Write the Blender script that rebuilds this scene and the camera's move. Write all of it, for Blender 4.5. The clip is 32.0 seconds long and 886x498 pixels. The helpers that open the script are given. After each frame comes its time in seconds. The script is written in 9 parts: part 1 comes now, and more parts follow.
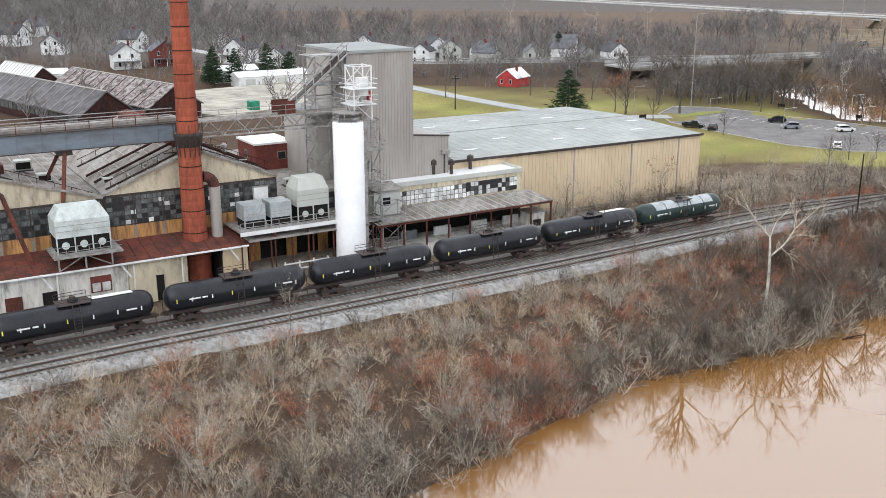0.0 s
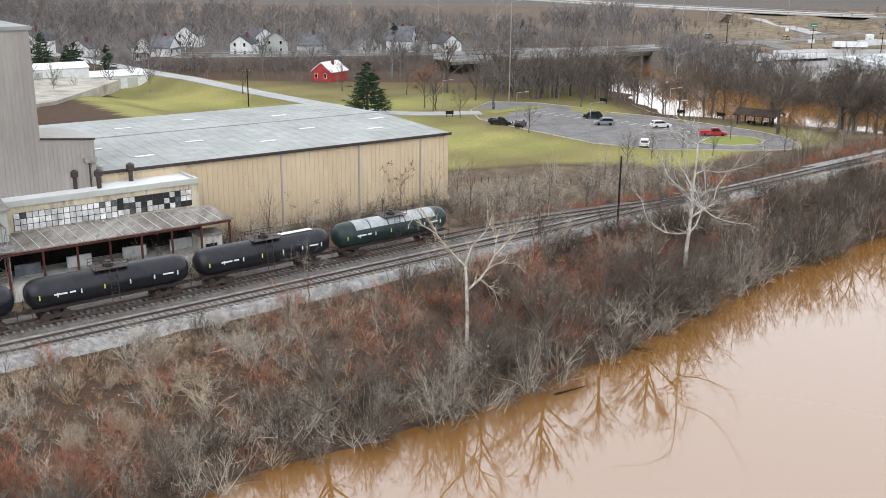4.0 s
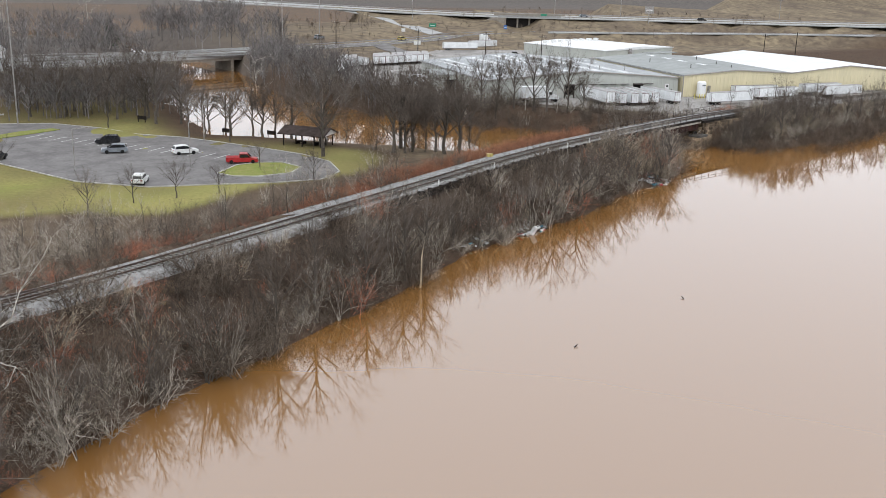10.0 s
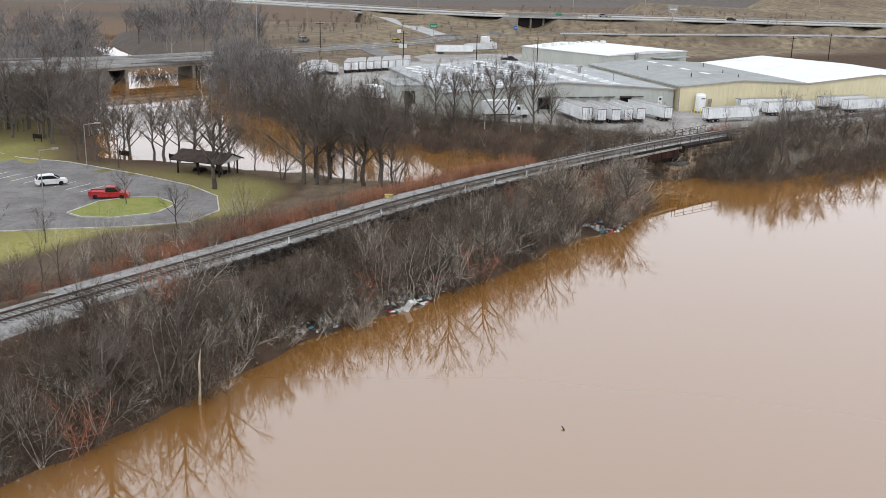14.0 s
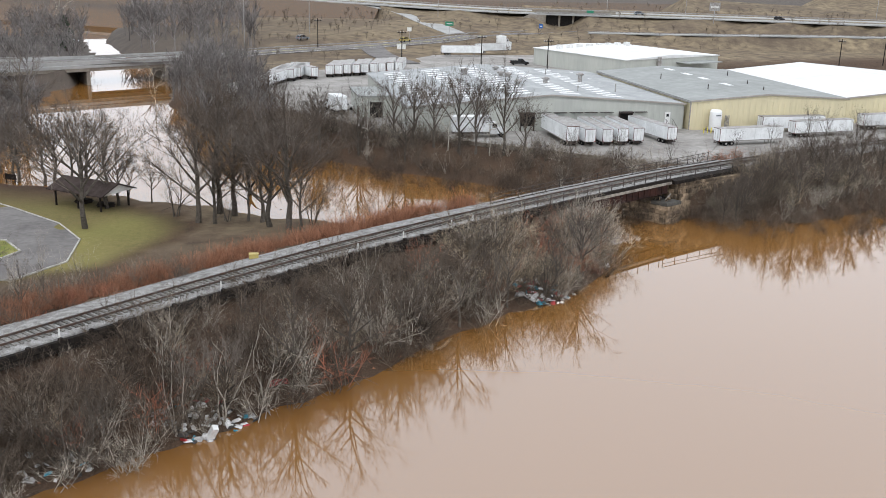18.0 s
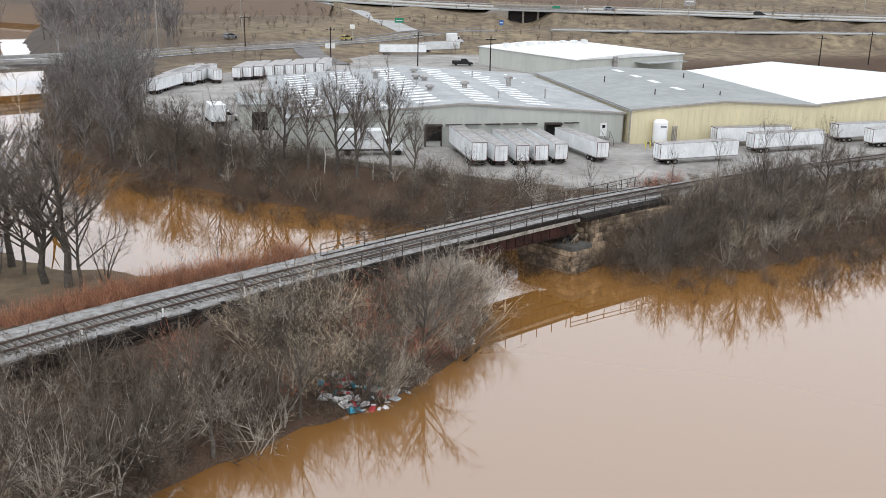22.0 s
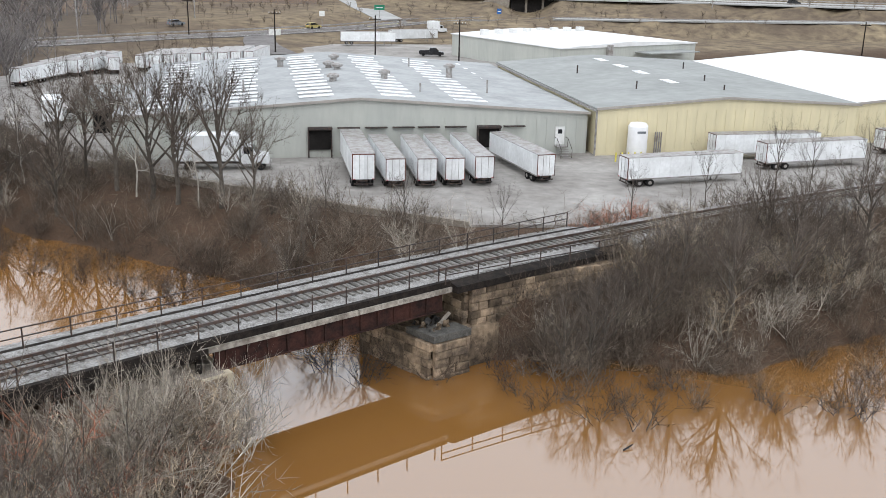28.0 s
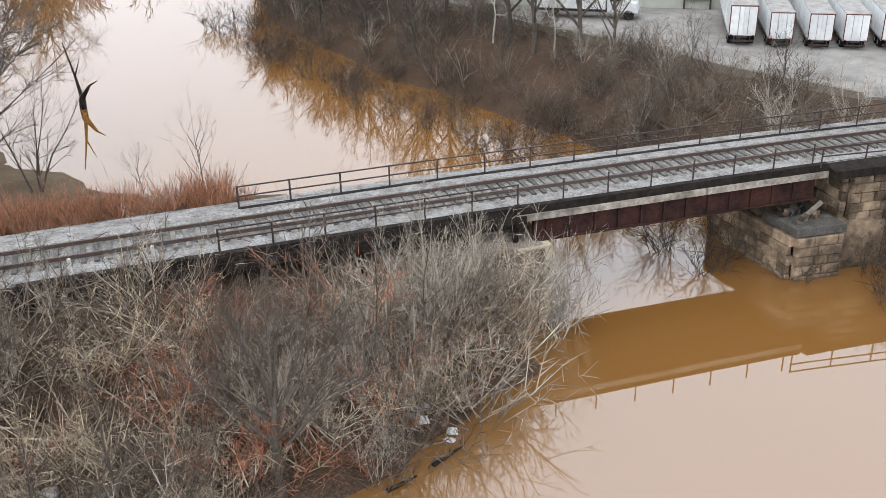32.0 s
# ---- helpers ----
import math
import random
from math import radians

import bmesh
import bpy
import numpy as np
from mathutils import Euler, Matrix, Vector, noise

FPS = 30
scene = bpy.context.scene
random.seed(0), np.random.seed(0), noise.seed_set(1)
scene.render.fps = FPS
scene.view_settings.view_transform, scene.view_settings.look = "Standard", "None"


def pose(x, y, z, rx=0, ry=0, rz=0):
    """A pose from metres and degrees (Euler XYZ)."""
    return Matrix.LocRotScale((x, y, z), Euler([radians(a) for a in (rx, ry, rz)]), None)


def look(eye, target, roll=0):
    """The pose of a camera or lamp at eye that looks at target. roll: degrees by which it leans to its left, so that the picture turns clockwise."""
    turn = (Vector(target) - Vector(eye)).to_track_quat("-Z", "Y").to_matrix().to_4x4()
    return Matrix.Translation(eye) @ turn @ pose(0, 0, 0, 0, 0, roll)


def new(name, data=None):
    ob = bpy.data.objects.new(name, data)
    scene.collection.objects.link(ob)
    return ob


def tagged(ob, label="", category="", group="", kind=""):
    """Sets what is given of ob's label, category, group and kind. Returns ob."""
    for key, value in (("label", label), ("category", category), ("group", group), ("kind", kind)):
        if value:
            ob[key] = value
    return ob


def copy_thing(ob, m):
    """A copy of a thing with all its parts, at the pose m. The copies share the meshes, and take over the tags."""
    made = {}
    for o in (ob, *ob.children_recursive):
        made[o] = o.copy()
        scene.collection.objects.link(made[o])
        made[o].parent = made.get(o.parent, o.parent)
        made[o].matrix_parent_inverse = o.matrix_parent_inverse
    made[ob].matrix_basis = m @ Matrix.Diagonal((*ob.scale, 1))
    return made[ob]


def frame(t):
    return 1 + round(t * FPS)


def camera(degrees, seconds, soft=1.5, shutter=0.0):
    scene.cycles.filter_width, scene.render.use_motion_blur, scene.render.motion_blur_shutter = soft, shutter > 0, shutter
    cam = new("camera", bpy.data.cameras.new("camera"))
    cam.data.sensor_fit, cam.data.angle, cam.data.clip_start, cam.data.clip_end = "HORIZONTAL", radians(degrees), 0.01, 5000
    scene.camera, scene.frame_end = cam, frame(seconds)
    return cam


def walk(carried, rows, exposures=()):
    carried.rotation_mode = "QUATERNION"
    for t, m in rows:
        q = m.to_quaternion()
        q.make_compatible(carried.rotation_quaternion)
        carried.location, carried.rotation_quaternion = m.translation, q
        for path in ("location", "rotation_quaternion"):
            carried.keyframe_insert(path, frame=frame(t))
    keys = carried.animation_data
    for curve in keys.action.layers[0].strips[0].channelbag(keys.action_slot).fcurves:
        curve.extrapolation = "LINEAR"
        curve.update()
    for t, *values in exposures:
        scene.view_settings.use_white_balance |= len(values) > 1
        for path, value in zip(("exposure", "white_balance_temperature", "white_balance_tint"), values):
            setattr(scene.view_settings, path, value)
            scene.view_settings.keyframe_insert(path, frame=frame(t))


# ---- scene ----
cam = camera(48.5, 32.0, soft=0.75)
PATH = [
    (0, (-1.147, -1.079, 40.318), (-1.308, 0.836, 39.764), -0.0),
    (0.5, (1.601, 2.318, 40.154), (1.471, 4.235, 39.599), -0.0),
    (1, (4.345, 5.638, 39.737), (4.25, 7.557, 39.181), 0.2),
    (1.5, (7.213, 9.097, 39.282), (7.139, 11.016, 38.726), 0.3),
    (2, (10.116, 12.668, 38.972), (10.052, 14.587, 38.415), 0.4),
    (2.5, (13.092, 16.168, 38.524), (13.041, 18.088, 37.967), 0.5),
    (3, (16.062, 19.38, 37.721), (16.044, 21.301, 37.163), 0.5),
    (3.5, (19.323, 22.413, 37.066), (19.342, 24.333, 36.507), 0.5),
    (5.5, (30.877, 34.15, 35.802), (31.005, 36.067, 35.247), 0.6),
    (6, (34.054, 37.254, 35.529), (34.224, 39.168, 34.972), 0.7),
    (6.5, (37.43, 40.545, 35.438), (37.644, 42.454, 34.88), 0.9),
    (7, (40.743, 43.746, 35.461), (40.997, 45.65, 34.903), 1.0),
    (7.5, (44.15, 46.944, 35.504), (44.432, 48.843, 34.944), 1.1),
    (8, (47.58, 49.932, 35.561), (47.877, 51.829, 35.001), 1.3),
    (8.5, (51.256, 52.813, 35.661), (51.58, 54.706, 35.101), 1.2),
    (8.7, (52.81, 54.026, 35.658), (53.2, 55.906, 35.097), 1.1),
    (9, (55.157, 55.9, 35.629), (55.675, 57.75, 35.073), 1.4),
    (9.5, (58.911, 58.86, 35.566), (59.534, 60.678, 35.014), 1.5),
    (10, (62.824, 61.823, 35.395), (63.462, 63.637, 34.844), 1.5),
    (10.5, (66.731, 64.836, 35.312), (67.368, 66.65, 34.761), 1.5),
    (11, (70.555, 67.858, 35.326), (71.188, 69.673, 34.774), 1.5),
    (11.5, (74.308, 70.808, 35.348), (74.933, 72.626, 34.796), 1.5),
    (12, (78.135, 73.692, 35.417), (78.749, 75.513, 34.864), 1.4),
    (12.5, (81.967, 76.663, 35.541), (82.57, 78.488, 34.986), 1.5),
    (13, (85.784, 79.694, 35.546), (86.375, 81.523, 34.989), 1.4),
    (13.5, (89.462, 82.917, 35.514), (90.039, 84.749, 34.957), 1.4),
    (14, (93.221, 86.252, 35.451), (93.762, 88.094, 34.893), 1.3),
    (14.5, (96.889, 89.568, 35.477), (97.38, 91.424, 34.918), 1.1),
    (16.5, (109.196, 102.026, 35.543), (109.623, 103.896, 34.974), 1.4),
    (17, (112.241, 105.261, 35.506), (112.669, 107.13, 34.936), 1.4),
    (17.5, (115.257, 108.457, 35.466), (115.686, 110.325, 34.895), 1.5),
    (18, (118.342, 111.724, 35.442), (118.771, 113.591, 34.87), 1.5),
    (18.5, (121.485, 115.182, 35.439), (121.919, 117.048, 34.865), 1.6),
    (19, (124.519, 118.572, 35.421), (124.957, 120.438, 34.848), 1.5),
    (19.5, (127.418, 121.904, 35.408), (127.86, 123.769, 34.835), 1.5),
    (20, (130.286, 125.222, 35.241), (130.729, 127.086, 34.669), 1.5),
    (20.5, (133.074, 128.475, 34.921), (133.516, 130.339, 34.348), 1.4),
    (21, (135.738, 131.579, 34.464), (136.178, 133.443, 33.889), 1.4),
    (21.5, (138.452, 134.755, 33.916), (138.89, 136.62, 33.341), 1.3),
    (22, (141.128, 137.984, 33.235), (141.563, 139.849, 32.66), 1.3),
    (22.5, (143.782, 141.31, 32.61), (144.216, 143.176, 32.036), 1.2),
    (23, (146.312, 144.58, 32.053), (146.743, 146.447, 31.478), 1.2),
    (23.5, (148.73, 147.889, 31.484), (149.161, 149.756, 30.909), 1.2),
    (24, (151.098, 151.181, 30.897), (151.527, 153.048, 30.322), 1.2),
    (24.5, (153.393, 154.247, 30.277), (153.821, 156.115, 29.703), 1.3),
    (25, (155.649, 157.368, 29.716), (156.074, 159.235, 29.141), 1.4),
    (25.5, (157.841, 160.413, 29.272), (158.264, 162.28, 28.695), 1.4),
    (27.5, (165.121, 172.415, 27.164), (165.535, 174.286, 26.589), 1.6),
    (28, (166.467, 175.062, 26.984), (166.83, 176.942, 26.408), 1.3),
    (28.5, (167.61, 177.543, 26.843), (167.911, 179.434, 26.266), 1.1),
    (29, (168.494, 179.698, 26.734), (168.721, 181.6, 26.156), 0.8),
    (29.5, (168.936, 181.393, 26.761), (169.013, 183.305, 26.181), 0.7),
    (30, (169.151, 181.863, 26.614), (169.152, 183.776, 26.03), 0.5),
    (30.5, (169.255, 181.824, 26.356), (169.208, 183.711, 25.693), 0.2),
    (31, (169.145, 181.873, 26.051), (169.022, 183.712, 25.274), -0.1),
    (31.5, (168.75, 182.2, 25.6), (168.527, 183.99, 24.732), -0.5),
    (32, (168.54, 182.06, 25.0), (168.164, 183.833, 24.155), -1.2),
]
walk(cam, [(t, look(*p)) for t, *p in PATH],
     exposures=[(0, 0.35), (3, 0.33), (6, 0.24), (8, 0.16), (9, 0.06), (14, -0.03), (17, 0.02), (23, 0.06), (28, 0.13), (32, 0.3)])

# ---- world and light: a bright overcast winter sky ----
world = bpy.data.worlds.new("overcast")
scene.world = world
world.use_nodes = True
_n, _l = world.node_tree.nodes, world.node_tree.links
_sky = _n.new("ShaderNodeTexSky")
_sky.sky_type, _sky.sun_disc = "NISHITA", False
_sky.sun_elevation, _sky.sun_rotation = radians(38), radians(200)
_hs = _n.new("ShaderNodeHueSaturation")
_hs.inputs["Saturation"].default_value = 0.12
_bg = _n["Background"]
_bg.inputs["Strength"].default_value = 0.15
_cloud = _n.new("ShaderNodeMix")
_cloud.data_type = "RGBA"
_cloud.inputs["Factor"].default_value = 0.8
_cloud.inputs["B"].default_value = (10.4, 11.0, 12.0, 1)
_l.new(_sky.outputs["Color"], _hs.inputs["Color"])
_l.new(_hs.outputs["Color"], _cloud.inputs["A"])
_l.new(_cloud.outputs["Result"], _bg.inputs["Color"])
sun_lamp = new("sun", bpy.data.lights.new("sun", "SUN"))
sun_lamp.data.energy, sun_lamp.data.angle, sun_lamp.data.color = 0.7, radians(50), (1.0, 0.97, 0.93)
sun_lamp.matrix_world = look((0, -60, 120), (40, 40, 0))


# ---- materials ----
def mat(name, col, rough=0.8, var=0.15, scale=1.0, metal=0.0, bump=0.0, bscale=None, col2=None, spec=0.5,
        rand=0.0, island=0.0, streak=None, fine=6.0, grime=0.0):
    """A surface with two scales of variation, optional second colour in patches, streaks and relief."""
    m = bpy.data.materials.new(name)
    m.use_nodes = True
    n, l = m.node_tree.nodes, m.node_tree.links
    b = n["Principled BSDF"]
    b.inputs["Roughness"].default_value, b.inputs["Metallic"].default_value = rough, metal
    b.inputs["Specular IOR Level"].default_value = spec if rough < 0.84 else min(spec, 0.1)
    tc = n.new("ShaderNodeNewGeometry")
    pos = tc.outputs["Position"]
    if streak:
        mp = n.new("ShaderNodeMapping")
        mp.inputs["Scale"].default_value = streak
        l.new(pos, mp.inputs["Vector"])
        pos = mp.outputs["Vector"]
    big = n.new("ShaderNodeTexNoise")
    big.inputs["Scale"].default_value, big.inputs["Detail"].default_value = scale, 6.0
    big.inputs["Roughness"].default_value = 0.62
    l.new(pos, big.inputs["Vector"])
    small = n.new("ShaderNodeTexNoise")
    small.inputs["Scale"].default_value, small.inputs["Detail"].default_value = scale * fine, 4.0
    l.new(pos, small.inputs["Vector"])
    c2 = col2 if col2 else tuple(c * 0.55 for c in col)
    ramp = n.new("ShaderNodeMapRange")
    ramp.inputs["From Min"].default_value, ramp.inputs["From Max"].default_value = 0.38, 0.66
    l.new(big.outputs["Fac"], ramp.inputs["Value"])
    mix = n.new("ShaderNodeMix")
    mix.data_type = "RGBA"
    mix.inputs["A"].default_value, mix.inputs["B"].default_value = (*col, 1), (*c2, 1)
    l.new(ramp.outputs["Result"], mix.inputs["Factor"])
    coloured = mix.outputs["Result"]
    if grime:
        dn = n.new("ShaderNodeTexNoise")
        dn.inputs["Scale"].default_value, dn.inputs["Detail"].default_value, dn.inputs["Roughness"].default_value = 1.1, 9.0, 0.75
        l.new(pos, dn.inputs["Vector"])
        dr = n.new("ShaderNodeMapRange")
        dr.inputs["From Min"].default_value, dr.inputs["From Max"].default_value, dr.inputs["To Max"].default_value = 0.5, 0.68, grime
        l.new(dn.outputs["Fac"], dr.inputs["Value"])
        gm = n.new("ShaderNodeMix")
        gm.data_type = "RGBA"
        gm.inputs["B"].default_value = (0.045, 0.036, 0.03, 1)
        l.new(dr.outputs["Result"], gm.inputs["Factor"])
        l.new(coloured, gm.inputs["A"])
        coloured = gm.outputs["Result"]
    hsv = n.new("ShaderNodeHueSaturation")
    l.new(coloured, hsv.inputs["Color"])
    v = n.new("ShaderNodeMapRange")
    v.inputs["To Min"].default_value, v.inputs["To Max"].default_value = 1 - var * 2, 1 + var * 2
    l.new(small.outputs["Fac"], v.inputs["Value"])
    val = v.outputs["Result"]
    for amount, node, out in ((rand, "ShaderNodeObjectInfo", "Random"), (island, "ShaderNodeNewGeometry", "Random Per Island")):
        if amount:
            o = n.new(node)
            mr = n.new("ShaderNodeMapRange")
            mr.inputs["To Min"].default_value, mr.inputs["To Max"].default_value = 1 - amount, 1 + amount
            l.new(o.outputs[out], mr.inputs["Value"])
            mu = n.new("ShaderNodeMath")
            mu.operation = "MULTIPLY"
            l.new(val, mu.inputs[0])
            l.new(mr.outputs["Result"], mu.inputs[1])
            val = mu.outputs["Value"]
    l.new(val, hsv.inputs["Value"])
    l.new(hsv.outputs["Color"], b.inputs["Base Color"])
    if bump:
        bn = n.new("ShaderNodeTexNoise")
        bn.inputs["Scale"].default_value, bn.inputs["Detail"].default_value = bscale or scale * 8, 5.0
        l.new(tc.outputs["Position"], bn.inputs["Vector"])
        bp = n.new("ShaderNodeBump")
        bp.inputs["Strength"].default_value, bp.inputs["Distance"].default_value = bump, 0.1
        l.new(bn.outputs["Fac"], bp.inputs["Height"])
        l.new(bp.outputs["Normal"], b.inputs["Normal"])
    return m


M = {}
M["gravel"] = mat("ballast gravel", (0.32, 0.315, 0.305), 0.95, 0.5, 1.2, bump=1.0, bscale=7, col2=(0.16, 0.15, 0.14), fine=7)
M["rail"] = mat("rail steel", (0.1, 0.085, 0.08), 0.45, 0.2, 2.0, metal=0.7, col2=(0.12, 0.07, 0.05))
M["sleeper"] = mat("weathered sleepers", (0.19, 0.18, 0.165), 0.95, 0.2, 3.0, rand=0.35, bump=0.3)
M["timber"] = mat("creosoted timber", (0.014, 0.012, 0.011), 0.9, 0.25, 2.0, bump=0.3, col2=(0.032, 0.026, 0.022))
M["girder"] = mat("rusted girder", (0.055, 0.025, 0.02), 0.85, 0.25, 1.2, col2=(0.02, 0.014, 0.013), bump=0.15)
M["concrete"] = mat("old concrete", (0.27, 0.245, 0.21), 0.9, 0.2, 0.9, bump=0.25, col2=(0.2, 0.17, 0.14))
M["stone"] = mat("stained sandstone", (0.3, 0.225, 0.155), 0.92, 0.35, 0.45, rand=0.5, bump=0.6, col2=(0.045, 0.037, 0.03), grime=0.9)
M["stainedconc"] = mat("blackened chipped concrete", (0.42, 0.39, 0.34), 0.92, 0.25, 0.8, bump=0.4, col2=(0.16, 0.14, 0.12), grime=0.9)
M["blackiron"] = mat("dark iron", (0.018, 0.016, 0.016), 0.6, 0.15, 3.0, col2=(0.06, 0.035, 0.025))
M["whitepost"] = mat("white painted post", (0.72, 0.72, 0.7), 0.6, 0.1, 3.0, col2=(0.55, 0.54, 0.5))
M["tank"] = mat("black tank paint", (0.008, 0.009, 0.012), 0.3, 0.15, 0.5, col2=(0.018, 0.018, 0.021), spec=0.3)
M["tank_green"] = mat("dark green tank paint", (0.018, 0.034, 0.032), 0.34, 0.15, 0.5, spec=0.3)
M["tank_grey"] = mat("faded grey tank paint", (0.36, 0.38, 0.38), 0.45, 0.15, 0.6, col2=(0.22, 0.24, 0.25))
M["whitepaint"] = mat("weathered white paint", (0.7, 0.7, 0.69), 0.55, 0.08, 0.7, col2=(0.56, 0.56, 0.54))
M["silo"] = mat("clean white silo paint", (0.82, 0.82, 0.83), 0.45, 0.04, 0.4, col2=(0.74, 0.74, 0.74))
M["yellowmark"] = mat("yellow reflector paint", (0.75, 0.66, 0.12), 0.5, 0.05, 2.0)
M["tan"] = mat("tan sheet siding", (0.6, 0.48, 0.325), 0.6, 0.08, 0.3, col2=(0.52, 0.41, 0.27), streak=(1, 1, 0.2))
M["tanroof"] = mat("grey metal roof", (0.34, 0.35, 0.335), 0.85, 0.12, 0.12, col2=(0.27, 0.28, 0.265), spec=0.15)
M["towergrey"] = mat("grey brown siding", (0.34, 0.315, 0.285), 0.65, 0.08, 0.4, col2=(0.285, 0.26, 0.235), streak=(1, 1, 0.2))
M["galv"] = mat("galvanised steel", (0.36, 0.355, 0.345), 0.5, 0.14, 1.5, metal=0.3, col2=(0.2, 0.17, 0.15))
M["brick"] = mat("red chimney brick", (0.31, 0.085, 0.048), 0.9, 0.2, 0.9, bump=0.35, bscale=7, col2=(0.2, 0.055, 0.036), streak=(1, 1, 0.25), rand=0.05, grime=0.3)
M["darkbrick"] = mat("dark red brick", (0.17, 0.05, 0.04), 0.9, 0.15, 1.5, col2=(0.11, 0.04, 0.035))
M["rust"] = mat("rusted roof sheet", (0.14, 0.045, 0.032), 0.85, 0.25, 0.8, col2=(0.06, 0.03, 0.026), streak=(1, 1, 0.6), grime=0.55)
M["ruststreak"] = mat("rust streaked wall", (0.5, 0.27, 0.1), 0.85, 0.2, 1.1, col2=(0.2, 0.1, 0.055), streak=(1, 1, 0.15), grime=0.6)
M["paleconc"] = mat("pale stained render", (0.56, 0.49, 0.36), 0.85, 0.12, 0.35, col2=(0.42, 0.36, 0.27), streak=(1, 1, 0.3), grime=0.55)
M["dirtywhite"] = mat("dirty white wall", (0.62, 0.61, 0.57), 0.8, 0.12, 0.5, col2=(0.46, 0.42, 0.36), streak=(1, 1, 0.25), grime=0.7)
M["oldroof"] = mat("weathered flat roof", (0.3, 0.28, 0.26), 0.9, 0.18, 0.4, col2=(0.17, 0.145, 0.125), streak=(1, 0.35, 1), grime=0.6)
M["whiteroof"] = mat("white membrane roof", (0.68, 0.68, 0.68), 0.6, 0.06, 0.15, col2=(0.58, 0.58, 0.57))
M["patchroof"] = mat("peeling patched roofing", (0.36, 0.33, 0.32), 0.9, 0.25, 0.7, col2=(0.08, 0.05, 0.046), streak=(1, 1, 2.2), grime=0.75)
M["bluegirder"] = mat("faded blue steel", (0.14, 0.17, 0.2), 0.6, 0.12, 0.6, col2=(0.1, 0.105, 0.115), streak=(0.4, 0.4, 1))
M["paneglass"] = mat("grimy window glass", (0.11, 0.12, 0.12), 0.25, 0.2, 2.0, rand=0.45, col2=(0.05, 0.053, 0.053))
M["panewhite"] = mat("whitened window glass", (0.66, 0.66, 0.64), 0.4, 0.15, 1.0, rand=0.3)
# broken panes: the unlit room behind is painted on as near-black
M["paneblack"] = mat("broken pane, interior shade in black", (0.012, 0.012, 0.013), 0.6, 0.1, 2.0)
# shade inside openings and recesses, put into a near-black colour
M["dark"] = mat("near-black interior shade", (0.02, 0.018, 0.017), 0.9, 0.1, 1.0)
M["lightgrey"] = mat("pale green grey siding", (0.44, 0.45, 0.41), 0.6, 0.06, 0.3, col2=(0.38, 0.39, 0.36), streak=(1, 1, 0.2))
M["yellowwall"] = mat("cream yellow siding", (0.63, 0.56, 0.37), 0.6, 0.06, 0.3, col2=(0.57, 0.51, 0.34), streak=(1, 1, 0.2))
M["whroof"] = mat("silver standing seam roof", (0.37, 0.38, 0.38), 0.85, 0.1, 0.2, col2=(0.29, 0.3, 0.3), spec=0.15)
M["greyroof"] = mat("grey warehouse roof", (0.31, 0.32, 0.31), 0.85, 0.1, 0.12, col2=(0.255, 0.265, 0.255), spec=0.15)
M["skylight"] = mat("white fibreglass skylight", (0.74, 0.75, 0.75), 0.4, 0.05, 1.0)
M["asphalt"] = mat("worn asphalt", (0.19, 0.18, 0.172), 0.9, 0.16, 0.25, bump=0.1, col2=(0.13, 0.12, 0.117))
M["yard"] = mat("worn concrete yard", (0.33, 0.315, 0.295), 0.9, 0.16, 0.16, bump=0.1, col2=(0.21, 0.195, 0.18))
M["roadm"] = mat("pale road concrete", (0.36, 0.36, 0.35), 0.85, 0.08, 0.1, col2=(0.29, 0.29, 0.28))
M["kerb"] = mat("kerb concrete", (0.5, 0.48, 0.44), 0.9, 0.1, 0.8)
M["trailer"] = mat("white trailer skin", (0.74, 0.755, 0.76), 0.45, 0.08, 0.5, col2=(0.6, 0.61, 0.61), rand=0.12)
M["tyre"] = mat("rubber", (0.02, 0.02, 0.02), 0.85, 0.1, 3.0)
M["carglass"] = mat("car glass", (0.015, 0.017, 0.02), 0.08, 0.0, 1.0)
M["red"] = mat("red paint", (0.45, 0.02, 0.025), 0.35, 0.08, 1.0)
M["barnred"] = mat("red barn boards", (0.42, 0.04, 0.04), 0.8, 0.1, 0.6)
M["blackpaint"] = mat("black car paint", (0.015, 0.016, 0.018), 0.25, 0.05, 1.0)
M["greypaint"] = mat("grey car paint", (0.22, 0.24, 0.26), 0.3, 0.05, 1.0)
M["greensign"] = mat("green sign", (0.01, 0.22, 0.12), 0.5, 0.03, 1.0)
M["bluesign"] = mat("blue sign", (0.02, 0.12, 0.4), 0.5, 0.03, 1.0)
M["shingle"] = mat("house roof shingles", (0.13, 0.13, 0.14), 0.9, 0.15, 0.6, rand=0.4)
M["syc"] = mat("white sycamore bark", (0.56, 0.53, 0.47), 0.85, 0.2, 1.6, col2=(0.24, 0.21, 0.17))
M["bark"] = mat("grey bark", (0.115, 0.1, 0.085), 0.95, 0.2, 3.0, col2=(0.07, 0.06, 0.05), rand=0.25)
M["palebark"] = mat("pale grey bark", (0.36, 0.33, 0.28), 0.95, 0.2, 2.5, col2=(0.2, 0.175, 0.145), rand=0.25)
M["twig"] = mat("bare grey twigs", (0.14, 0.118, 0.1), 0.95, 0.12, 0.2, col2=(0.072, 0.055, 0.043), rand=0.25, island=0.35, fine=3)
# twig colour lightened and greyed: distance haze is put into it
M["farwood"] = mat("distant bare woods, haze in colour", (0.2, 0.185, 0.178), 0.95, 0.12, 0.06, col2=(0.12, 0.105, 0.098), island=0.4, fine=3)
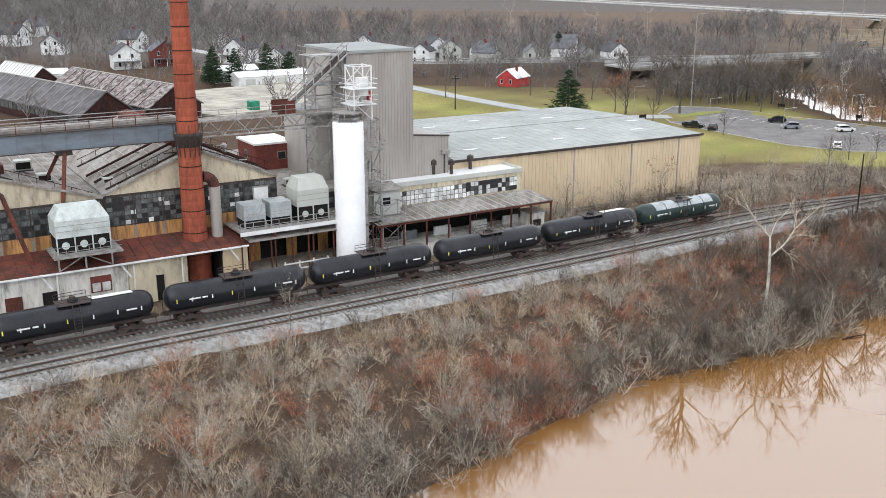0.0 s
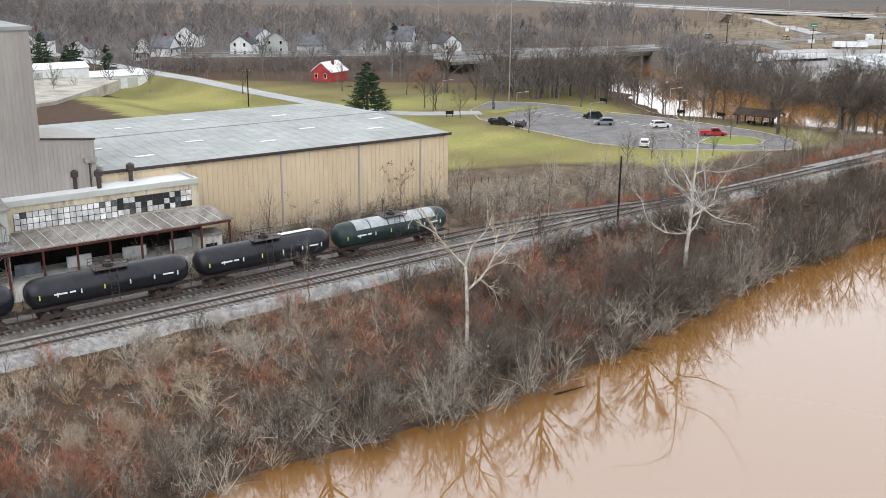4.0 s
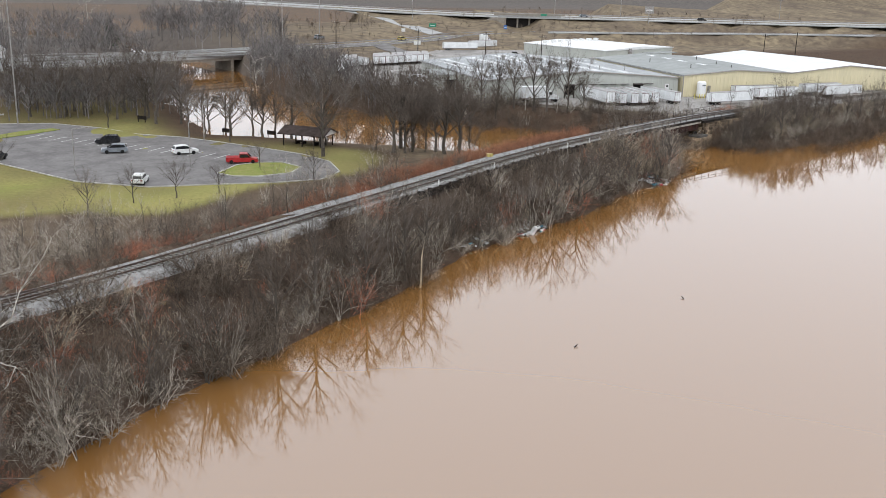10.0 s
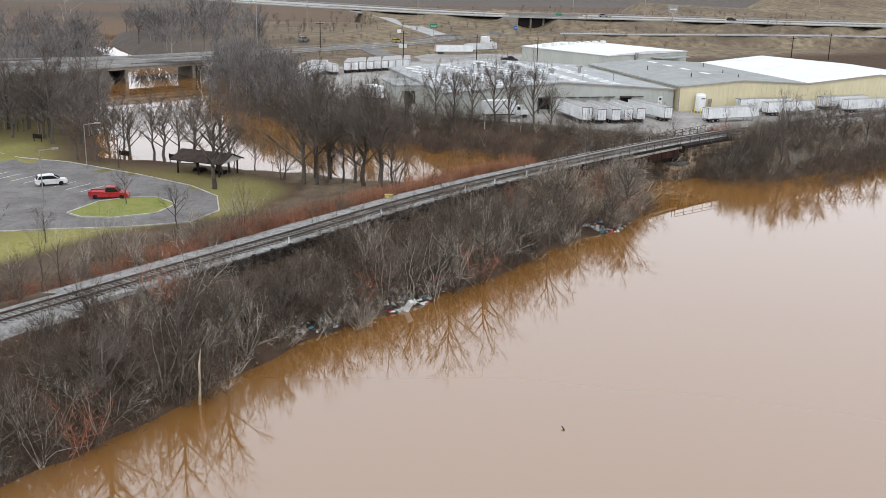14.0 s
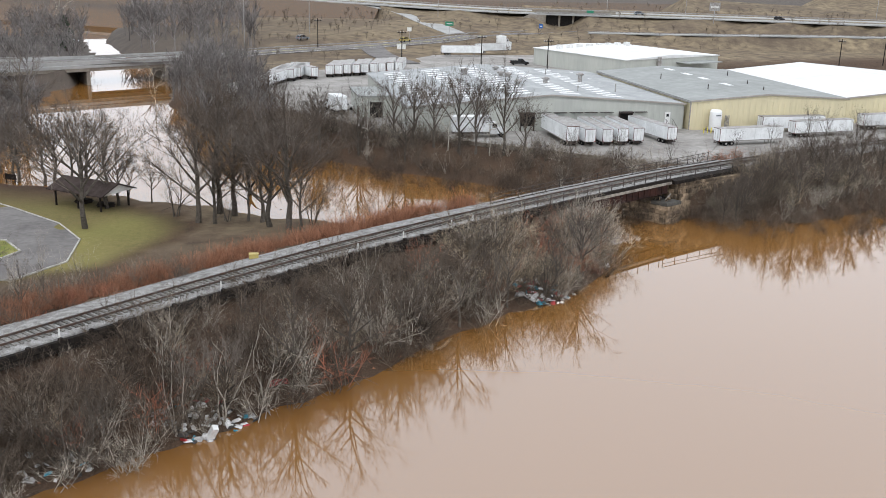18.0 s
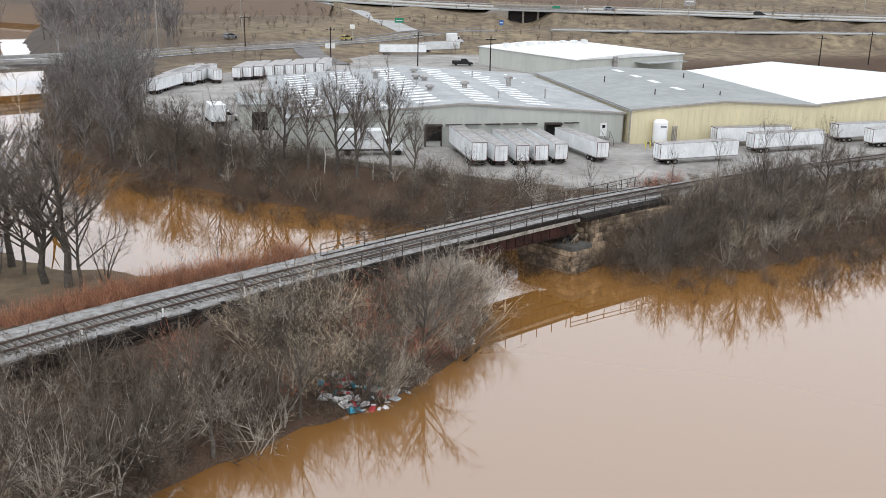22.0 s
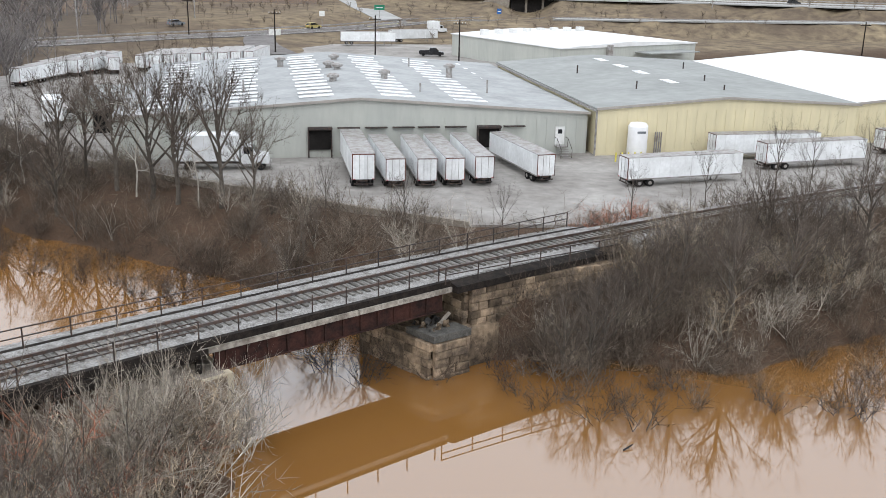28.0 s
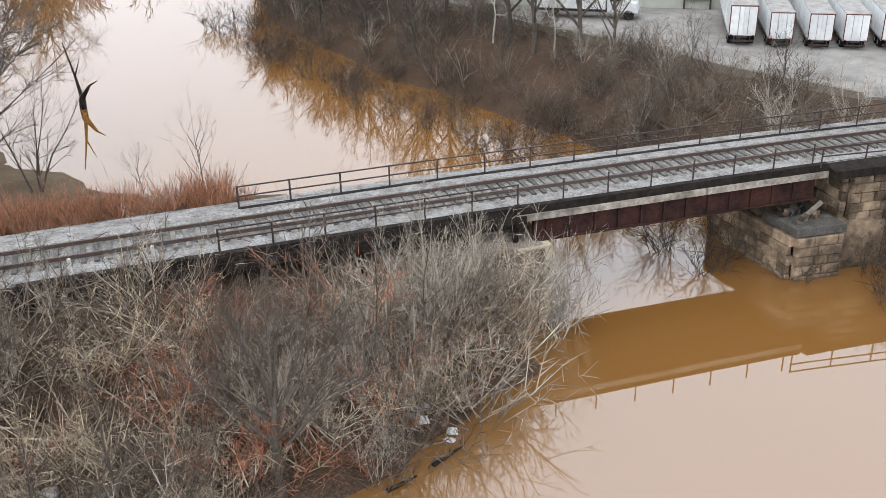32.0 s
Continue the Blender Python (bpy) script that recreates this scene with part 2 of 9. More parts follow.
M["brush"] = mat("bare brush", (0.185, 0.15, 0.118), 0.95, 0.15, 0.3, col2=(0.085, 0.066, 0.051), island=0.6, fine=5)
M["brushpale"] = mat("pale bare brush", (0.5, 0.415, 0.31), 0.95, 0.12, 0.3, col2=(0.29, 0.225, 0.155), island=0.65)
M["redbrush"] = mat("red brown brush", (0.38, 0.155, 0.095), 0.95, 0.15, 0.3, col2=(0.22, 0.1, 0.066), island=0.65)
M["rustleaf"] = mat("rust coloured dead leaves", (0.34, 0.165, 0.1), 0.9, 0.15, 0.5, island=0.5)
M["seed"] = mat("pale seed clusters", (0.36, 0.31, 0.25), 0.9, 0.15, 0.5, island=0.3)
M["pine"] = mat("dark pine needles", (0.035, 0.06, 0.03), 0.9, 0.2, 1.0, island=0.4, col2=(0.025, 0.042, 0.024))
M["trash"] = mat("pale litter", (0.62, 0.61, 0.6), 0.6, 0.1, 2.0, rand=0.3)
M["trashblue"] = mat("blue plastic", (0.03, 0.3, 0.42), 0.5, 0.05, 1.0)
M["trashred"] = mat("red plastic", (0.42, 0.03, 0.035), 0.5, 0.05, 1.0)
M["trashdark"] = mat("dark litter", (0.06, 0.055, 0.05), 0.8, 0.1, 2.0, rand=0.4)
M["yellowbox"] = mat("yellow steel", (0.45, 0.36, 0.12), 0.6, 0.1, 1.0)


def ground_material():
    """Litter-brown bank, grass where the lawns are, dry grass on the far hill: chosen by vertex colour weights of the plan."""
    m = bpy.data.materials.new("ground cover")
    m.use_nodes = True
    n, l = m.node_tree.nodes, m.node_tree.links
    b = n["Principled BSDF"]
    b.inputs["Roughness"].default_value = 0.95
    b.inputs["Specular IOR Level"].default_value = 0.05
    geo = n.new("ShaderNodeNewGeometry")

    def noise_of(scale, detail=6.0):
        t = n.new("ShaderNodeTexNoise")
        t.inputs["Scale"].default_value, t.inputs["Detail"].default_value = scale, detail
        t.inputs["Roughness"].default_value = 0.65
        l.new(geo.outputs["Position"], t.inputs["Vector"])
        r = n.new("ShaderNodeMapRange")
        r.inputs["From Min"].default_value, r.inputs["From Max"].default_value = 0.35, 0.68
        l.new(t.outputs["Fac"], r.inputs["Value"])
        return r.outputs["Result"]

    def mixed(fac, a, c):
        x = n.new("ShaderNodeMix")
        x.data_type = "RGBA"
        l.new(fac, x.inputs["Factor"])
        for k, q in (("A", a), ("B", c)):
            if isinstance(q, tuple):
                x.inputs[k].default_value = (*q, 1)
            else:
                l.new(q, x.inputs[k])
        return x.outputs["Result"]

    litter = mixed(noise_of(0.35), (0.032, 0.022, 0.017), (0.1, 0.056, 0.036))
    litter = mixed(noise_of(3.0), litter, (0.04, 0.03, 0.023))
    litter = mixed(noise_of(9.0, 3.0), litter, (0.11, 0.075, 0.052))
    lawn = mixed(noise_of(0.06), (0.22, 0.265, 0.06), (0.41, 0.355, 0.13))
    lawn = mixed(noise_of(0.021, 3.0), lawn, (0.25, 0.2, 0.09))
    lawn = mixed(noise_of(1.5), lawn, (0.21, 0.2, 0.07))
    dry = mixed(noise_of(0.035), (0.3, 0.24, 0.155), (0.13, 0.1, 0.075))
    dry = mixed(noise_of(0.25), dry, (0.1, 0.078, 0.06))
    wood = mixed(noise_of(0.25), (0.09, 0.082, 0.076), (0.14, 0.12, 0.105))
    w = n.new("ShaderNodeVertexColor")
    w.layer_name = "cover"
    sep = n.new("ShaderNodeSeparateColor")
    l.new(w.outputs["Color"], sep.inputs["Color"])
    c = mixed(sep.outputs["Red"], litter, lawn)
    c = mixed(sep.outputs["Green"], c, dry)
    c = mixed(sep.outputs["Blue"], c, wood)
    l.new(c, b.inputs["Base Color"])
    bn = n.new("ShaderNodeTexNoise")
    bn.inputs["Scale"].default_value, bn.inputs["Detail"].default_value = 2.5, 8.0
    l.new(geo.outputs["Position"], bn.inputs["Vector"])
    bp = n.new("ShaderNodeBump")
    bp.inputs["Strength"].default_value, bp.inputs["Distance"].default_value = 0.6, 0.25
    l.new(bn.outputs["Fac"], bp.inputs["Height"])
    l.new(bp.outputs["Normal"], b.inputs["Normal"])
    return m


def water_material():
    m = bpy.data.materials.new("muddy flood water")
    m.use_nodes = True
    n, l = m.node_tree.nodes, m.node_tree.links
    b = n["Principled BSDF"]
    b.inputs["Roughness"].default_value, b.inputs["IOR"].default_value = 0.012, 2.5
    geo = n.new("ShaderNodeNewGeometry")
    t = n.new("ShaderNodeTexNoise")
    t.inputs["Scale"].default_value, t.inputs["Detail"].default_value = 0.02, 4.0
    l.new(geo.outputs["Position"], t.inputs["Vector"])
    x = n.new("ShaderNodeMix")
    x.data_type = "RGBA"
    x.inputs["A"].default_value, x.inputs["B"].default_value = (0.2, 0.091, 0.023, 1), (0.222, 0.108, 0.03, 1)
    l.new(t.outputs["Fac"], x.inputs["Factor"])
    l.new(x.outputs["Result"], b.inputs["Base Color"])
    wv = n.new("ShaderNodeTexNoise")
    wv.inputs["Scale"].default_value, wv.inputs["Detail"].default_value = 0.7, 3.0
    l.new(geo.outputs["Position"], wv.inputs["Vector"])
    bp = n.new("ShaderNodeBump")
    bp.inputs["Strength"].default_value, bp.inputs["Distance"].default_value = 0.012, 0.05
    l.new(wv.outputs["Fac"], bp.inputs["Height"])
    l.new(bp.outputs["Normal"], b.inputs["Normal"])
    return m


M["ground"], M["water"] = ground_material(), water_material()


# ---- mesh building ----
class Build:
    """Gathers vertices and faces for one mesh."""

    def __init__(self):
        self.v, self.f = [], []

    def add(self, vs, fs):
        k = len(self.v)
        self.v += [tuple(p) for p in vs]
        self.f += [tuple(i + k for i in q) for q in fs]
        return self

    def box(self, x0, y0, z0, x1, y1, z1):
        return self.add([(x0, y0, z0), (x1, y0, z0), (x1, y1, z0), (x0, y1, z0), (x0, y0, z1), (x1, y0, z1), (x1, y1, z1), (x0, y1, z1)],
                        [(0, 3, 2, 1), (4, 5, 6, 7), (0, 1, 5, 4), (1, 2, 6, 5), (2, 3, 7, 6), (3, 0, 4, 7)])

    def prism(self, pts, axis, a, b):
        """Extrudes a closed outline: axis 'x', 'y' or 'z' from a to b; pts are the other two coordinates."""
        def at(p, t):
            return {"x": (t, p[0], p[1]), "y": (p[0], t, p[1]), "z": (p[0], p[1], t)}[axis]
        n = len(pts)
        vs = [at(p, a) for p in pts] + [at(p, b) for p in pts]
        fs = [tuple(range(n)), tuple(range(2 * n - 1, n - 1, -1))] + [(i, i + n, (i + 1) % n + n, (i + 1) % n) for i in range(n)]
        return self.add(vs, fs)

    def tube(self, p, q, r0, r1=None, n=8, cap=True):
        r1 = r0 if r1 is None else r1
        p, q = Vector(p), Vector(q)
        d = (q - p).normalized()
        a = d.orthogonal().normalized()
        c = d.cross(a)
        vs = []
        for o, r in ((p, r0), (q, r1)):
            vs += [o + (a * math.cos(2 * math.pi * i / n) + c * math.sin(2 * math.pi * i / n)) * r for i in range(n)]
        fs = [(i, (i + 1) % n, (i + 1) % n + n, i + n) for i in range(n)]
        if cap:
            fs += [tuple(range(n - 1, -1, -1)), tuple(range(n, 2 * n))]
        return self.add(vs, fs)

    def beam(self, p, q, w, h=None):
        """A square bar from p to q."""
        h = h or w
        p, q = Vector(p), Vector(q)
        d = (q - p).normalized()
        s = d.cross(Vector((0, 0, 1)))
        s = s.normalized() if s.length > 1e-4 else Vector((1, 0, 0))
        u = s.cross(d)
        vs = [o + s * (w / 2 * i) + u * (h / 2 * j) for o in (p, q) for i, j in ((-1, -1), (1, -1), (1, 1), (-1, 1))]
        return self.add(vs, [(0, 1, 2, 3), (7, 6, 5, 4), (0, 4, 5, 1), (1, 5, 6, 2), (2, 6, 7, 3), (3, 7, 4, 0)])

    def path(self, pts, rads, n=7):
        """One continuous tapering limb through the points."""
        k = len(self.v)
        for i, p in enumerate(pts):
            d = (Vector(pts[min(i + 1, len(pts) - 1)]) - Vector(pts[max(i - 1, 0)])).normalized()
            a = d.cross(Vector((0.31, 0.95, 0.05))).normalized()
            c = d.cross(a)
            self.v += [tuple(Vector(p) + (a * math.cos(2 * math.pi * j / n) + c * math.sin(2 * math.pi * j / n)) * rads[i]) for j in range(n)]
        for i in range(len(pts) - 1):
            for j in range(n):
                q, r = k + i * n + j, k + i * n + (j + 1) % n
                self.f.append((q, r, r + n, q + n))
        self.f += [tuple(k + j for j in range(n)), tuple(k + (len(pts) - 1) * n + j for j in range(n))]
        return self

    def lathe(self, prof, n=20, axis="z", c=(0, 0, 0)):
        """Turns a profile of (radius, height) round an axis."""
        k = len(self.v)
        for r, h in prof:
            for i in range(n):
                a = 2 * math.pi * i / n
                p = (r * math.cos(a), r * math.sin(a), h) if axis == "z" else (h, r * math.cos(a), r * math.sin(a)) if axis == "x" else (r * math.cos(a), h, r * math.sin(a))
                self.v.append((p[0] + c[0], p[1] + c[1], p[2] + c[2]))
        for j in range(len(prof) - 1):
            for i in range(n):
                a, b = k + j * n + i, k + j * n + (i + 1) % n
                self.f.append((a, b, b + n, a + n))
        self.f.append(tuple(k + i for i in range(n - 1, -1, -1)))
        self.f.append(tuple(k + (len(prof) - 1) * n + i for i in range(n)))
        return self

    def mesh(self, name, material, smooth=False):
        me = bpy.data.meshes.new(name)
        me.from_pydata(self.v, [], self.f)
        me.materials.append(material)
        bm = bmesh.new()
        bm.from_mesh(me)
        bmesh.ops.recalc_face_normals(bm, faces=bm.faces)
        bm.to_mesh(me)
        bm.free()
        if smooth:
            me.shade_smooth()
            me.set_sharp_from_angle(angle=radians(35))
        return me


def thing(name, m, label, category, group="", kind=""):
    ob = new(name)
    ob.matrix_basis = m
    ob.empty_display_size = 0.2
    return tagged(ob, label, category, group, kind)


def part(name, b, material, parent, label="", smooth=False):
    ob = new(name, b.mesh(name, material, smooth) if isinstance(b, Build) else b)
    ob.parent = parent
    return tagged(ob, label) if label else ob


def placed(ob, parent, m):
    """A further piece on the same mesh, under parent."""
    o = new(ob.name, ob.data)
    o.parent, o.matrix_basis = parent, m
    return o


def raw_mesh(name, verts, tris, material):
    """A mesh from arrays of vertices and triangles."""
    me = bpy.data.meshes.new(name)
    me.vertices.add(len(verts))
    me.vertices.foreach_set("co", np.asarray(verts, dtype=np.float32).ravel())
    me.loops.add(len(tris) * 3)
    me.loops.foreach_set("vertex_index", np.asarray(tris, dtype=np.int32).ravel())
    me.polygons.add(len(tris))
    me.polygons.foreach_set("loop_start", np.arange(0, len(tris) * 3, 3, dtype=np.int32))
    me.materials.append(material)
    me.update()
    me.validate()
    return me

M["brushbrown"] = mat("brown bare brush", (0.108, 0.082, 0.062), 0.95, 0.15, 0.3, col2=(0.052, 0.039, 0.031), island=0.6, fine=5)
M["brushgrey"] = mat("silver grey bare brush", (0.43, 0.385, 0.325), 0.95, 0.12, 0.3, col2=(0.23, 0.195, 0.16), island=0.65)
M["seedtwig"] = mat("twigs with dark seeds", (0.1, 0.085, 0.075), 0.95, 0.15, 0.3, island=0.4)


# ---- the plan: track, shores, heights ----
TRACK = [(-160, -30), (-90, 33), (-45, 72.5), (-24.4, 88.3), (-14.3, 96), (3.8, 109.7), (21.9, 123.8), (45.6, 142.3), (68, 159.3), (90, 176.6), (104, 187.6),
         (120, 200.4), (136, 211.9), (157, 224.8), (165, 229.4), (179, 237.1), (194, 244.2), (208, 250), (232, 258.4), (300, 280), (420, 312), (600, 350)]
SHORE_W = [(-260, -230), (-60, 10), (-8.7, 65.8), (-1.4, 74.5), (9.1, 87.8), (20.4, 94.9), (31.4, 102.9), (42.2, 112.2), (54.3, 125.0), (63.8, 135.7), (71.7, 141.8), (82.6, 151.5),
           (92.0, 158.9), (104.8, 171.9), (113.3, 176.9), (121.1, 182.6), (130.6, 188.2), (139.4, 196.3), (151.7, 203.3), (160.1, 210.8), (162.5, 216.6), (164.2, 221.4), (161.8, 229.0), (155.5, 234.8),
           (141.1, 239.1), (125.8, 246.0), (117.1, 252.9), (102.7, 263.1), (87.1, 270.1), (85.5, 285.7), (85.1, 308.5), (81.6, 338.8), (83.0, 376.4), (84.0, 430.0), (70.0, 520.0)]
SHORE_E = [(900, 440), (460, 322), (340, 284), (264.6, 256.7), (220.3, 240.1), (212.2, 235.1), (197.8, 229.7), (188.3, 231.3), (180.5, 233.8), (175.7, 238.6), (169.9, 244.4), (164.4, 252.4),
           (157.0, 259.1), (144.9, 268.6), (135.4, 279.0), (125.1, 291.5), (112.2, 316.7), (106.4, 343.7), (106.0, 389.9), (94.0, 432.0), (74.0, 522.0)]
WATER = 1.0
LAND_W = SHORE_W + [(-900, 900), (-900, -400)]
LAND_E = SHORE_E + [(900, 900)]


def smooth_line(pts, step=1.0):
    """A spline through the points, sampled evenly."""
    p = np.array(pts, float)
    q = np.vstack([2 * p[0] - p[1], p, 2 * p[-1] - p[-2]])
    out = []
    for i in range(1, len(q) - 2):
        a, b, c, d = q[i - 1:i + 3]
        n = max(2, int(np.linalg.norm(c - b) / step))
        t = np.linspace(0, 1, n, endpoint=False)[:, None]
        out.append(0.5 * (2 * b + (c - a) * t + (2 * a - 5 * b + 4 * c - d) * t ** 2 + (3 * b - a - 3 * c + d) * t ** 3))
    return np.vstack(out + [p[-1:]])


def line_distance(xy, line):
    """Signed distance to a polyline, positive on its left, and the length run along it."""
    best, sign, run = np.full(len(xy), 1e9), np.ones(len(xy)), np.zeros(len(xy))
    s = 0.0
    for a, b in zip(line[:-1], line[1:]):
        d = b - a
        length = np.hypot(*d)
        w = xy - a
        t = np.clip((w @ d) / length ** 2, 0, 1)
        e = w - t[:, None] * d
        dist = np.hypot(e[:, 0], e[:, 1])
        m = dist < best
        best[m], sign[m], run[m] = dist[m], np.sign(d[0] * w[m, 1] - d[1] * w[m, 0]), s + t[m] * length
        s += length
    return best * np.where(sign == 0, 1, sign), run


def inside(xy, poly):
    p, r = np.array(poly, float), np.zeros(len(xy), bool)
    for a, b in zip(p, np.roll(p, -1, axis=0)):
        hit = (a[1] > xy[:, 1]) != (b[1] > xy[:, 1])
        with np.errstate(divide="ignore", invalid="ignore"):
            x = (b[0] - a[0]) * (xy[:, 1] - a[1]) / (b[1] - a[1]) + a[0]
        r ^= hit & (xy[:, 0] < x)
    return r


# roads: centre line with heights, half width
ROADS = {
    "highway": ([(-40, 830, 16), (60, 740, 15), (150, 640, 13.2), (225, 566, 12.4), (265, 541, 12.2), (300, 531, 12.2), (330, 519, 12.2), (380, 492, 12.4), (450, 456, 13), (600, 400, 14), (900, 320, 16)], 16),
    "slip_road": ([(262, 488, 7.5), (297, 468, 8.6), (341, 460, 9), (377, 452, 9.2), (450, 428, 10), (600, 372, 11)], 3.2),
    "ramp": ([(210, 494, 6), (205, 530, 8.0), (199, 560, 10.6), (186, 592, 12.7), (165, 622, 13.3), (140, 650, 13.6)], 4.5),
    "road": ([(-60, 362, 5.8), (20, 374, 6.2), (52, 381, 6.4), (82, 387, 6.4), (106, 397, 6.2), (118, 410, 5.6), (140, 429, 5.5), (165, 445, 5.5), (195, 467, 5.6), (215, 488, 5.8), (240, 500, 5.8), (262, 515, 5.8)], 6),
    "yard_drive": ([(168, 444, 5.5), (168, 420, 5.1), (172, 398, 4.8)], 4),
    "park_road": ([(-150, 420, 6), (-62, 329, 4.6), (-43, 311, 4.2), (-20.6, 291, 2.8), (2.2, 271.3, 1.9), (18.8, 264, 1.5), (37.4, 266, 1.45)], 2.8),
}
LAWN_EDGE = np.array([(-60, 178), (8, 190), (23, 195), (35, 198.5), (44, 202), (57, 203), (66, 200), (71, 199), (78, 205.5), (87, 215), (98, 218), (105, 221), (112, 233), (117, 241), (124, 262)], float)
TRACK_LINE = smooth_line(TRACK, 4.0)
SHORE_W_LINE, SHORE_E_LINE = np.array(SHORE_W, float), np.array(SHORE_E, float)


def smoothstep(x, a, b):
    t = np.clip((x - a) / (b - a), 0, 1)
    return t * t * (3 - 2 * t)


def soft_noise(x, y, s):
    return (np.sin(x / s + 1.3 * np.sin(y / s * 0.7)) + np.sin(y / s * 1.1 + 1.7 * np.sin(x / s * 0.8 + 2))
            + 0.5 * np.sin((x + y) / s * 2.3) + 0.5 * np.sin((x - y) / s * 2.9 + 1)) / 3


def plan(x, y):
    """Height and ground cover (lawn, dry grass, wood) over the plan."""
    x, y = np.asarray(x, float).ravel(), np.asarray(y, float).ravel()
    xy = np.stack([x, y], 1)
    rail, run = line_distance(xy, TRACK_LINE)
    dw, de = np.abs(line_distance(xy, SHORE_W_LINE)[0]), np.abs(line_distance(xy, SHORE_E_LINE)[0])
    west, east = inside(xy, LAND_W), inside(xy, LAND_E)
    shore = np.where(west, dw, np.where(east, de, -np.minimum(dw, de))) + 0.6 * soft_noise(x, y, 3.1)
    along = (x + 20) * 0.8 + (y - 95) * 0.6
    field = 6.3 - 4.55 * smoothstep(along, 66, 92) * smoothstep(rail, 5, 18)
    field = field + 1.5 * smoothstep(y, 270, 420) * smoothstep(-x, -60, 60)
    bank_w = (np.where(rail < 0, 5.9, field) - WATER) * smoothstep(shore, -2.5, np.where(rail < 0, 13, 8)) ** 0.9 + WATER - 0.5
    bank_e = (4.95 - WATER) * smoothstep(shore, -2.0, 8) ** 0.9 + WATER - 0.5
    foot = smoothstep(run, 429, 432) * (1 - smoothstep(run, 441, 447)) * (rail < 0)
    bank_e = WATER - 0.5 + (bank_e - WATER + 0.5) * (1 - 0.62 * foot)
    h = np.where(west, bank_w, bank_e)
    h = np.where(shore < 0, np.maximum(shore * 0.5 - 0.3, -3) + WATER, h)
    bed = 6.35 - np.clip((np.abs(rail) - 3.6 + 0.9 * foot) * (0.55 + 2.2 * foot), 0, 9)
    open_side = smoothstep(run, 331, 337) * (1 - smoothstep(run, 411, 414)) * smoothstep(-rail, 0.4, 2.2)
    bed = bed - 2.2 * open_side
    near_bridge = (np.hypot(x - 170, y - 233) < 13) & (shore < 2.0)
    h = np.where((shore > -0.5) & ~near_bridge, np.maximum(h, bed), h)
    h = h + 0.25 * soft_noise(x, y, 4.7) * (np.abs(rail) > 5) * (shore > 1) * (shore < 25)
    rise = smoothstep(y - 0.25 * x, 375, 440) * 3.5 + smoothstep(y - 0.25 * x, 490, 900) * 85
    rise_w = smoothstep(y, 480, 1300) * 60 + smoothstep(-x, 250, 900) * 25
    far = smoothstep(x, 60, 160)
    h = np.where(shore > 0, h + rise * far + rise_w * (1 - far), h)
    h = np.where(np.hypot(x, y) > 1250, h + (np.hypot(x, y) - 1250) * 0.12 * (y > 0), h)
    for name in ("ramp", "highway", "slip_road", "road", "yard_drive", "park_road"):
        pts, half = ROADS[name]
        p = np.array(pts, float)
        d, r = line_distance(xy, p[:, :2])
        z = np.interp(r, np.concatenate([[0], np.cumsum(np.hypot(*np.diff(p[:, :2], axis=0).T))]), p[:, 2])
        w = (1 - smoothstep(np.abs(d), half + 1, half + (15 if name == "highway" else 9))) * (shore > 1.5)
        h = h * (1 - w) + (z - 0.12) * w
    lawn = west & (rail > 11) & (along > 66) & (shore > 4) & (y < 330)
    lawn = lawn * smoothstep(line_distance(xy, LAWN_EDGE)[0], -1.0, 3.5) * smoothstep(shore, 6, 19) * (1 - 0.75 * smoothstep(y + 0.3 * x, 285, 330)) * (0.75 + 0.25 * np.clip(soft_noise(x, y, 9.0) * 2, -1, 1))
    lawn = lawn * (1 - smoothstep(x + 0.3 * (y - 235), 107, 117))
    dry = (far * smoothstep(y - 0.25 * x, 322, 350)) * (1 - smoothstep(y - 0.25 * x, 600, 680))
    dry = np.maximum(dry, (lawn < 0.01) * west * (rail > 6) * (rail < 60) * 0.5)
    wood = smoothstep(y, 330, 400) * (1 - far) + smoothstep(y - 0.25 * x, 600, 680) * far
    return h, np.stack([lawn * 1.0, dry * 1.0, wood * 1.0], 1), rail, shore, run, west, east


def stretch(a, b, step, lo, hi):
    mid = np.arange(a, b + step, step)
    out_lo, out_hi, s = [], [], step
    p, q = mid[0], mid[-1]
    while p > lo or q < hi:
        s = min(s * 1.25, 60)
        p, q = p - s, q + s
        out_lo.append(p)
        out_hi.append(q)
    return np.concatenate([out_lo[::-1], mid, out_hi])


gx, gy = stretch(-110, 300, 2.0, -2600, 2600), stretch(30, 440, 2.0, -900, 3000)
X, Y = np.meshgrid(gx, gy)
Hh, cover, _, shore_grid, _, _, _ = plan(X, Y)
nx, ny = len(gx), len(gy)


def on_grid(values, x, y):
    """A value of the plan between the four grid points round (x, y)."""
    i, j = int(np.clip(np.searchsorted(gx, x) - 1, 0, nx - 2)), int(np.clip(np.searchsorted(gy, y) - 1, 0, ny - 2))
    u, v = (x - gx[i]) / (gx[i + 1] - gx[i]), (y - gy[j]) / (gy[j + 1] - gy[j])
    g = values.reshape(ny, nx)
    return float((g[j, i] * (1 - u) + g[j, i + 1] * u) * (1 - v) + (g[j + 1, i] * (1 - u) + g[j + 1, i + 1] * u) * v)


def ground_height(x, y):
    return on_grid(Hh, x, y)


def from_shore(x, y):
    return on_grid(shore_grid, x, y)


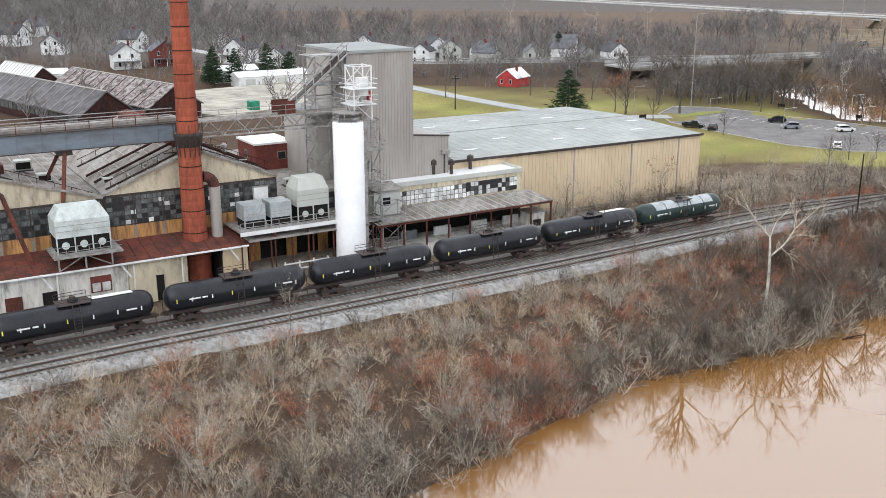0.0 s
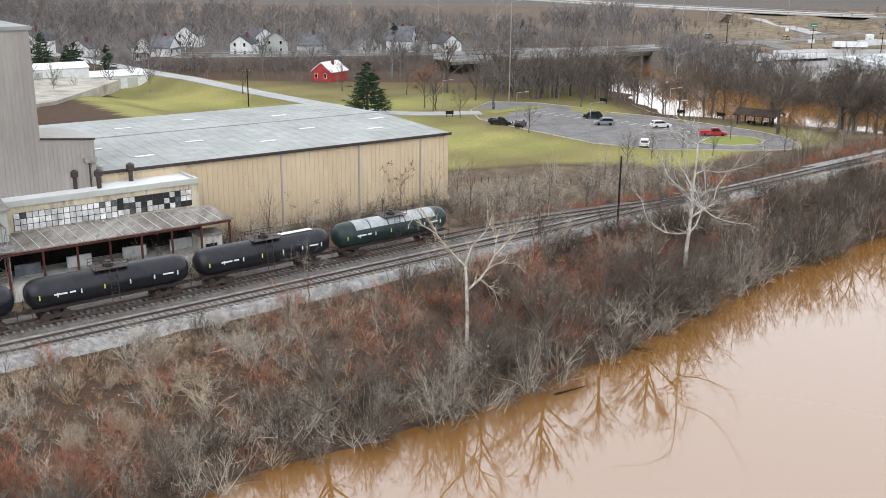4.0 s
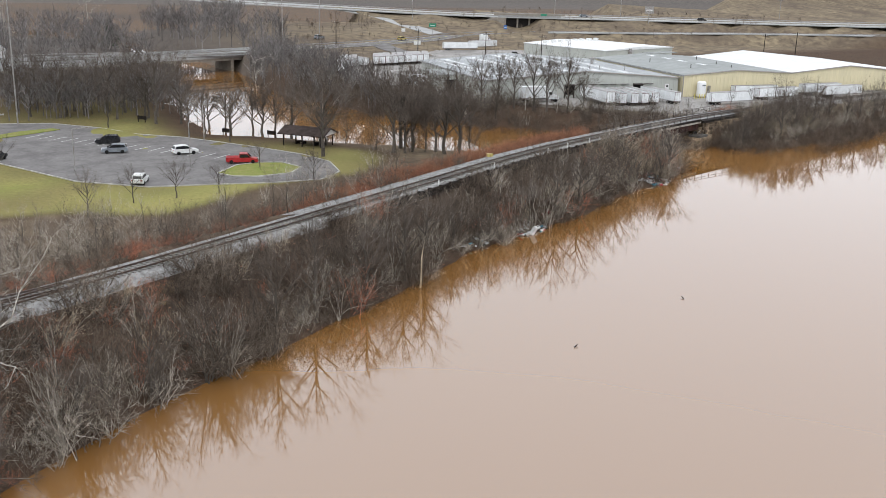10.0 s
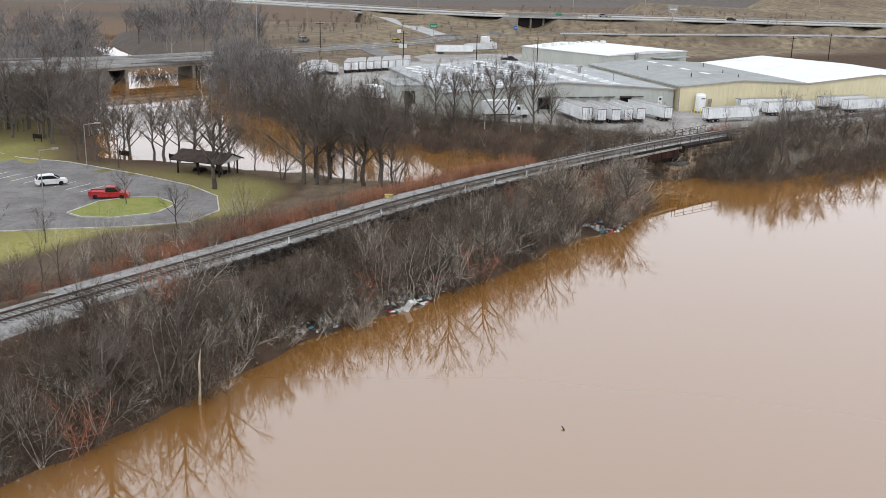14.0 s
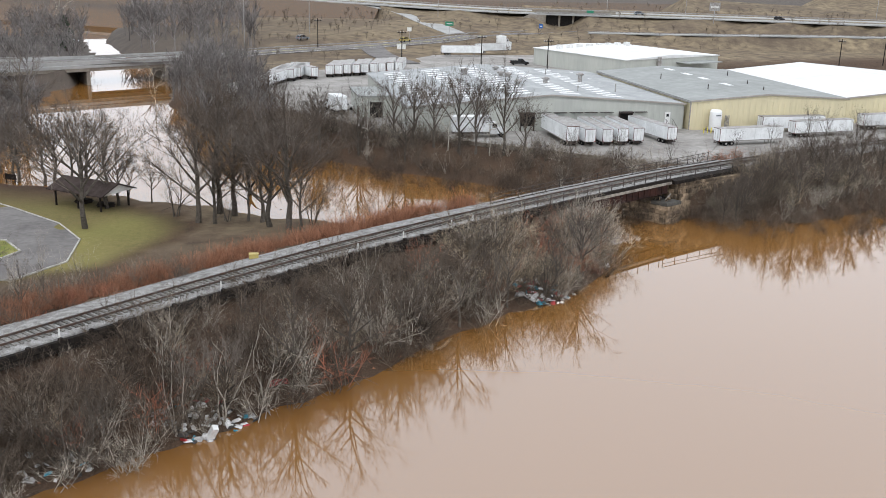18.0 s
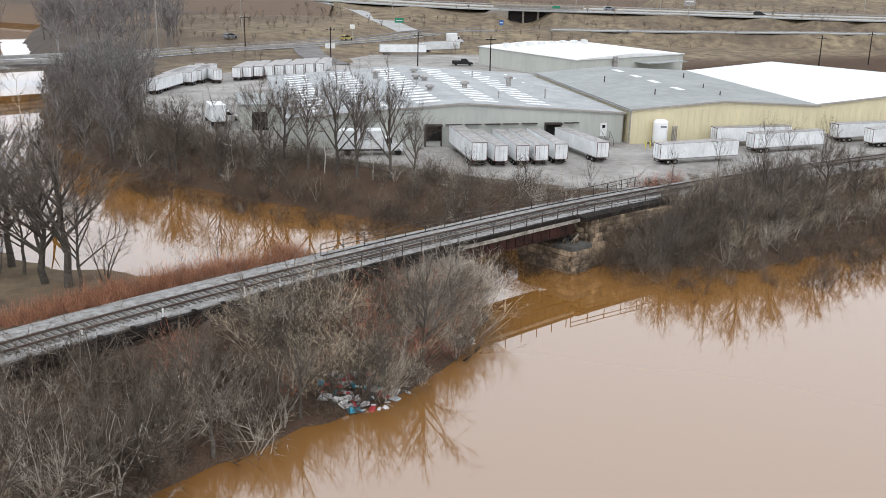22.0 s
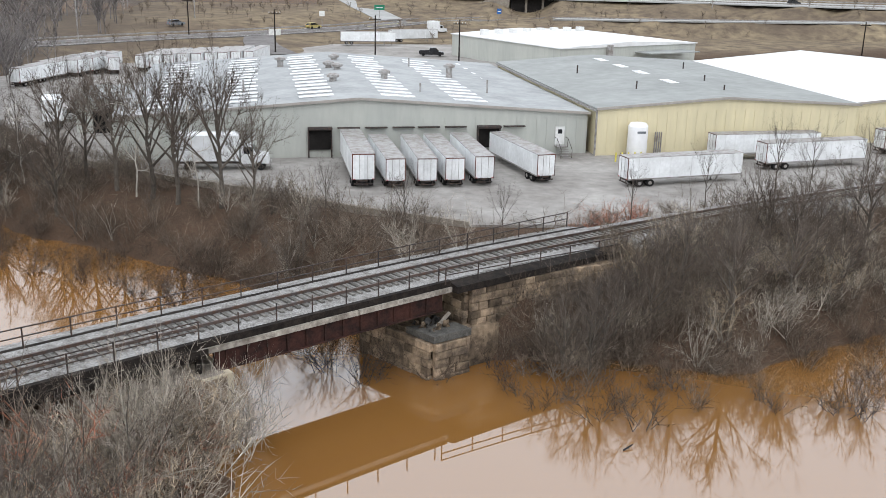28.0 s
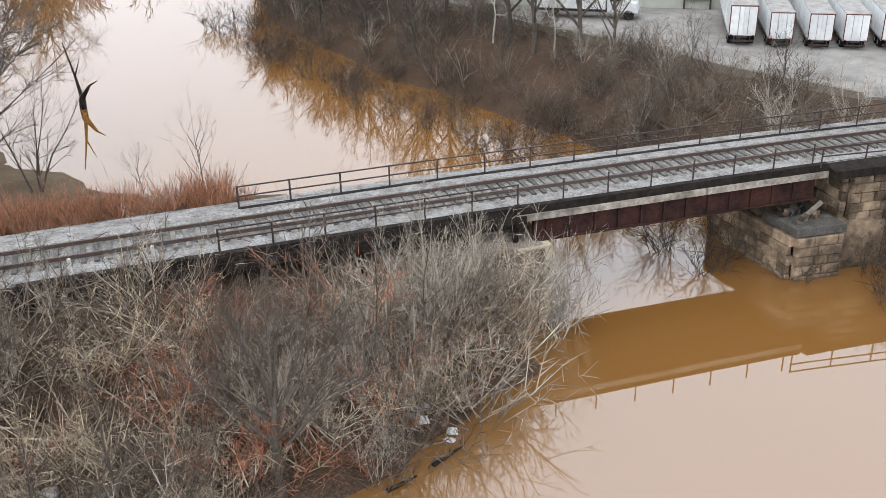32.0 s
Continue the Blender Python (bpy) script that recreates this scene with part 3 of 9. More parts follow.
idx = np.arange(nx * ny).reshape(ny, nx)
a, b, c, d = idx[:-1, :-1].ravel(), idx[:-1, 1:].ravel(), idx[1:, 1:].ravel(), idx[1:, :-1].ravel()
me = raw_mesh("ground", np.stack([X.ravel(), Y.ravel(), Hh], 1), np.vstack([np.stack([a, b, c], 1), np.stack([a, c, d], 1)]), M["ground"])
layer = me.color_attributes.new("cover", "FLOAT_COLOR", "POINT")
layer.data.foreach_set("color", np.hstack([np.clip(cover, 0, 1), np.ones((nx * ny, 1))]).astype(np.float32).ravel())
me.shade_smooth()
tagged(new("ground", me), "brown leaf-littered river bank, green lawns and dry hillside", "ground", kind="structure")
me = raw_mesh("water", [(-900, -900, WATER), (900, -900, WATER), (900, 900, WATER), (-900, 900, WATER)], [(0, 1, 2), (0, 2, 3)], M["water"])
tagged(new("water", me), "smooth muddy brown flood water mirroring bare trees", "water", kind="structure")

# ---- railway ----
RAIL_Z = 7.05
FINE = smooth_line(TRACK[1:21], 1.0)
tang = np.gradient(FINE, axis=0)
tang /= np.hypot(tang[:, 0], tang[:, 1])[:, None]
norm = np.stack([-tang[:, 1], tang[:, 0]], 1)
dist = np.concatenate([[0], np.cumsum(np.hypot(*np.diff(FINE, axis=0).T))])


def run_of(x, y):
    """Metres along the track at the place nearest to (x, y)."""
    return float(dist[np.argmin(np.hypot(FINE[:, 0] - x, FINE[:, 1] - y))])


def on_track(s, off=0.0):
    x, y = np.interp(s, dist, FINE[:, 0]), np.interp(s, dist, FINE[:, 1])
    nx_, ny_ = np.interp(s, dist, norm[:, 0]), np.interp(s, dist, norm[:, 1])
    return x + nx_ * off, y + ny_ * off, math.degrees(math.atan2(-nx_, ny_))


def sweep(b, s0, s1, section, step=2.0, closed=True, shift=None):
    """Draws a cross-section of (offset, height) along the track; shift(s) moves it sideways."""
    n, rows = len(section), max(2, int((s1 - s0) / step) + 1)
    k = len(b.v)
    for s in np.linspace(s0, s1, rows):
        for o, z in section:
            x, y, _ = on_track(s, o + (shift(s) if shift else 0))
            b.v.append((x, y, z))
    for i in range(rows - 1):
        for j in range(n if closed else n - 1):
            p, q = k + i * n + j, k + i * n + (j + 1) % n
            b.f.append((p, q, q + n, p + n))
    if closed:
        b.f += [tuple(k + j for j in range(n)), tuple(k + (rows - 1) * n + j for j in range(n))]
    return b


S_SW = run_of(64, 156)
S_WP = run_of(165, 229.4)
S_EP = run_of(178, 236.6)
S_END = dist[-1]


def siding(s):
    return 4.6 * (1 - smoothstep(np.array([s]), S_SW - 42, S_SW)[0])


track = thing("railway_track", Matrix(), "single rusty railway track on pale grey ballast", "railway track", kind="structure")
b = Build()
part("ballast", sweep(Build(), 0, 224, [(-3.4, 6.3), (-1.9, 6.78), (1.9, 6.78), (3.4, 6.3)], 2.0, closed=False), M["gravel"], track)
part("ballast", sweep(Build(), 224, 353, [(-2.3, 6.4), (-2.2, 6.78), (2.3, 6.78), (4.6, 6.28)], 2.0, closed=False), M["gravel"], track)
part("ballast", sweep(Build(), 353, S_END, [(-3.4, 6.3), (-1.9, 6.78), (1.9, 6.78), (3.4, 6.3)], 2.0, closed=False), M["gravel"], track)
railsec = [(-0.07, 6.88), (0.07, 6.88), (0.05, 7.05), (-0.05, 7.05)]
for off in (-0.75, 0.75):
    part("rail", sweep(Build(), 0, S_END, [(o + off, z) for o, z in railsec], 2.0), M["rail"], track)
siding_track = thing("railway_siding", Matrix(), "siding beside the main track where tank cars stand", "railway track", kind="structure")
b = Build()
sweep(b, 0, S_SW - 14, [(-2.1, 6.42), (-1.5, 6.7), (1.9, 6.7), (4.2, 6.3)], 2.0, closed=False, shift=siding)
part("ballast", b, mat("cinder ballast", (0.16, 0.145, 0.135), 0.95, 0.25, 1.0, bump=0.7, bscale=9, col2=(0.1, 0.09, 0.08)), siding_track)
for off in (-0.75, 0.75):
    part("rail", sweep(Build(), 0, S_SW - 2, [(o + off, z) for o, z in railsec], 2.0, shift=siding), M["rail"], siding_track)


# ---- bare trees and brush ----
def spikes(p, d, length, r):
    """Thin three-sided spikes from p along d: vertices and triangles."""
    n = len(p)
    ref = np.where(np.abs(d[:, 2:3]) > 0.9, np.array([[1.0, 0, 0]]), np.array([[0, 0, 1.0]]))
    a = np.cross(d, ref)
    a /= np.linalg.norm(a, axis=1)[:, None]
    c = np.cross(d, a)
    v = np.empty((n, 4, 3))
    for i in range(3):
        t = 2 * math.pi * i / 3
        v[:, i] = p + (a * math.cos(t) + c * math.sin(t)) * r[:, None]
    v[:, 3] = p + d * length[:, None]
    k = np.arange(n)[:, None] * 4
    f = np.concatenate([k + np.array([[0, 1, 3]]), k + np.array([[1, 2, 3]]), k + np.array([[2, 0, 3]])])
    return v.reshape(-1, 3), f


def blades(p, d, length, r):
    """The finest twigs, each a sliver of one face."""
    a = np.cross(d, np.random.default_rng(len(p)).normal(0, 1, d.shape))
    a /= np.maximum(np.linalg.norm(a, axis=1), 1e-6)[:, None]
    v = np.stack([p - a * r[:, None], p + a * r[:, None], p + d * length[:, None]], 1)
    return v.reshape(-1, 3), np.arange(len(p) * 3).reshape(-1, 3)


def unit(v):
    return v / np.maximum(np.linalg.norm(v, axis=1), 1e-6)[:, None]


def fork(rng, p, d, length, r, k, spread, lo, hi, shorten, thin, lift=0.15):
    """Each spike bears k others along its length."""
    n = len(p)
    t = rng.uniform(lo, hi, (n, k))
    q = (p[:, None] + d[:, None] * (length[:, None] * t)[..., None]).reshape(-1, 3)
    e = unit((d[:, None] + rng.normal(0, spread, (n, k, 3)) + np.array([0, 0, lift])).reshape(-1, 3))
    return q, e, (length[:, None] * rng.uniform(0.6, 1.2, (n, k)) * shorten).ravel(), (r[:, None] * thin * (1.15 - 0.6 * t)).ravel()


def shrub(seed, stems, k1, k2, spread=0.45, r=0.035, fine=0.42):
    """A bare bush about one metre high, of spikes."""
    rng = np.random.default_rng(seed)
    ang = rng.uniform(0, 2 * math.pi, stems)
    lean = np.sqrt(rng.uniform(0.0, 1.0, stems)) * rng.choice((0.6, 0.9, 1.3))
    d = unit(np.stack([np.cos(ang) * lean, np.sin(ang) * lean, np.ones(stems)], 1))
    p = np.stack([rng.normal(0, 0.12, stems), rng.normal(0, 0.12, stems), np.full(stems, -0.05)], 1)
    ln, rr = rng.uniform(0.6, 1.15, stems), np.full(stems, r)
    parts, at = [spikes(p, d, ln, rr)], (p, d, ln, rr)
    for k, sh, th, draw in ((k1, fine + 0.08, 0.75, blades), (k2, fine + 0.06, 0.8, blades)):
        at = fork(rng, *at, k, spread, 0.2, 0.98, sh, th)
        parts.append(draw(*at))
    return joined(parts)


def joined(parts):
    v, f, k = [], [], 0
    for a, b in parts:
        v.append(a)
        f.append(b + k)
        k += len(a)
    return np.concatenate(v), np.concatenate(f)


def strewn(name, templates, places, material, label, seed=3):
    """One sheet of growth: templates set at (x, y, z, height, width), turned at random."""
    rng = np.random.default_rng(seed)
    vs, fs, k = [], [], 0
    for x, y, z, h, w in places:
        v, f = templates[rng.integers(len(templates))]
        t = rng.uniform(0, 2 * math.pi)
        c, s = math.cos(t) * w, math.sin(t) * w
        q = np.empty_like(v)
        q[:, 0], q[:, 1], q[:, 2] = v[:, 0] * c - v[:, 1] * s + x, v[:, 0] * s + v[:, 1] * c + y, v[:, 2] * h + z
        vs.append(q)
        fs.append(f + k)
        k += len(v)
    return tagged(new(name, raw_mesh(name, np.concatenate(vs), np.concatenate(fs), material)), label, "brush", kind="stuff")


def scatter(seed, n, x0, x1, y0, y1, keep):
    """Random places in a box of the plan, kept by a rule on the plan's values."""
    rng = np.random.default_rng(seed)
    x, y = rng.uniform(x0, x1, n), rng.uniform(y0, y1, n)
    h, cov, rail, shore, run, west, east = plan(x, y)
    m = keep(x, y, h, rail, shore, west, east, rng.uniform(0, 1, n))
    return x[m], y[m], h[m]


BUSH = [shrub(i, 11, 6, 5, spread=0.62, r=0.0095, fine=0.4) for i in range(16)]
THIN = [shrub(40 + i, 3, 4, 3, spread=0.3, r=0.02) for i in range(6)]


def view_edge(x, y):
    """Ground that the camera's way never shows stays bare: south-west of the bend."""
    return (y - 40 > -0.9 * (x + 20)) & (x > -75)


rng0 = np.random.default_rng(11)
x, y, h = scatter(1, 30000, -70, 175, 40, 250, lambda x, y, h, rail, shore, west, east, u: west & (rail < -3.8) & (shore > 0.3) & view_edge(x, y) & (u < 0.9))
order = np.arange(len(x))
n_bank = min(len(x), 1750)
sel = order[:n_bank]
lump = smoothstep(soft_noise(x[sel], y[sel], 1.35) + 0.5 * soft_noise(x[sel] + 40, y[sel], 3.3), -0.75, 0.75)
size = (0.7 + 3.0 * lump * rng0.uniform(0.65, 1.25, n_bank)) * (0.72 + 0.5 * smoothstep(x[sel], 12, 60))
tone = 0.36 + 0.42 * soft_noise(x[sel] + 17, y[sel], 1.15) + rng0.normal(0, 0.1, n_bank) + 0.46 * smoothstep(-x[sel], -40, 2) + 0.32 * smoothstep(x[sel], 140, 158)
for nm, lo_, hi_, material, label in (("brown_brush", -9, 0.28, "brushbrown", "brown bare bramble brush covering the bank"), ("bank_brush", 0.28, 0.62, "brush", "dense bare grey-brown brush covering the bank"),
                                      ("red_brush", 0.62, 0.74, "redbrush", "reddish brown bramble thicket on the bank"), ("grey_brush", 0.74, 0.95, "brushgrey", "silver grey bare bushes on the bank"),
                                      ("pale_brush", 0.95, 99, "brushpale", "pale dry straw-coloured brush on the bank")):
    strewn(nm, BUSH, [(x[i], y[i], h[i], size[j], size[j] * rng0.uniform(0.85, 1.3)) for j, i in enumerate(sel) if lo_ <= tone[j] < hi_], M[material], label)


# a close row of bushes along the water's edge
def shore_row(seed, line, i0, i1, n, lo, hi, far, material, name, label):
    rng = np.random.default_rng(seed)
    p = smooth_line(line[i0:i1], 1.0)
    k = rng.integers(0, len(p) - 1, n)
    d = p[k + 1] - p[k]
    d /= np.hypot(d[:, 0], d[:, 1])[:, None]
    o = rng.uniform(-0.7, far, n)
    q = p[k] + np.stack([-d[:, 1], d[:, 0]], 1) * o[:, None]
    z = plan(q[:, 0], q[:, 1])[0]
    hh = rng.uniform(lo, hi, n)
    strewn(name, BUSH, [(q[i, 0], q[i, 1], max(z[i], WATER - 0.1), hh[i], hh[i] * rng.uniform(0.9, 1.3)) for i in range(n)], material, label, seed)


shore_row(51, SHORE_W, 1, 22, 330, 1.2, 3.6, 5.0, M["brush"], "shore_brush", "dense grey brush overhanging the water's edge")
shore_row(52, SHORE_W, 1, 22, 140, 1.6, 4.0, 5.0, M["brushgrey"], "shore_bushes", "silver grey bushes at the water's edge")
shore_row(53, SHORE_E, 3, 16, 220, 1.4, 3.4, 8.0, M["brushbrown"], "far_shore_brush", "dense brown brush along the far shore")
x, y, h = scatter(2, 26000, 106, 250, 225, 330, lambda x, y, h, rail, shore, west, east, u: east & (shore > 0.3) & (np.abs(rail) > 3.6)
                  & (((shore < 14) & (rail > 0)) | ((rail < 0) & (rail > -40) & (x < 215))) & (y - 0.7 * (215 - x) < 262))
size = rng0.uniform(1.5, 3.4, len(x))
n_e = min(len(x), 430)
strewn("creek_brush", BUSH, [(x[i], y[i], h[i], size[i], size[i] * rng0.uniform(0.85, 1.3)) for i in range(n_e)], M["brush"], "dense bare brush on the far bank of the creek", 5)


# ---- railway bridge ----
def at_track(s, off, z):
    x, y, _ = on_track(s, off)
    return (x, y, z)


bridge = thing("railway_bridge", Matrix(), "old stone and steel railway bridge over the flooded creek", "bridge", kind="structure")
part("girder", sweep(Build(), 319.5, 335.6, [(-2.45, 4.95), (-2.45, 6.05), (-2.2, 6.05), (-2.2, 4.95)], 4), M["girder"], bridge, "rusty riveted plate girder")
part("girder", sweep(Build(), 319.5, 335.6, [(2.2, 4.95), (2.2, 6.05), (2.45, 6.05), (2.45, 4.95)], 4), M["girder"], bridge, "rusty riveted plate girder")
for s in np.arange(320.2, 335.5, 1.28):
    b = Build()
    x_, y_, a_ = on_track(s, -2.5)
    part("stiffener", Build().box(-0.07, -0.06, 4.95, 0.07, 0.08, 6.05), M["girder"], bridge).matrix_basis = pose(x_, y_, 0, 0, 0, a_)
part("girder_flange", sweep(Build(), 319.5, 335.6, [(-2.62, 4.87), (-2.62, 4.95), (-2.05, 4.95), (-2.05, 4.87)], 4), M["girder"], bridge)
part("concrete_edge", sweep(Build(), 318.5, 337, [(-2.72, 6.08), (-2.72, 6.42), (-2.0, 6.42), (-2.0, 6.08)], 2), M["stainedconc"], bridge, "chipped pale concrete edge beam")
part("deck", sweep(Build(), 318.5, 337, [(-2.0, 6.06), (-2.0, 6.4), (2.5, 6.4), (2.5, 6.06)], 2), M["concrete"], bridge)
part("timber_edge", sweep(Build(), 296, 336.2, [(-2.62, 6.42), (-2.62, 6.82), (-2.28, 6.82), (-2.28, 6.42)], 2), M["timber"], bridge, "charred dark timber edge beam")
part("timber_edge", sweep(Build(), 306, 353, [(2.32, 6.42), (2.32, 6.8), (2.6, 6.8), (2.6, 6.42)], 2), M["timber"], bridge)
part("stringer", sweep(Build(), 258, 319, [(-2.78, 5.98), (-2.78, 6.4), (-2.4, 6.4), (-2.4, 5.98)], 2), M["timber"], bridge, "charred dark timber stringer")
part("ballast_fill", sweep(Build(), 296, 352, [(-2.3, 6.42), (-2.3, 6.74), (2.35, 6.74), (2.35, 6.42)], 2), M["gravel"], bridge)
part("wall_cap", sweep(Build(), 336.2, 352, [(-3.25, 6.1), (-3.25, 6.55), (-2.2, 6.75), (-2.2, 6.1)], 2), M["timber"], bridge)


def stone_face(parent, origin, along, up_h, length, course=0.55, seed=0, depth=0.35, skip=0.0):
    """Courses of squared stone blocks on a face that runs from origin along a unit vector."""
    rng = random.Random(seed)
    ang = math.degrees(math.atan2(along[1], along[0]))
    shapes = {}
    z = -0.4
    while z < up_h - 0.05:
        h = min(course, up_h - z)
        x = -rng.uniform(0, 0.6)
        while x < length - 0.1:
            w = rng.choice((0.8, 1.1, 1.4))
            x0, x1 = max(x, 0), min(x + w, length)
            if x1 - x0 > 0.15:
                key = (round(x1 - x0, 1), round(h, 2))
                if key not in shapes:
                    e = 0.035
                    wd, hh = key[0] - 0.03, key[1] - 0.03
                    shapes[key] = Build().add([(e, -depth, e), (wd - e, -depth, e), (wd - e, -depth, hh - e), (e, -depth, hh - e), (0, -depth + 0.05, 0), (wd, -depth + 0.05, 0), (wd, -depth + 0.05, hh), (0, -depth + 0.05, hh),
                                               (0, 0, 0), (wd, 0, 0), (wd, 0, hh), (0, 0, hh)],
                                              [(0, 1, 2, 3), (0, 4, 5, 1), (1, 5, 6, 2), (2, 6, 7, 3), (3, 7, 4, 0), (4, 8, 9, 5), (5, 9, 10, 6), (6, 10, 11, 7), (7, 11, 8, 4)]).mesh("stone_block", M["stone"])
                o = part("stone_block", shapes[key], None, parent)
                k = rng.uniform(-0.05, 0.04)
                o.matrix_basis = pose(origin[0] + along[0] * x0 + along[1] * k, origin[1] + along[1] * x0 - along[0] * k, z, 0, 0, ang)
            x += w
        z += h


pier = thing("stone_pier", Matrix(), "weathered sandstone bridge pier standing in brown water", "pier")
P0, P1, P2 = np.array([176.9, 231.7]), np.array([179.25, 232.8]), np.array([173.1, 237.3])
du, dl = (P1 - P0) / np.linalg.norm(P1 - P0), (P0 - P2) / np.linalg.norm(P0 - P2)
core = [P0 - dl * 0.3 + du * 0.3, P1 - dl * 0.3 + du * 3, P2 + du * 6, P2 + du * 0.3 + dl * 0.2]
part("core", Build().prism([tuple(p) for p in core], "z", -2, 3.6), M["stone"], pier)
stone_face(pier, P2, dl, 3.45, float(np.linalg.norm(P0 - P2)), seed=1)
stone_face(pier, P0, du, 3.45, float(np.linalg.norm(P1 - P0)) + 0.1, seed=2)
cap = [P0 - du * 0.15 + dl * 0.25, P1 + dl * 0.25 + du * 0.2, P1 - dl * 1.2 + du * 0.2, P0 - dl * 2.3 - du * 0.15]
part("cap_stone", Build().prism([tuple(p) for p in cap], "z", 3.5, 3.95), mat("dark cap stone", (0.12, 0.115, 0.105), 0.95, 0.25, 1.5, bump=0.5), pier, "broken dark grey cap stone")
rr = random.Random(8)
for i in range(16):
    x_, y_ = P0 + du * rr.uniform(0.2, 2.0) - dl * rr.uniform(0.5, 2.6)
    s_ = rr.uniform(0.15, 0.4)
    lump = Build().add([(rr.uniform(-s_, s_), rr.uniform(-s_, s_), q) for q in (0, 0, 0, s_, s_, s_ * 1.4)] + [(0, 0, s_ * 1.6)], [(0, 1, 3), (1, 2, 4), (2, 0, 5), (0, 3, 5), (1, 4, 3), (2, 5, 4), (3, 4, 6), (4, 5, 6), (5, 3, 6), (0, 2, 1)])
    part("rubble", lump, M["stone" if i % 2 else "trashdark"], pier).matrix_basis = pose(x_, y_, 3.88)
part("loose_timber", Build().beam((0, 0, 0), (0.9, 0.5, 0.75), 0.18), M["concrete"], pier).matrix_basis = pose(float(P0[0]) + 0.5, float(P0[1]) + 1.4, 4.0)

abut = thing("east_abutment", Matrix(), "tall stained stone abutment wall below the track", "abutment", kind="structure")
A0 = np.array(on_track(337.6, -2.75)[:2])
A1 = np.array(on_track(346, -3.1)[:2])
A2 = np.array(on_track(353, -4.2)[:2])
AN = np.array(on_track(337.6, 2.7)[:2])
part("core", Build().prism([tuple(A0 + (A1 - A0) * 0.03), tuple(A1), tuple(A2), on_track(353, 2.6)[:2], tuple(AN)], "z", -2, 6.1), M["stone"], abut)
u1, u2 = (A1 - A0) / np.linalg.norm(A1 - A0), (A2 - A1) / np.linalg.norm(A2 - A1)
stone_face(abut, A0, u1, 6.1, float(np.linalg.norm(A1 - A0)), seed=4)
stone_face(abut, A1, u2, 6.1, float(np.linalg.norm(A2 - A1)), seed=5)
un = (A0 - AN) / np.linalg.norm(A0 - AN)
stone_face(abut, AN, un, 6.1, float(np.linalg.norm(A0 - AN)), seed=6)
wab = thing("west_abutment", Matrix(), "pale stone west abutment half hidden by brush", "abutment", kind="structure")
B0, B1 = np.array(on_track(319.8, -3.0)[:2]), np.array(on_track(319.8, 3.0)[:2])
B2 = np.array(on_track(312, -3.0)[:2])
part("core", Build().prism([tuple(B0), tuple(B1), on_track(312, 3)[:2], tuple(B2)], "z", -2, 4.9), M["concrete"], wab)
part("bridge_seat", Build().prism([on_track(320.2, -3.2)[:2], on_track(320.2, 3)[:2], on_track(318.4, 3)[:2], on_track(318.4, -3.2)[:2]], "z", 3.2, 4.86), M["paleconc"], wab, "pale limestone bridge seat")
ub = (B0 - B2) / np.linalg.norm(B0 - B2)
stone_face(wab, B2, ub, 4.8, float(np.linalg.norm(B0 - B2)), seed=7)

# railings of angle iron
def railing(name, pts, label, bars=99):
    t = thing(name, Matrix(), label, "railing")
    for p in pts:
        part("post", Build().beam((p[0], p[1], p[2] - 0.05), (p[0], p[1], p[2] + 1.12), 0.075), M["blackiron"], t)
    for h in (1.08, 0.58):
        for p, q in list(zip(pts, pts[1:]))[:bars]:
            part("rail", Build().beam((p[0], p[1], p[2] + h), (q[0], q[1], q[2] + h), 0.06), M["blackiron"], t)


railing("north_railing", [at_track(s, 2.5 + max(0, s - 340) * 0.07, 6.8) for s in np.arange(306, 352.5, 2.55)], "rust-brown two-bar iron railing on the upstream side")
railing("south_railing", [at_track(s, -2.35, 6.8) for s in np.arange(304.4, 336, 2.38)], "dark iron railing whose bars end at the span", 6)
railing("wall_railing", [at_track(s, -2.75 - (s - 335.6) * 0.07, 6.75) for s in np.arange(335.6, 352, 2.6)], "dark two-bar iron railing above the abutment")
for s in (248.5, 264, 281, 287.5, 294.8, 298.2, 301.6):
    post = thing("marker_post", pose(*at_track(s, -2.25, 6.6)), "white painted wooden marker post beside the track", "post", "marker posts")
    part("post", Build().box(-0.06, -0.06, 0, 0.06, 0.06, 0.95), M["whitepost"], post)

trestle = thing("timber_trestle", Matrix(), "dark creosoted timber trestle carrying the track", "trestle", kind="structure")
part("stringer", sweep(Build(), 236, 319, [(-2.6, 6.2), (-2.6, 6.66), (-2.15, 6.66), (-2.15, 6.2)], 3), M["timber"], trestle)
part("stringer", sweep(Build(), 236, 319, [(-2.5, 5.7), (-2.5, 6.1), (-1.9, 6.1), (-1.9, 5.7)], 3), M["timber"], trestle)
for s in np.arange(238, 320, 2.6):
    x_, y_, a_ = on_track(s, 0)
    bent = part("cap_beam", Build().box(-0.17, -2.9, 5.9, 0.17, -1.0, 6.22), M["timber"], trestle)
    bent.matrix_basis = pose(x_, y_, 0, 0, 0, a_)
    part("cap_block", Build().box(-0.15, -2.72, 6.6, 0.15, -2.4, 6.9), M["timber"], trestle).matrix_basis = pose(x_, y_, 0, 0, 0, a_)
    part("trestle_post", Build().tube((0, -2.35, 2.4), (0, -2.25, 5.95), 0.17, n=7), M["timber"], trestle).matrix_basis = pose(x_, y_, 0, 0, 0, a_)


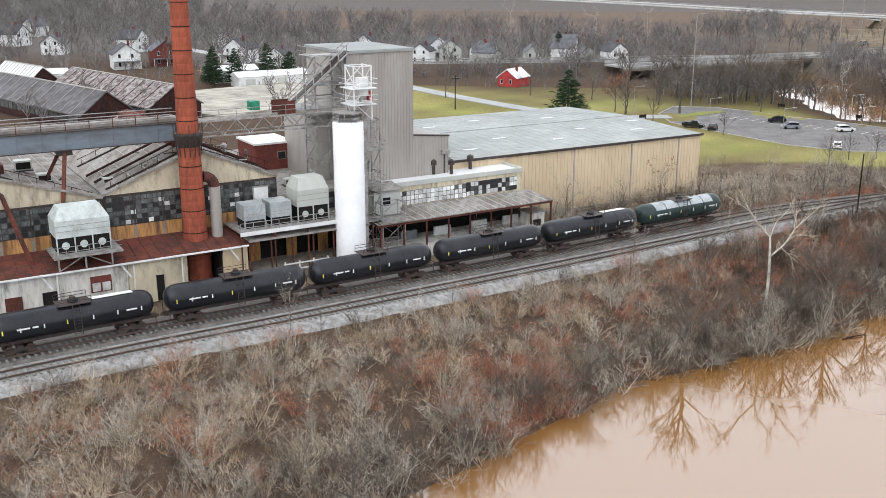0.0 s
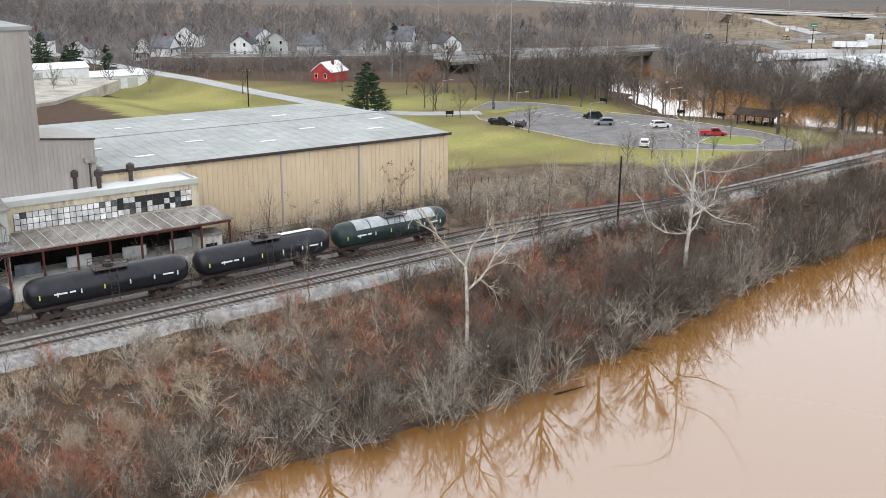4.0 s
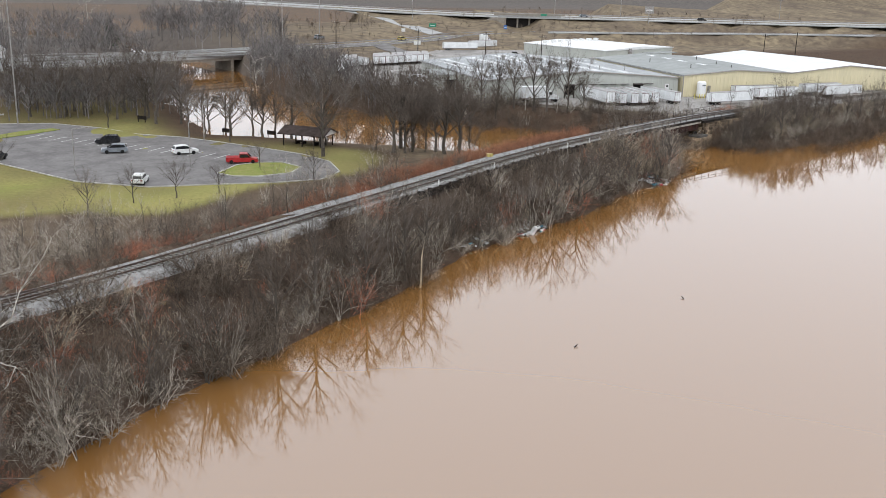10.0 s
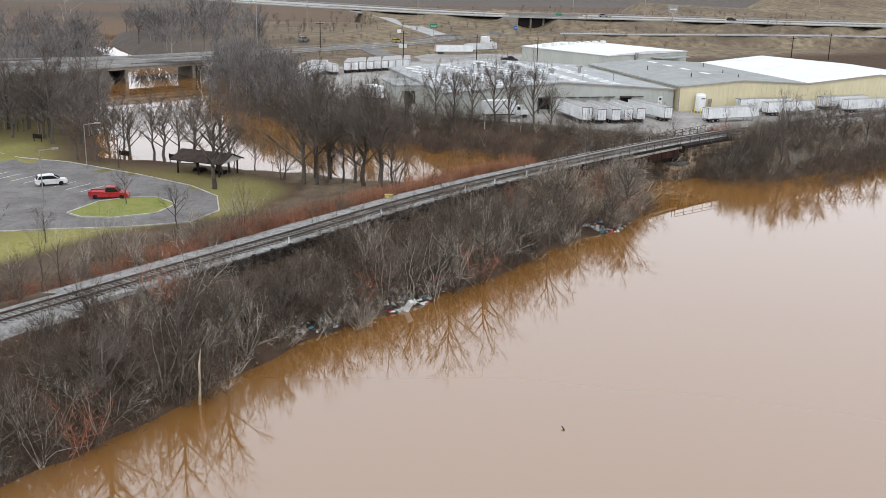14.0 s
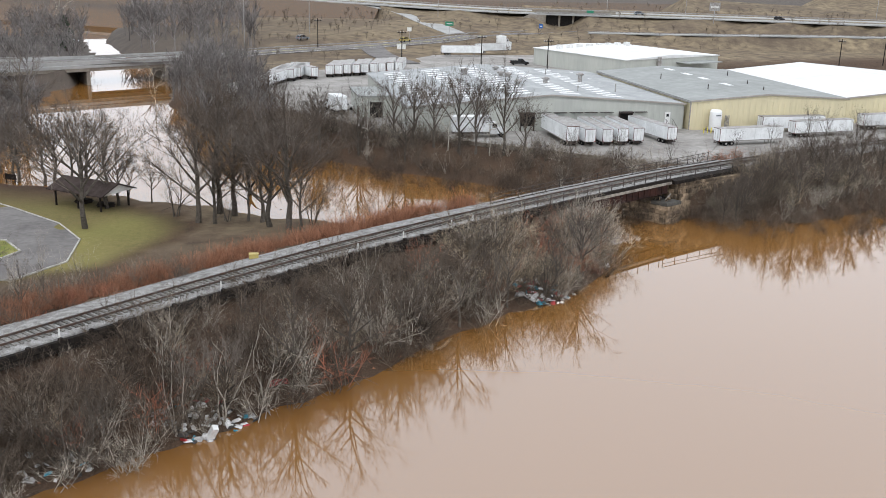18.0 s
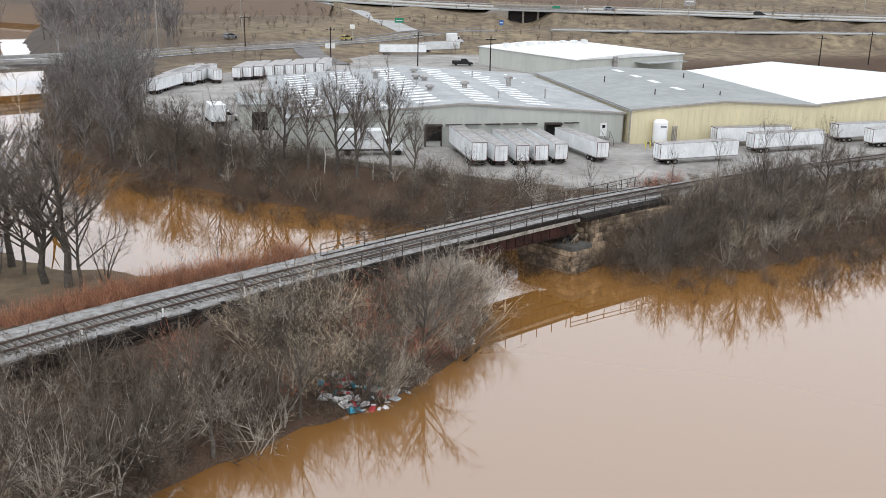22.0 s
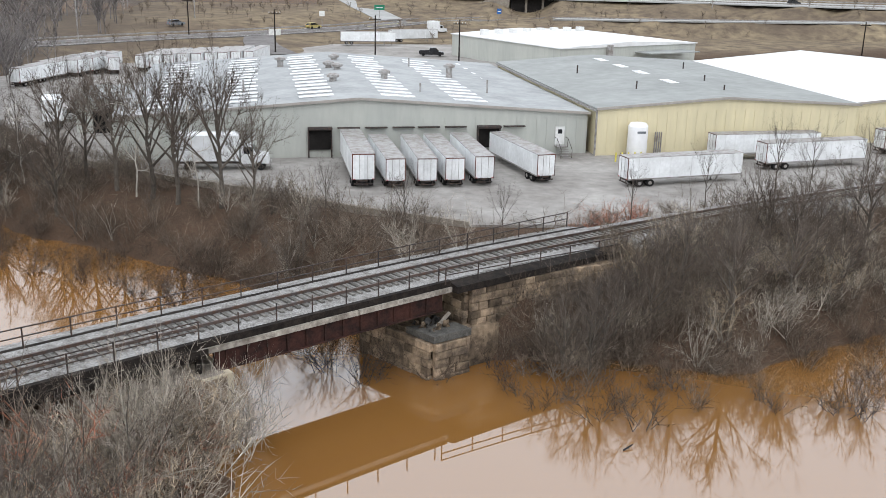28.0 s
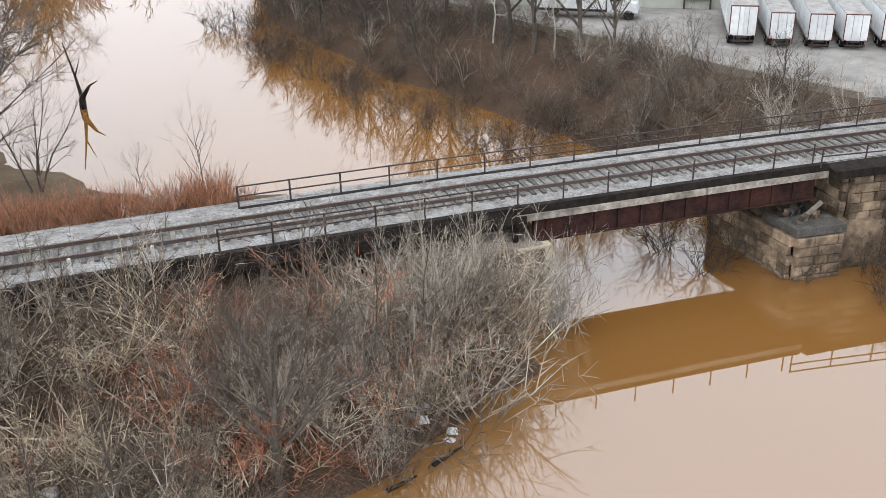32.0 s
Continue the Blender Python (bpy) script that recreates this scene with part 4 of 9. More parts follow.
# ---- tank cars on the siding ----
def tank_car(m, paint, label, top=None, walkway=True):
    t = thing("tank_car", m, label, "tank car", "tank cars on the siding")
    prof = [(0.02, -7.3), (0.75, -7.18), (1.2, -6.88), (1.42, -6.45), (1.5, -5.9), (1.5, 0), (1.5, 5.9), (1.42, 6.45), (1.2, 6.88), (0.75, 7.18), (0.02, 7.3)]
    part("tank", Build().lathe(prof, 28, "x", (0, 0, 2.75)), paint, t, smooth=True)
    if top:
        v = [(x, 1.515 * math.sin(a), 2.75 + 1.515 * math.cos(a)) for x in (-5.2, 5.2) for a in np.linspace(-1.1, 1.1, 11)]
        part("faded_top", Build().add(v, [(i, i + 1, i + 12, i + 11) for i in range(10)]), top, t, "sun-bleached grey upper shell", smooth=True)
    for x in (-3.4, -1.1, 1.1, 3.4):
        part("band", Build().lathe([(1.5, x - 0.06), (1.525, x - 0.06), (1.525, x + 0.06), (1.5, x + 0.06)], 28, "x", (0, 0, 2.75)), paint, t)
    part("stub_sill", Build().box(-7.45, -0.35, 0.95, 7.45, 0.35, 1.3), M["blackiron"], t)
    dome = part("manway", Build().lathe([(0.0, 4.1), (0.5, 4.1), (0.5, 4.55), (0.46, 4.62), (0, 4.62)], 14), paint, t)
    part("valve_bonnet", Build().lathe([(0.0, 4.55), (0.28, 4.55), (0.28, 4.85), (0, 4.88)], 10), M["blackiron"], dome)
    plat = part("platform", Build().box(-1.5, -1.1, 4.22, 1.5, 1.1, 4.28), M["blackiron"], t)
    for sx in (-1.45, 1.45):
        for sy in (-1.05, 1.05):
            part("rail_post", Build().beam((sx, sy, 4.28), (sx, sy, 4.95), 0.04), M["blackiron"], plat)
    for sy in (-1.05, 1.05):
        for z in (4.62, 4.95):
            part("hand_rail", Build().beam((-1.45, sy, z), (1.45, sy, z), 0.05), M["blackiron"], plat)
    for sx in (-0.55, 0.55):
        part("ladder_rail", Build().beam((sx * 0.6, -1.6, 1.1), (sx * 0.6, -1.35, 4.3), 0.06), M["blackiron"], t)
    for i in range(9):
        z = 1.3 + i * 0.33
        part("ladder_rung", Build().beam((-0.33, -1.6 + (z - 1.1) * 0.078, z), (0.33, -1.6 + (z - 1.1) * 0.078, z), 0.03), M["blackiron"], t)
    if walkway:
        part("walkway", Build().box(1.7, -0.35, 4.25, 5.4, 0.35, 4.31), M["whitepaint"], t, "white top walkway board")
    for x in (-6.4, -4.9, -2.9, -0.9, 1.4, 3.6, 5.8):
        a = math.radians(112)
        part("reflector", Build().box(x - 0.05, -1.535, 2.5, x + 0.05, -1.5, 2.95), M["yellowmark"] if x in (-6.4, -0.9) else M["whitepaint"], t)
    for x, w in ((-5.2, 1.1), (-3.9, 0.5), (4.4, 1.0)):
        part("lettering_bar", Build().box(x, -1.545, 2.72, x + w, -1.51, 2.88), M["whitepaint"], t)
    for x in (-5.0, 5.0):
        bogie = part("bogie", Build().box(x - 1.25, -1.05, 0.42, x + 1.25, -0.85, 0.72).box(x - 1.25, 0.85, 0.42, x + 1.25, 1.05, 0.72).box(x - 0.25, -1.0, 0.45, x + 0.25, 1.0, 0.9), M["blackiron"], t)
        for dx in (-0.88, 0.88):
            for sy in (-0.78, 0.64):
                part("wheel", Build().lathe([(0.1, sy), (0.46, sy), (0.46, sy + 0.14), (0.1, sy + 0.14)], 16, "y", (x + dx, 0, 0.44)), M["rail"], bogie)
            part("axle", Build().tube((x + dx, -0.9, 0.44), (x + dx, 0.9, 0.44), 0.08), M["rail"], bogie)
    for sx in (-1, 1):
        part("coupler", Build().box(min(sx * 7.45, sx * 7.72), -0.14, 0.95, max(sx * 7.45, sx * 7.72), 0.14, 1.25), M["rail"], t)
        part("end_rail", Build().beam((sx * 7.1, -1.4, 1.25), (sx * 7.1, 1.4, 1.25), 0.08).beam((sx * 7.1, -1.4, 0.6), (sx * 7.1, -1.4, 1.9), 0.05).beam((sx * 7.1, 1.4, 0.6), (sx * 7.1, 1.4, 1.9), 0.05), M["blackiron"], t)
    return t


CARS = [run_of(27.3, 124) - 4.4 - 15.4 * i for i in range(6, -1, -1)]
for i, s in enumerate(CARS):
    x_, y_, a_ = on_track(s, 4.6)
    last = i == len(CARS) - 1
    lab = ("dark green tank car with a bleached grey upper shell" if last else "black tank car with a white top walkway board" if i in (1, 5) else "glossy black tank car with pale reflector strips")
    tank_car(pose(x_, y_, RAIL_Z - 0.02, 0, 0, a_) @ Matrix.Diagonal((1, 0.92, 0.88, 1)), M["tank_green"] if last else M["tank"], lab, M["tank_grey"] if last else None, i in (1, 5))


# ---- warehouses and yard east of the creek ----
def slab(name, poly, z0, z1, material, label, category="paving"):
    t = thing(name, Matrix(), label, category, kind="structure")
    part("slab", Build().prism(poly, "z", z0, z1), material, t)
    return t


YARD = 4.72
slab("yard_paving", [(140, 300), (146, 286), (155, 277), (166, 268.5), (176, 260), (184, 254.5), (196, 253.5), (210, 258.5), (232, 266), (262, 275), (300, 287), (330, 305), (310, 340),
                     (262, 372), (262, 400), (220, 425), (186, 425), (160, 392), (130, 374), (118, 350), (124, 322)], 3.4, YARD, M["yard"], "pale worn concrete yard with tyre tracks and stains")
yk = thing("yard_kerb", Matrix(), "low dark retaining kerb along the yard edge", "kerb", kind="structure")
for p, q in (((155, 277), (166, 268.5)), ((166, 268.5), (176, 260)), ((176, 260), (184, 254.5)), ((146, 286), (155, 277))):
    part("kerb", Build().beam((*p, 4.7), (*q, 4.7), 0.4, 0.7), M["concrete"], yk)


def ribs(parent, p, q, z0, z1, step, material, out, name="seam"):
    """Upright seams on a wall between two plan points; out is the outward unit vector."""
    d = np.array(q) - np.array(p)
    n = max(1, int(np.hypot(*d) / step))
    ang = math.degrees(math.atan2(d[1], d[0]))
    b = Build()
    for i in range(n + 1):
        x, y = np.array(p) + d * i / n + np.array(out) * 0.02
        c, s = math.cos(math.radians(ang)), math.sin(math.radians(ang))
        w = 0.05
        vs = [(x + c * sx - s * sy, y + s * sx + c * sy, z) for z in (z0, z1) for sx, sy in ((-w, -0.04), (w, -0.04), (w, 0.04), (-w, 0.04))]
        b.add(vs, [(0, 1, 5, 4), (1, 2, 6, 5), (2, 3, 7, 6), (3, 0, 4, 7)])
    return part(name, b, material, parent)


def gable_shed(name, x0, x1, xp, y0, y1, z0, ze0, ze1, zp, wall, roof, label, seam=1.2, trim="galv"):
    """A broad low-gabled hall: ridge along y at xp."""
    t = thing(name, Matrix(), label, "warehouse")
    sect = [(x0, z0), (x1, z0), (x1, ze1), (xp, zp), (x0, ze0)]
    part("front_wall", Build().prism(sect, "y", y0, y0 + 0.25), wall, t)
    part("back_wall", Build().prism(sect, "y", y1 - 0.25, y1), wall, t)
    part("side_wall", Build().box(x0, y0 + 0.25, z0, x0 + 0.25, y1 - 0.25, ze0 - 0.02), wall, t)
    part("side_wall", Build().box(x1 - 0.25, y0 + 0.25, z0, x1, y1 - 0.25, ze1 - 0.02), wall, t)
    for xa, za, xb, zb in ((x0 - 0.3, ze0, xp, zp), (xp, zp, x1 + 0.3, ze1)):
        part("roof_slope", Build().add([(xa, y0 - 0.3, za + 0.03), (xb, y0 - 0.3, zb + 0.03), (xb, y1 + 0.3, zb + 0.03), (xa, y1 + 0.3, za + 0.03),
                                        (xa, y0 - 0.3, za + 0.2), (xb, y0 - 0.3, zb + 0.2), (xb, y1 + 0.3, zb + 0.2), (xa, y1 + 0.3, za + 0.2)],
                                       [(0, 3, 2, 1), (4, 5, 6, 7), (0, 1, 5, 4), (1, 2, 6, 5), (2, 3, 7, 6), (3, 0, 4, 7)]), roof, t)
        part("roof_trim", Build().beam((xa, y0 - 0.34, za + 0.1), (xb, y0 - 0.34, zb + 0.1), 0.1, 0.3), M["towergrey"], t)
    ribs(t, (x0, y0), (x1, y0), z0, min(ze0, ze1) - 0.1, seam, wall, (0, -1))
    part("gutter", Build().box(x0 - 0.45, y0 - 0.3, ze0 - 0.2, x0 - 0.2, y1, ze0), M[trim], t)
    return t


grey = gable_shed("grey_warehouse", 151.2, 204.4, 177.8, 284.5, 336, YARD - 0.1, 9.2, 9.4, 11.2, M["lightgrey"], M["whroof"], "pale grey-green steel warehouse with rows of white skylights")
k = 0
panel = Build().box(-2.0, -0.75, 0, 2.0, 0.75, 0.06).mesh("skylight_panel", M["skylight"])
for xk in (156, 164.6, 173.2, 182.6, 191.2, 199.8):
    slope = math.degrees(math.atan2(1.9, 26.6)) * (-1 if xk < 177.8 else 1)
    zr = 11.2 - abs(xk - 177.8) * (1.9 / 26.6) + 0.22
    for yk_ in np.arange(288, 334, 3.1):
        part("skylight_panel", panel, None, grey).matrix_basis = pose(xk + 0.2 * math.sin(yk_ * 3), yk_, zr, 0, slope, 0)
for xv, yv in ((176, 300), (177.5, 312), (176.5, 314.5), (183, 304), (178, 324), (193, 311), (170, 320)):
    vent = part("roof_vent", Build().lathe([(0.45, 10.4), (0.45, 11.7), (0.8, 11.8), (0.8, 12.1), (0.3, 12.3), (0.0, 12.3)], 12, c=(xv, yv, 0)), M["galv"], grey)
for xv, yv in ((186, 293), (195, 296), (165, 296), (189, 322)):
    part("vent_pipe", Build().tube((xv, yv, 9.9), (xv, yv, 11.9), 0.12), M["galv"], grey)
for xd, op in ((173.3, True), (176.5, False), (179.6, False), (182.7, False), (185.6, False), (188.7, False), (192.6, True), (195.6, False)):
    if not op:
        part("dock_hood", Build().box(xd - 1.25, 283.9, YARD + 3.3, xd + 1.25, 284.46, YARD + 3.4), M["blackiron"], grey)
        continue
    # a solid near-black box paints the shade inside the open doorway
    dock = part("dock_door", Build().box(xd - 1.2, 284.2, YARD + 0.9, xd + 1.2, 284.46, YARD + 3.2), M["dark"], grey, "dark open loading dock doorway")
    part("dock_frame", Build().box(xd - 1.35, 283.6, YARD + 3.2, xd + 1.35, 284.5, YARD + 3.45).box(xd - 1.35, 284.05, YARD, xd - 1.2, 284.5, YARD + 3.2).box(xd + 1.2, 284.05, YARD, xd + 1.35, 284.5, YARD + 3.2), M["blackiron"], dock)
door = part("personnel_door", Build().box(200.6, 284.36, YARD + 1.1, 201.7, 284.46, YARD + 3.2), M["whitepaint"], grey, "white steel side door")
part("door_window", Build().box(200.9, 284.3, YARD + 2.4, 201.4, 284.35, YARD + 2.9), M["carglass"], door)
steps_ = thing("entry_steps", pose(201.2, 284.3, YARD), "grey steel entry steps with handrails", "steps")
for i in range(6):
    part("step", Build().box(-0.6, -0.3 * i - 1.2, 0.98 - 0.18 * i, 0.6, -0.3 * i - 0.9, 1.03 - 0.18 * i), M["galv"], steps_)
part("landing", Build().box(-0.7, -0.95, 0.98, 0.7, 0, 1.06), M["galv"], steps_)
for sx in (-0.65, 0.65):
    part("handrail", Build().beam((sx, 0, 2.0), (sx, -0.95, 2.0), 0.05).beam((sx, -0.95, 2.0), (sx, -2.7, 1.0), 0.05).beam((sx, -0.95, 1.0), (sx, -0.95, 2.0), 0.05).beam((sx, -2.7, 0), (sx, -2.7, 1.0), 0.05), M["blackiron"], steps_)

yel = gable_shed("yellow_warehouse", 205.2, 238.2, 221, 283, 332, YARD - 0.1, 10.1, 10.4, 11.3, M["yellowwall"], M["greyroof"], "cream yellow steel warehouse with a grey low-pitched roof")
for yk_ in (296, 306, 314, 323):
    part("ridge_light", Build().box(219.4, yk_, 11.35, 221.2, yk_ + 4, 11.48), M["skylight"], yel)
for xv, yv in ((214, 294), (226, 300), (212, 312), (230, 316), (224, 290)):
    part("vent_pipe", Build().tube((xv, yv, 10.3), (xv, yv, 12.0), 0.1), M["blackiron"], yel)
part("downpipe", Build().tube((205.0, 282.9, YARD), (205.0, 282.9, 10), 0.12), M["galv"], yel)
white = gable_shed("white_roofed_warehouse", 238.6, 292, 262, 288.5, 338, YARD - 0.1, 9.4, 9.0, 11.6, M["yellowwall"], M["whiteroof"], "long warehouse with cream walls and a bright white roof")
far_wh = thing("far_warehouse", pose(225.5, 363.5, YARD, 0, 0, 23), "pale grey warehouse with a near-white roof behind the others", "warehouse")
for nm, bx in (("front_wall", (0, 0, -0.1, 38, 0.3, 4.7)), ("back_wall", (0, 37.7, -0.1, 38, 38, 4.7)), ("side_wall", (0, 0.3, -0.1, 0.3, 37.7, 4.7)), ("side_wall", (37.7, 0.3, -0.1, 38, 37.7, 4.7))):
    part(nm, Build().box(*bx), M["lightgrey"], far_wh)
part("roof", Build().prism([(-0.3, 4.72), (38.3, 4.72), (38.3, 4.9), (19, 5.7), (-0.3, 4.9)], "y", -0.3, 38.3), M["whiteroof"], far_wh)
part("duct", Build().box(12, -0.8, 0, 13.2, -0.05, 5.2), M["galv"], far_wh)
part("lean_to_roof", Build().box(20, -5, 3.4, 34, -0.05, 3.6), M["greyroof"], far_wh)
for i in range(8):
    part("roof_unit", Build().box(3 + i * 4, 30, 5.0, 4.4 + i * 4, 31.5, 6.2), M["whitepaint"], far_wh)
annex = thing("yard_annex", pose(144.6, 301.5, YARD), "small flat-roofed grey block annex in the yard", "shed")
part("wall", Build().box(0, 0, 0, 6.5, 13, 4.0), M["lightgrey"], annex)
part("roof", Build().box(-0.3, -0.3, 4.0, 6.55, 13.3, 4.3), M["greyroof"], annex)
part("door", Build().box(2, -0.06, 0, 4.5, -0.01, 3), M["dark"], annex)

gas = thing("storage_tank", pose(209.6, 281.5, YARD), "tall white upright gas tank beside yellow bollards", "tank")
part("body", Build().lathe([(0.0, 0.3), (1.05, 0.3), (1.15, 0.5), (1.15, 3.7), (0.9, 4.05), (0, 4.1)], 20), M["silo"], gas, smooth=True)
part("plinth", Build().box(-1.4, -1.4, 0, 1.4, 1.4, 0.3), M["concrete"], gas)
part("name_bar", Build().box(-0.5, -1.19, 3.0, 0.5, -1.13, 3.25), M["greypaint"], gas)
for i in range(4):
    part("pipe", Build().tube((2.6 + i * 0.25, 1.0, 0), (2.6 + i * 0.25, 1.0, 2.8), 0.09), M["galv"], gas)
for i in range(5):
    t = thing("bollard", pose(206.3 + i * 0.75, 279.3, YARD), "yellow steel bollard on the yard paving", "bollard", "bollards by the tank")
    part("post", Build().lathe([(0.1, 0), (0.1, 1.0), (0.06, 1.08), (0, 1.1)], 10), M["yellowmark"], t)


def trailer(m, label, length=14.6, legs=True, skin="trailer"):
    """A box semi-trailer, its rear doors at y = 0, its nose at y = length."""
    t = thing("semi_trailer", m, label, "trailer", "trailers in the yard")
    L = length
    part("box", Build().box(-1.28, 0.06, 1.1, 1.28, L, 3.98), M[skin], t)
    part("roof_cap", Build().box(-1.3, 0.02, 3.98, 1.3, L + 0.03, 4.04), M["galv"], t, "dull aluminium roof sheet")
    for sx in (-1, 1):
        d = part("rear_door", Build().box(min(sx * 0.03, sx * 1.2), 0.0, 1.2, max(sx * 0.03, sx * 1.2), 0.058, 3.9), M[skin], t)
        part("lock_bar", Build().tube((sx * 0.45, -0.03, 1.15), (sx * 0.45, -0.03, 3.9), 0.025, n=6), M["galv"], d)
        part("side_rail", Build().box(min(sx * 1.28, sx * 1.31), 0.06, 1.0, max(sx * 1.28, sx * 1.31), L, 1.18), M["galv"], t)
        for i in range(1, 11):
            part("side_post", Build().box(min(sx * 1.28, sx * 1.3), i * L / 11 - 0.04, 1.18, max(sx * 1.28, sx * 1.3), i * L / 11 + 0.04, 3.95), M[skin], t)
        part("tail_light", Build().box(sx * 1.05 - 0.1, -0.02, 1.12, sx * 1.05 + 0.1, 0.0, 1.2), M["red"], t)
    part("rear_frame", Build().box(-1.3, 0.0, 3.9, 1.3, 0.06, 4.0).box(-1.3, 0, 1.05, -1.2, 0.06, 3.9).box(1.2, 0, 1.05, 1.3, 0.06, 3.9), M["rust"], t)
    part("bumper", Build().box(-1.1, 0.05, 0.5, 1.1, 0.15, 0.65).box(-0.8, 0.05, 0.65, -0.7, 0.15, 1.1).box(0.7, 0.05, 0.65, 0.8, 0.15, 1.1), M["blackiron"], t)
    for y in (1.6, 2.9):
        for sx in (-1, 1):
            w = part("wheel", Build().lathe([(0.25, sx * 0.72), (0.5, sx * 0.72), (0.5, sx * 1.25), (0.25, sx * 1.25)], 16, "y"), M["tyre"], t)
            w.matrix_basis = pose(0, y, 0.5, 0, 0, 90)
            h = part("hub", Build().lathe([(0.02, sx * 1.2), (0.24, sx * 1.2), (0.24, sx * 1.256), (0.02, sx * 1.27)], 12, "y"), M["galv"], w)
        part("axle", Build().tube((-1.1, y, 0.5), (1.1, y, 0.5), 0.07), M["blackiron"], t)
    part("chassis", Build().box(-0.5, 0.1, 0.85, 0.5, L - 0.3, 1.08), M["blackiron"], t)
    for sx in (-0.7, 0.7):
        part("landing_leg", Build().box(sx - 0.07, L - 3, 0, sx + 0.07, L - 2.86, 1.0).box(sx - 0.15, L - 3.1, 0, sx + 0.15, L - 2.76, 0.05), M["galv"], t)
    return t


def parked(x, y, a, lift=0.0):
    """Place and size of a parked trailer, rear doors at the point."""
    return pose(x, y, YARD + lift, 0, 0, a) @ Matrix.Diagonal((0.87, 0.96, 0.87, 1))


base = trailer(parked(176.5, 268.6, 0), "white box trailer standing nose-in before a loading dock")
for x_, y_, a_ in ((179.6, 268.3, 1), (182.7, 268.1, -1), (185.5, 268.2, 0), (188.6, 268.7, 0)):
    copy_thing(base, parked(x_, y_, a_))
tagged(copy_thing(base, parked(195.1, 269.2, 8)), "white box trailer parked askew beside the side door")
for x_, y_, a_, lab in ((202.7, 267.6, -82, "long white box trailer parked across the yard"), (221.3, 274.2, -82, "long white box trailer parked across the yard"),
                        (218.0, 279.8, -88, "white box trailer close to the yellow wall"), (240.5, 281.2, -84, "white box trailer parked before the cream wall"), (243.5, 276.2, -82, "white box trailer parked before the cream wall")):
    tagged(copy_thing(base, parked(x_, y_, a_)), lab)
for i in range(9):
    tagged(copy_thing(base, parked(145.6 + i * 2.45, 365.6 + i * 1.1, -14 + (i * 7 % 5) - 2)), "white box trailer in the row at the back of the yard")
for x_, y_, a_ in ((128.3, 344.5, -22), (129.6, 349.5, -20), (130.6, 354.8, -18), (132.6, 358.2, -16), (135.1, 357.6, -16), (137.1, 361.0, -15), (141.6, 361.4, 18)):
    tagged(copy_thing(base, parked(x_, y_, a_)), "grimy white box trailer at the yard's far edge")
tagged(copy_thing(base, parked(187.2, 421.4, -92, 0.3)), "white box trailer by the road")
tagged(copy_thing(base, parked(200.3, 427.6, -70, 0.3)), "white box trailer by the road")


def box_truck(m, label, body=6.6):
    """A cab and a box body; nose towards +x."""
    t = thing("box_truck", m, label, "truck")
    part("cargo_box", Build().box(-body, -1.25, 1.0, 0, 1.25, 3.7), M["trailer"], t)
    cab = part("cab", Build().prism([(0.15, 0.7), (0.15, 2.6), (1.3, 2.6), (1.75, 1.75), (2.9, 1.55), (3.05, 0.7)], "y", -1.05, 1.05), M["trailer"], t)
    part("windscreen", Build().prism([(1.36, 2.5), (1.74, 1.8), (1.78, 1.82), (1.4, 2.52)], "y", -0.95, 0.95), M["carglass"], cab)
    for sy in (-1, 1):
        part("side_window", Build().box(0.45, min(sy * 1.05, sy * 1.07), 1.75, 1.3, max(sy * 1.05, sy * 1.07), 2.45), M["carglass"], cab)
    part("chassis", Build().box(-body, -0.45, 0.6, 2.6, 0.45, 0.98), M["blackiron"], t)
    for x in (-body + 1.4, 2.2):
        for sy in (-1.05, 0.75):
            part("wheel", Build().lathe([(0.2, sy), (0.48, sy), (0.48, sy + 0.3), (0.2, sy + 0.3)], 14, "y", (x, 0, 0.48)), M["tyre"], t)
    part("bumper", Build().box(3.0, -1.1, 0.45, 3.2, 1.1, 0.75), M["galv"], t)
    return t


box_truck(pose(164.6, 279.3, YARD, 0, 0, -4), "white box truck parked along the warehouse front")
box_truck(pose(140.5, 309.5, YARD, 0, 0, 100), "white box truck beside the annex", 5)
box_truck(pose(217, 453.6, YARD + 0.3, 0, 0, 30), "white delivery truck by the road", 2.5)

# sleepers: one by one over the bridge and its approach, joined elsewhere
sl = Build().box(-0.11, -1.28, 6.7, 0.11, 1.28, 6.885).mesh("sleeper", M["sleeper"])
for s in np.arange(222, 362, 0.56):
    x_, y_, a_ = on_track(s)
    part("sleeper", sl, None, track).matrix_basis = pose(x_, y_, 0, 0, 0, a_)
b = Build()
for s in list(np.arange(30, 222, 0.6)) + list(np.arange(362, 560, 0.62)):
    x_, y_, a_ = on_track(s)
    m = pose(x_, y_, 0, 0, 0, a_)
    k = len(b.v)
    b.v += [tuple(m @ Vector(p)) for p in ((-0.11, -1.28, 6.7), (0.11, -1.28, 6.7), (0.11, 1.28, 6.7), (-0.11, 1.28, 6.7), (-0.11, -1.28, 6.885), (0.11, -1.28, 6.885), (0.11, 1.28, 6.885), (-0.11, 1.28, 6.885))]
    b.f += [tuple(k + i for i in q) for q in ((4, 5, 6, 7), (0, 1, 5, 4), (1, 2, 6, 5), (2, 3, 7, 6), (3, 0, 4, 7))]
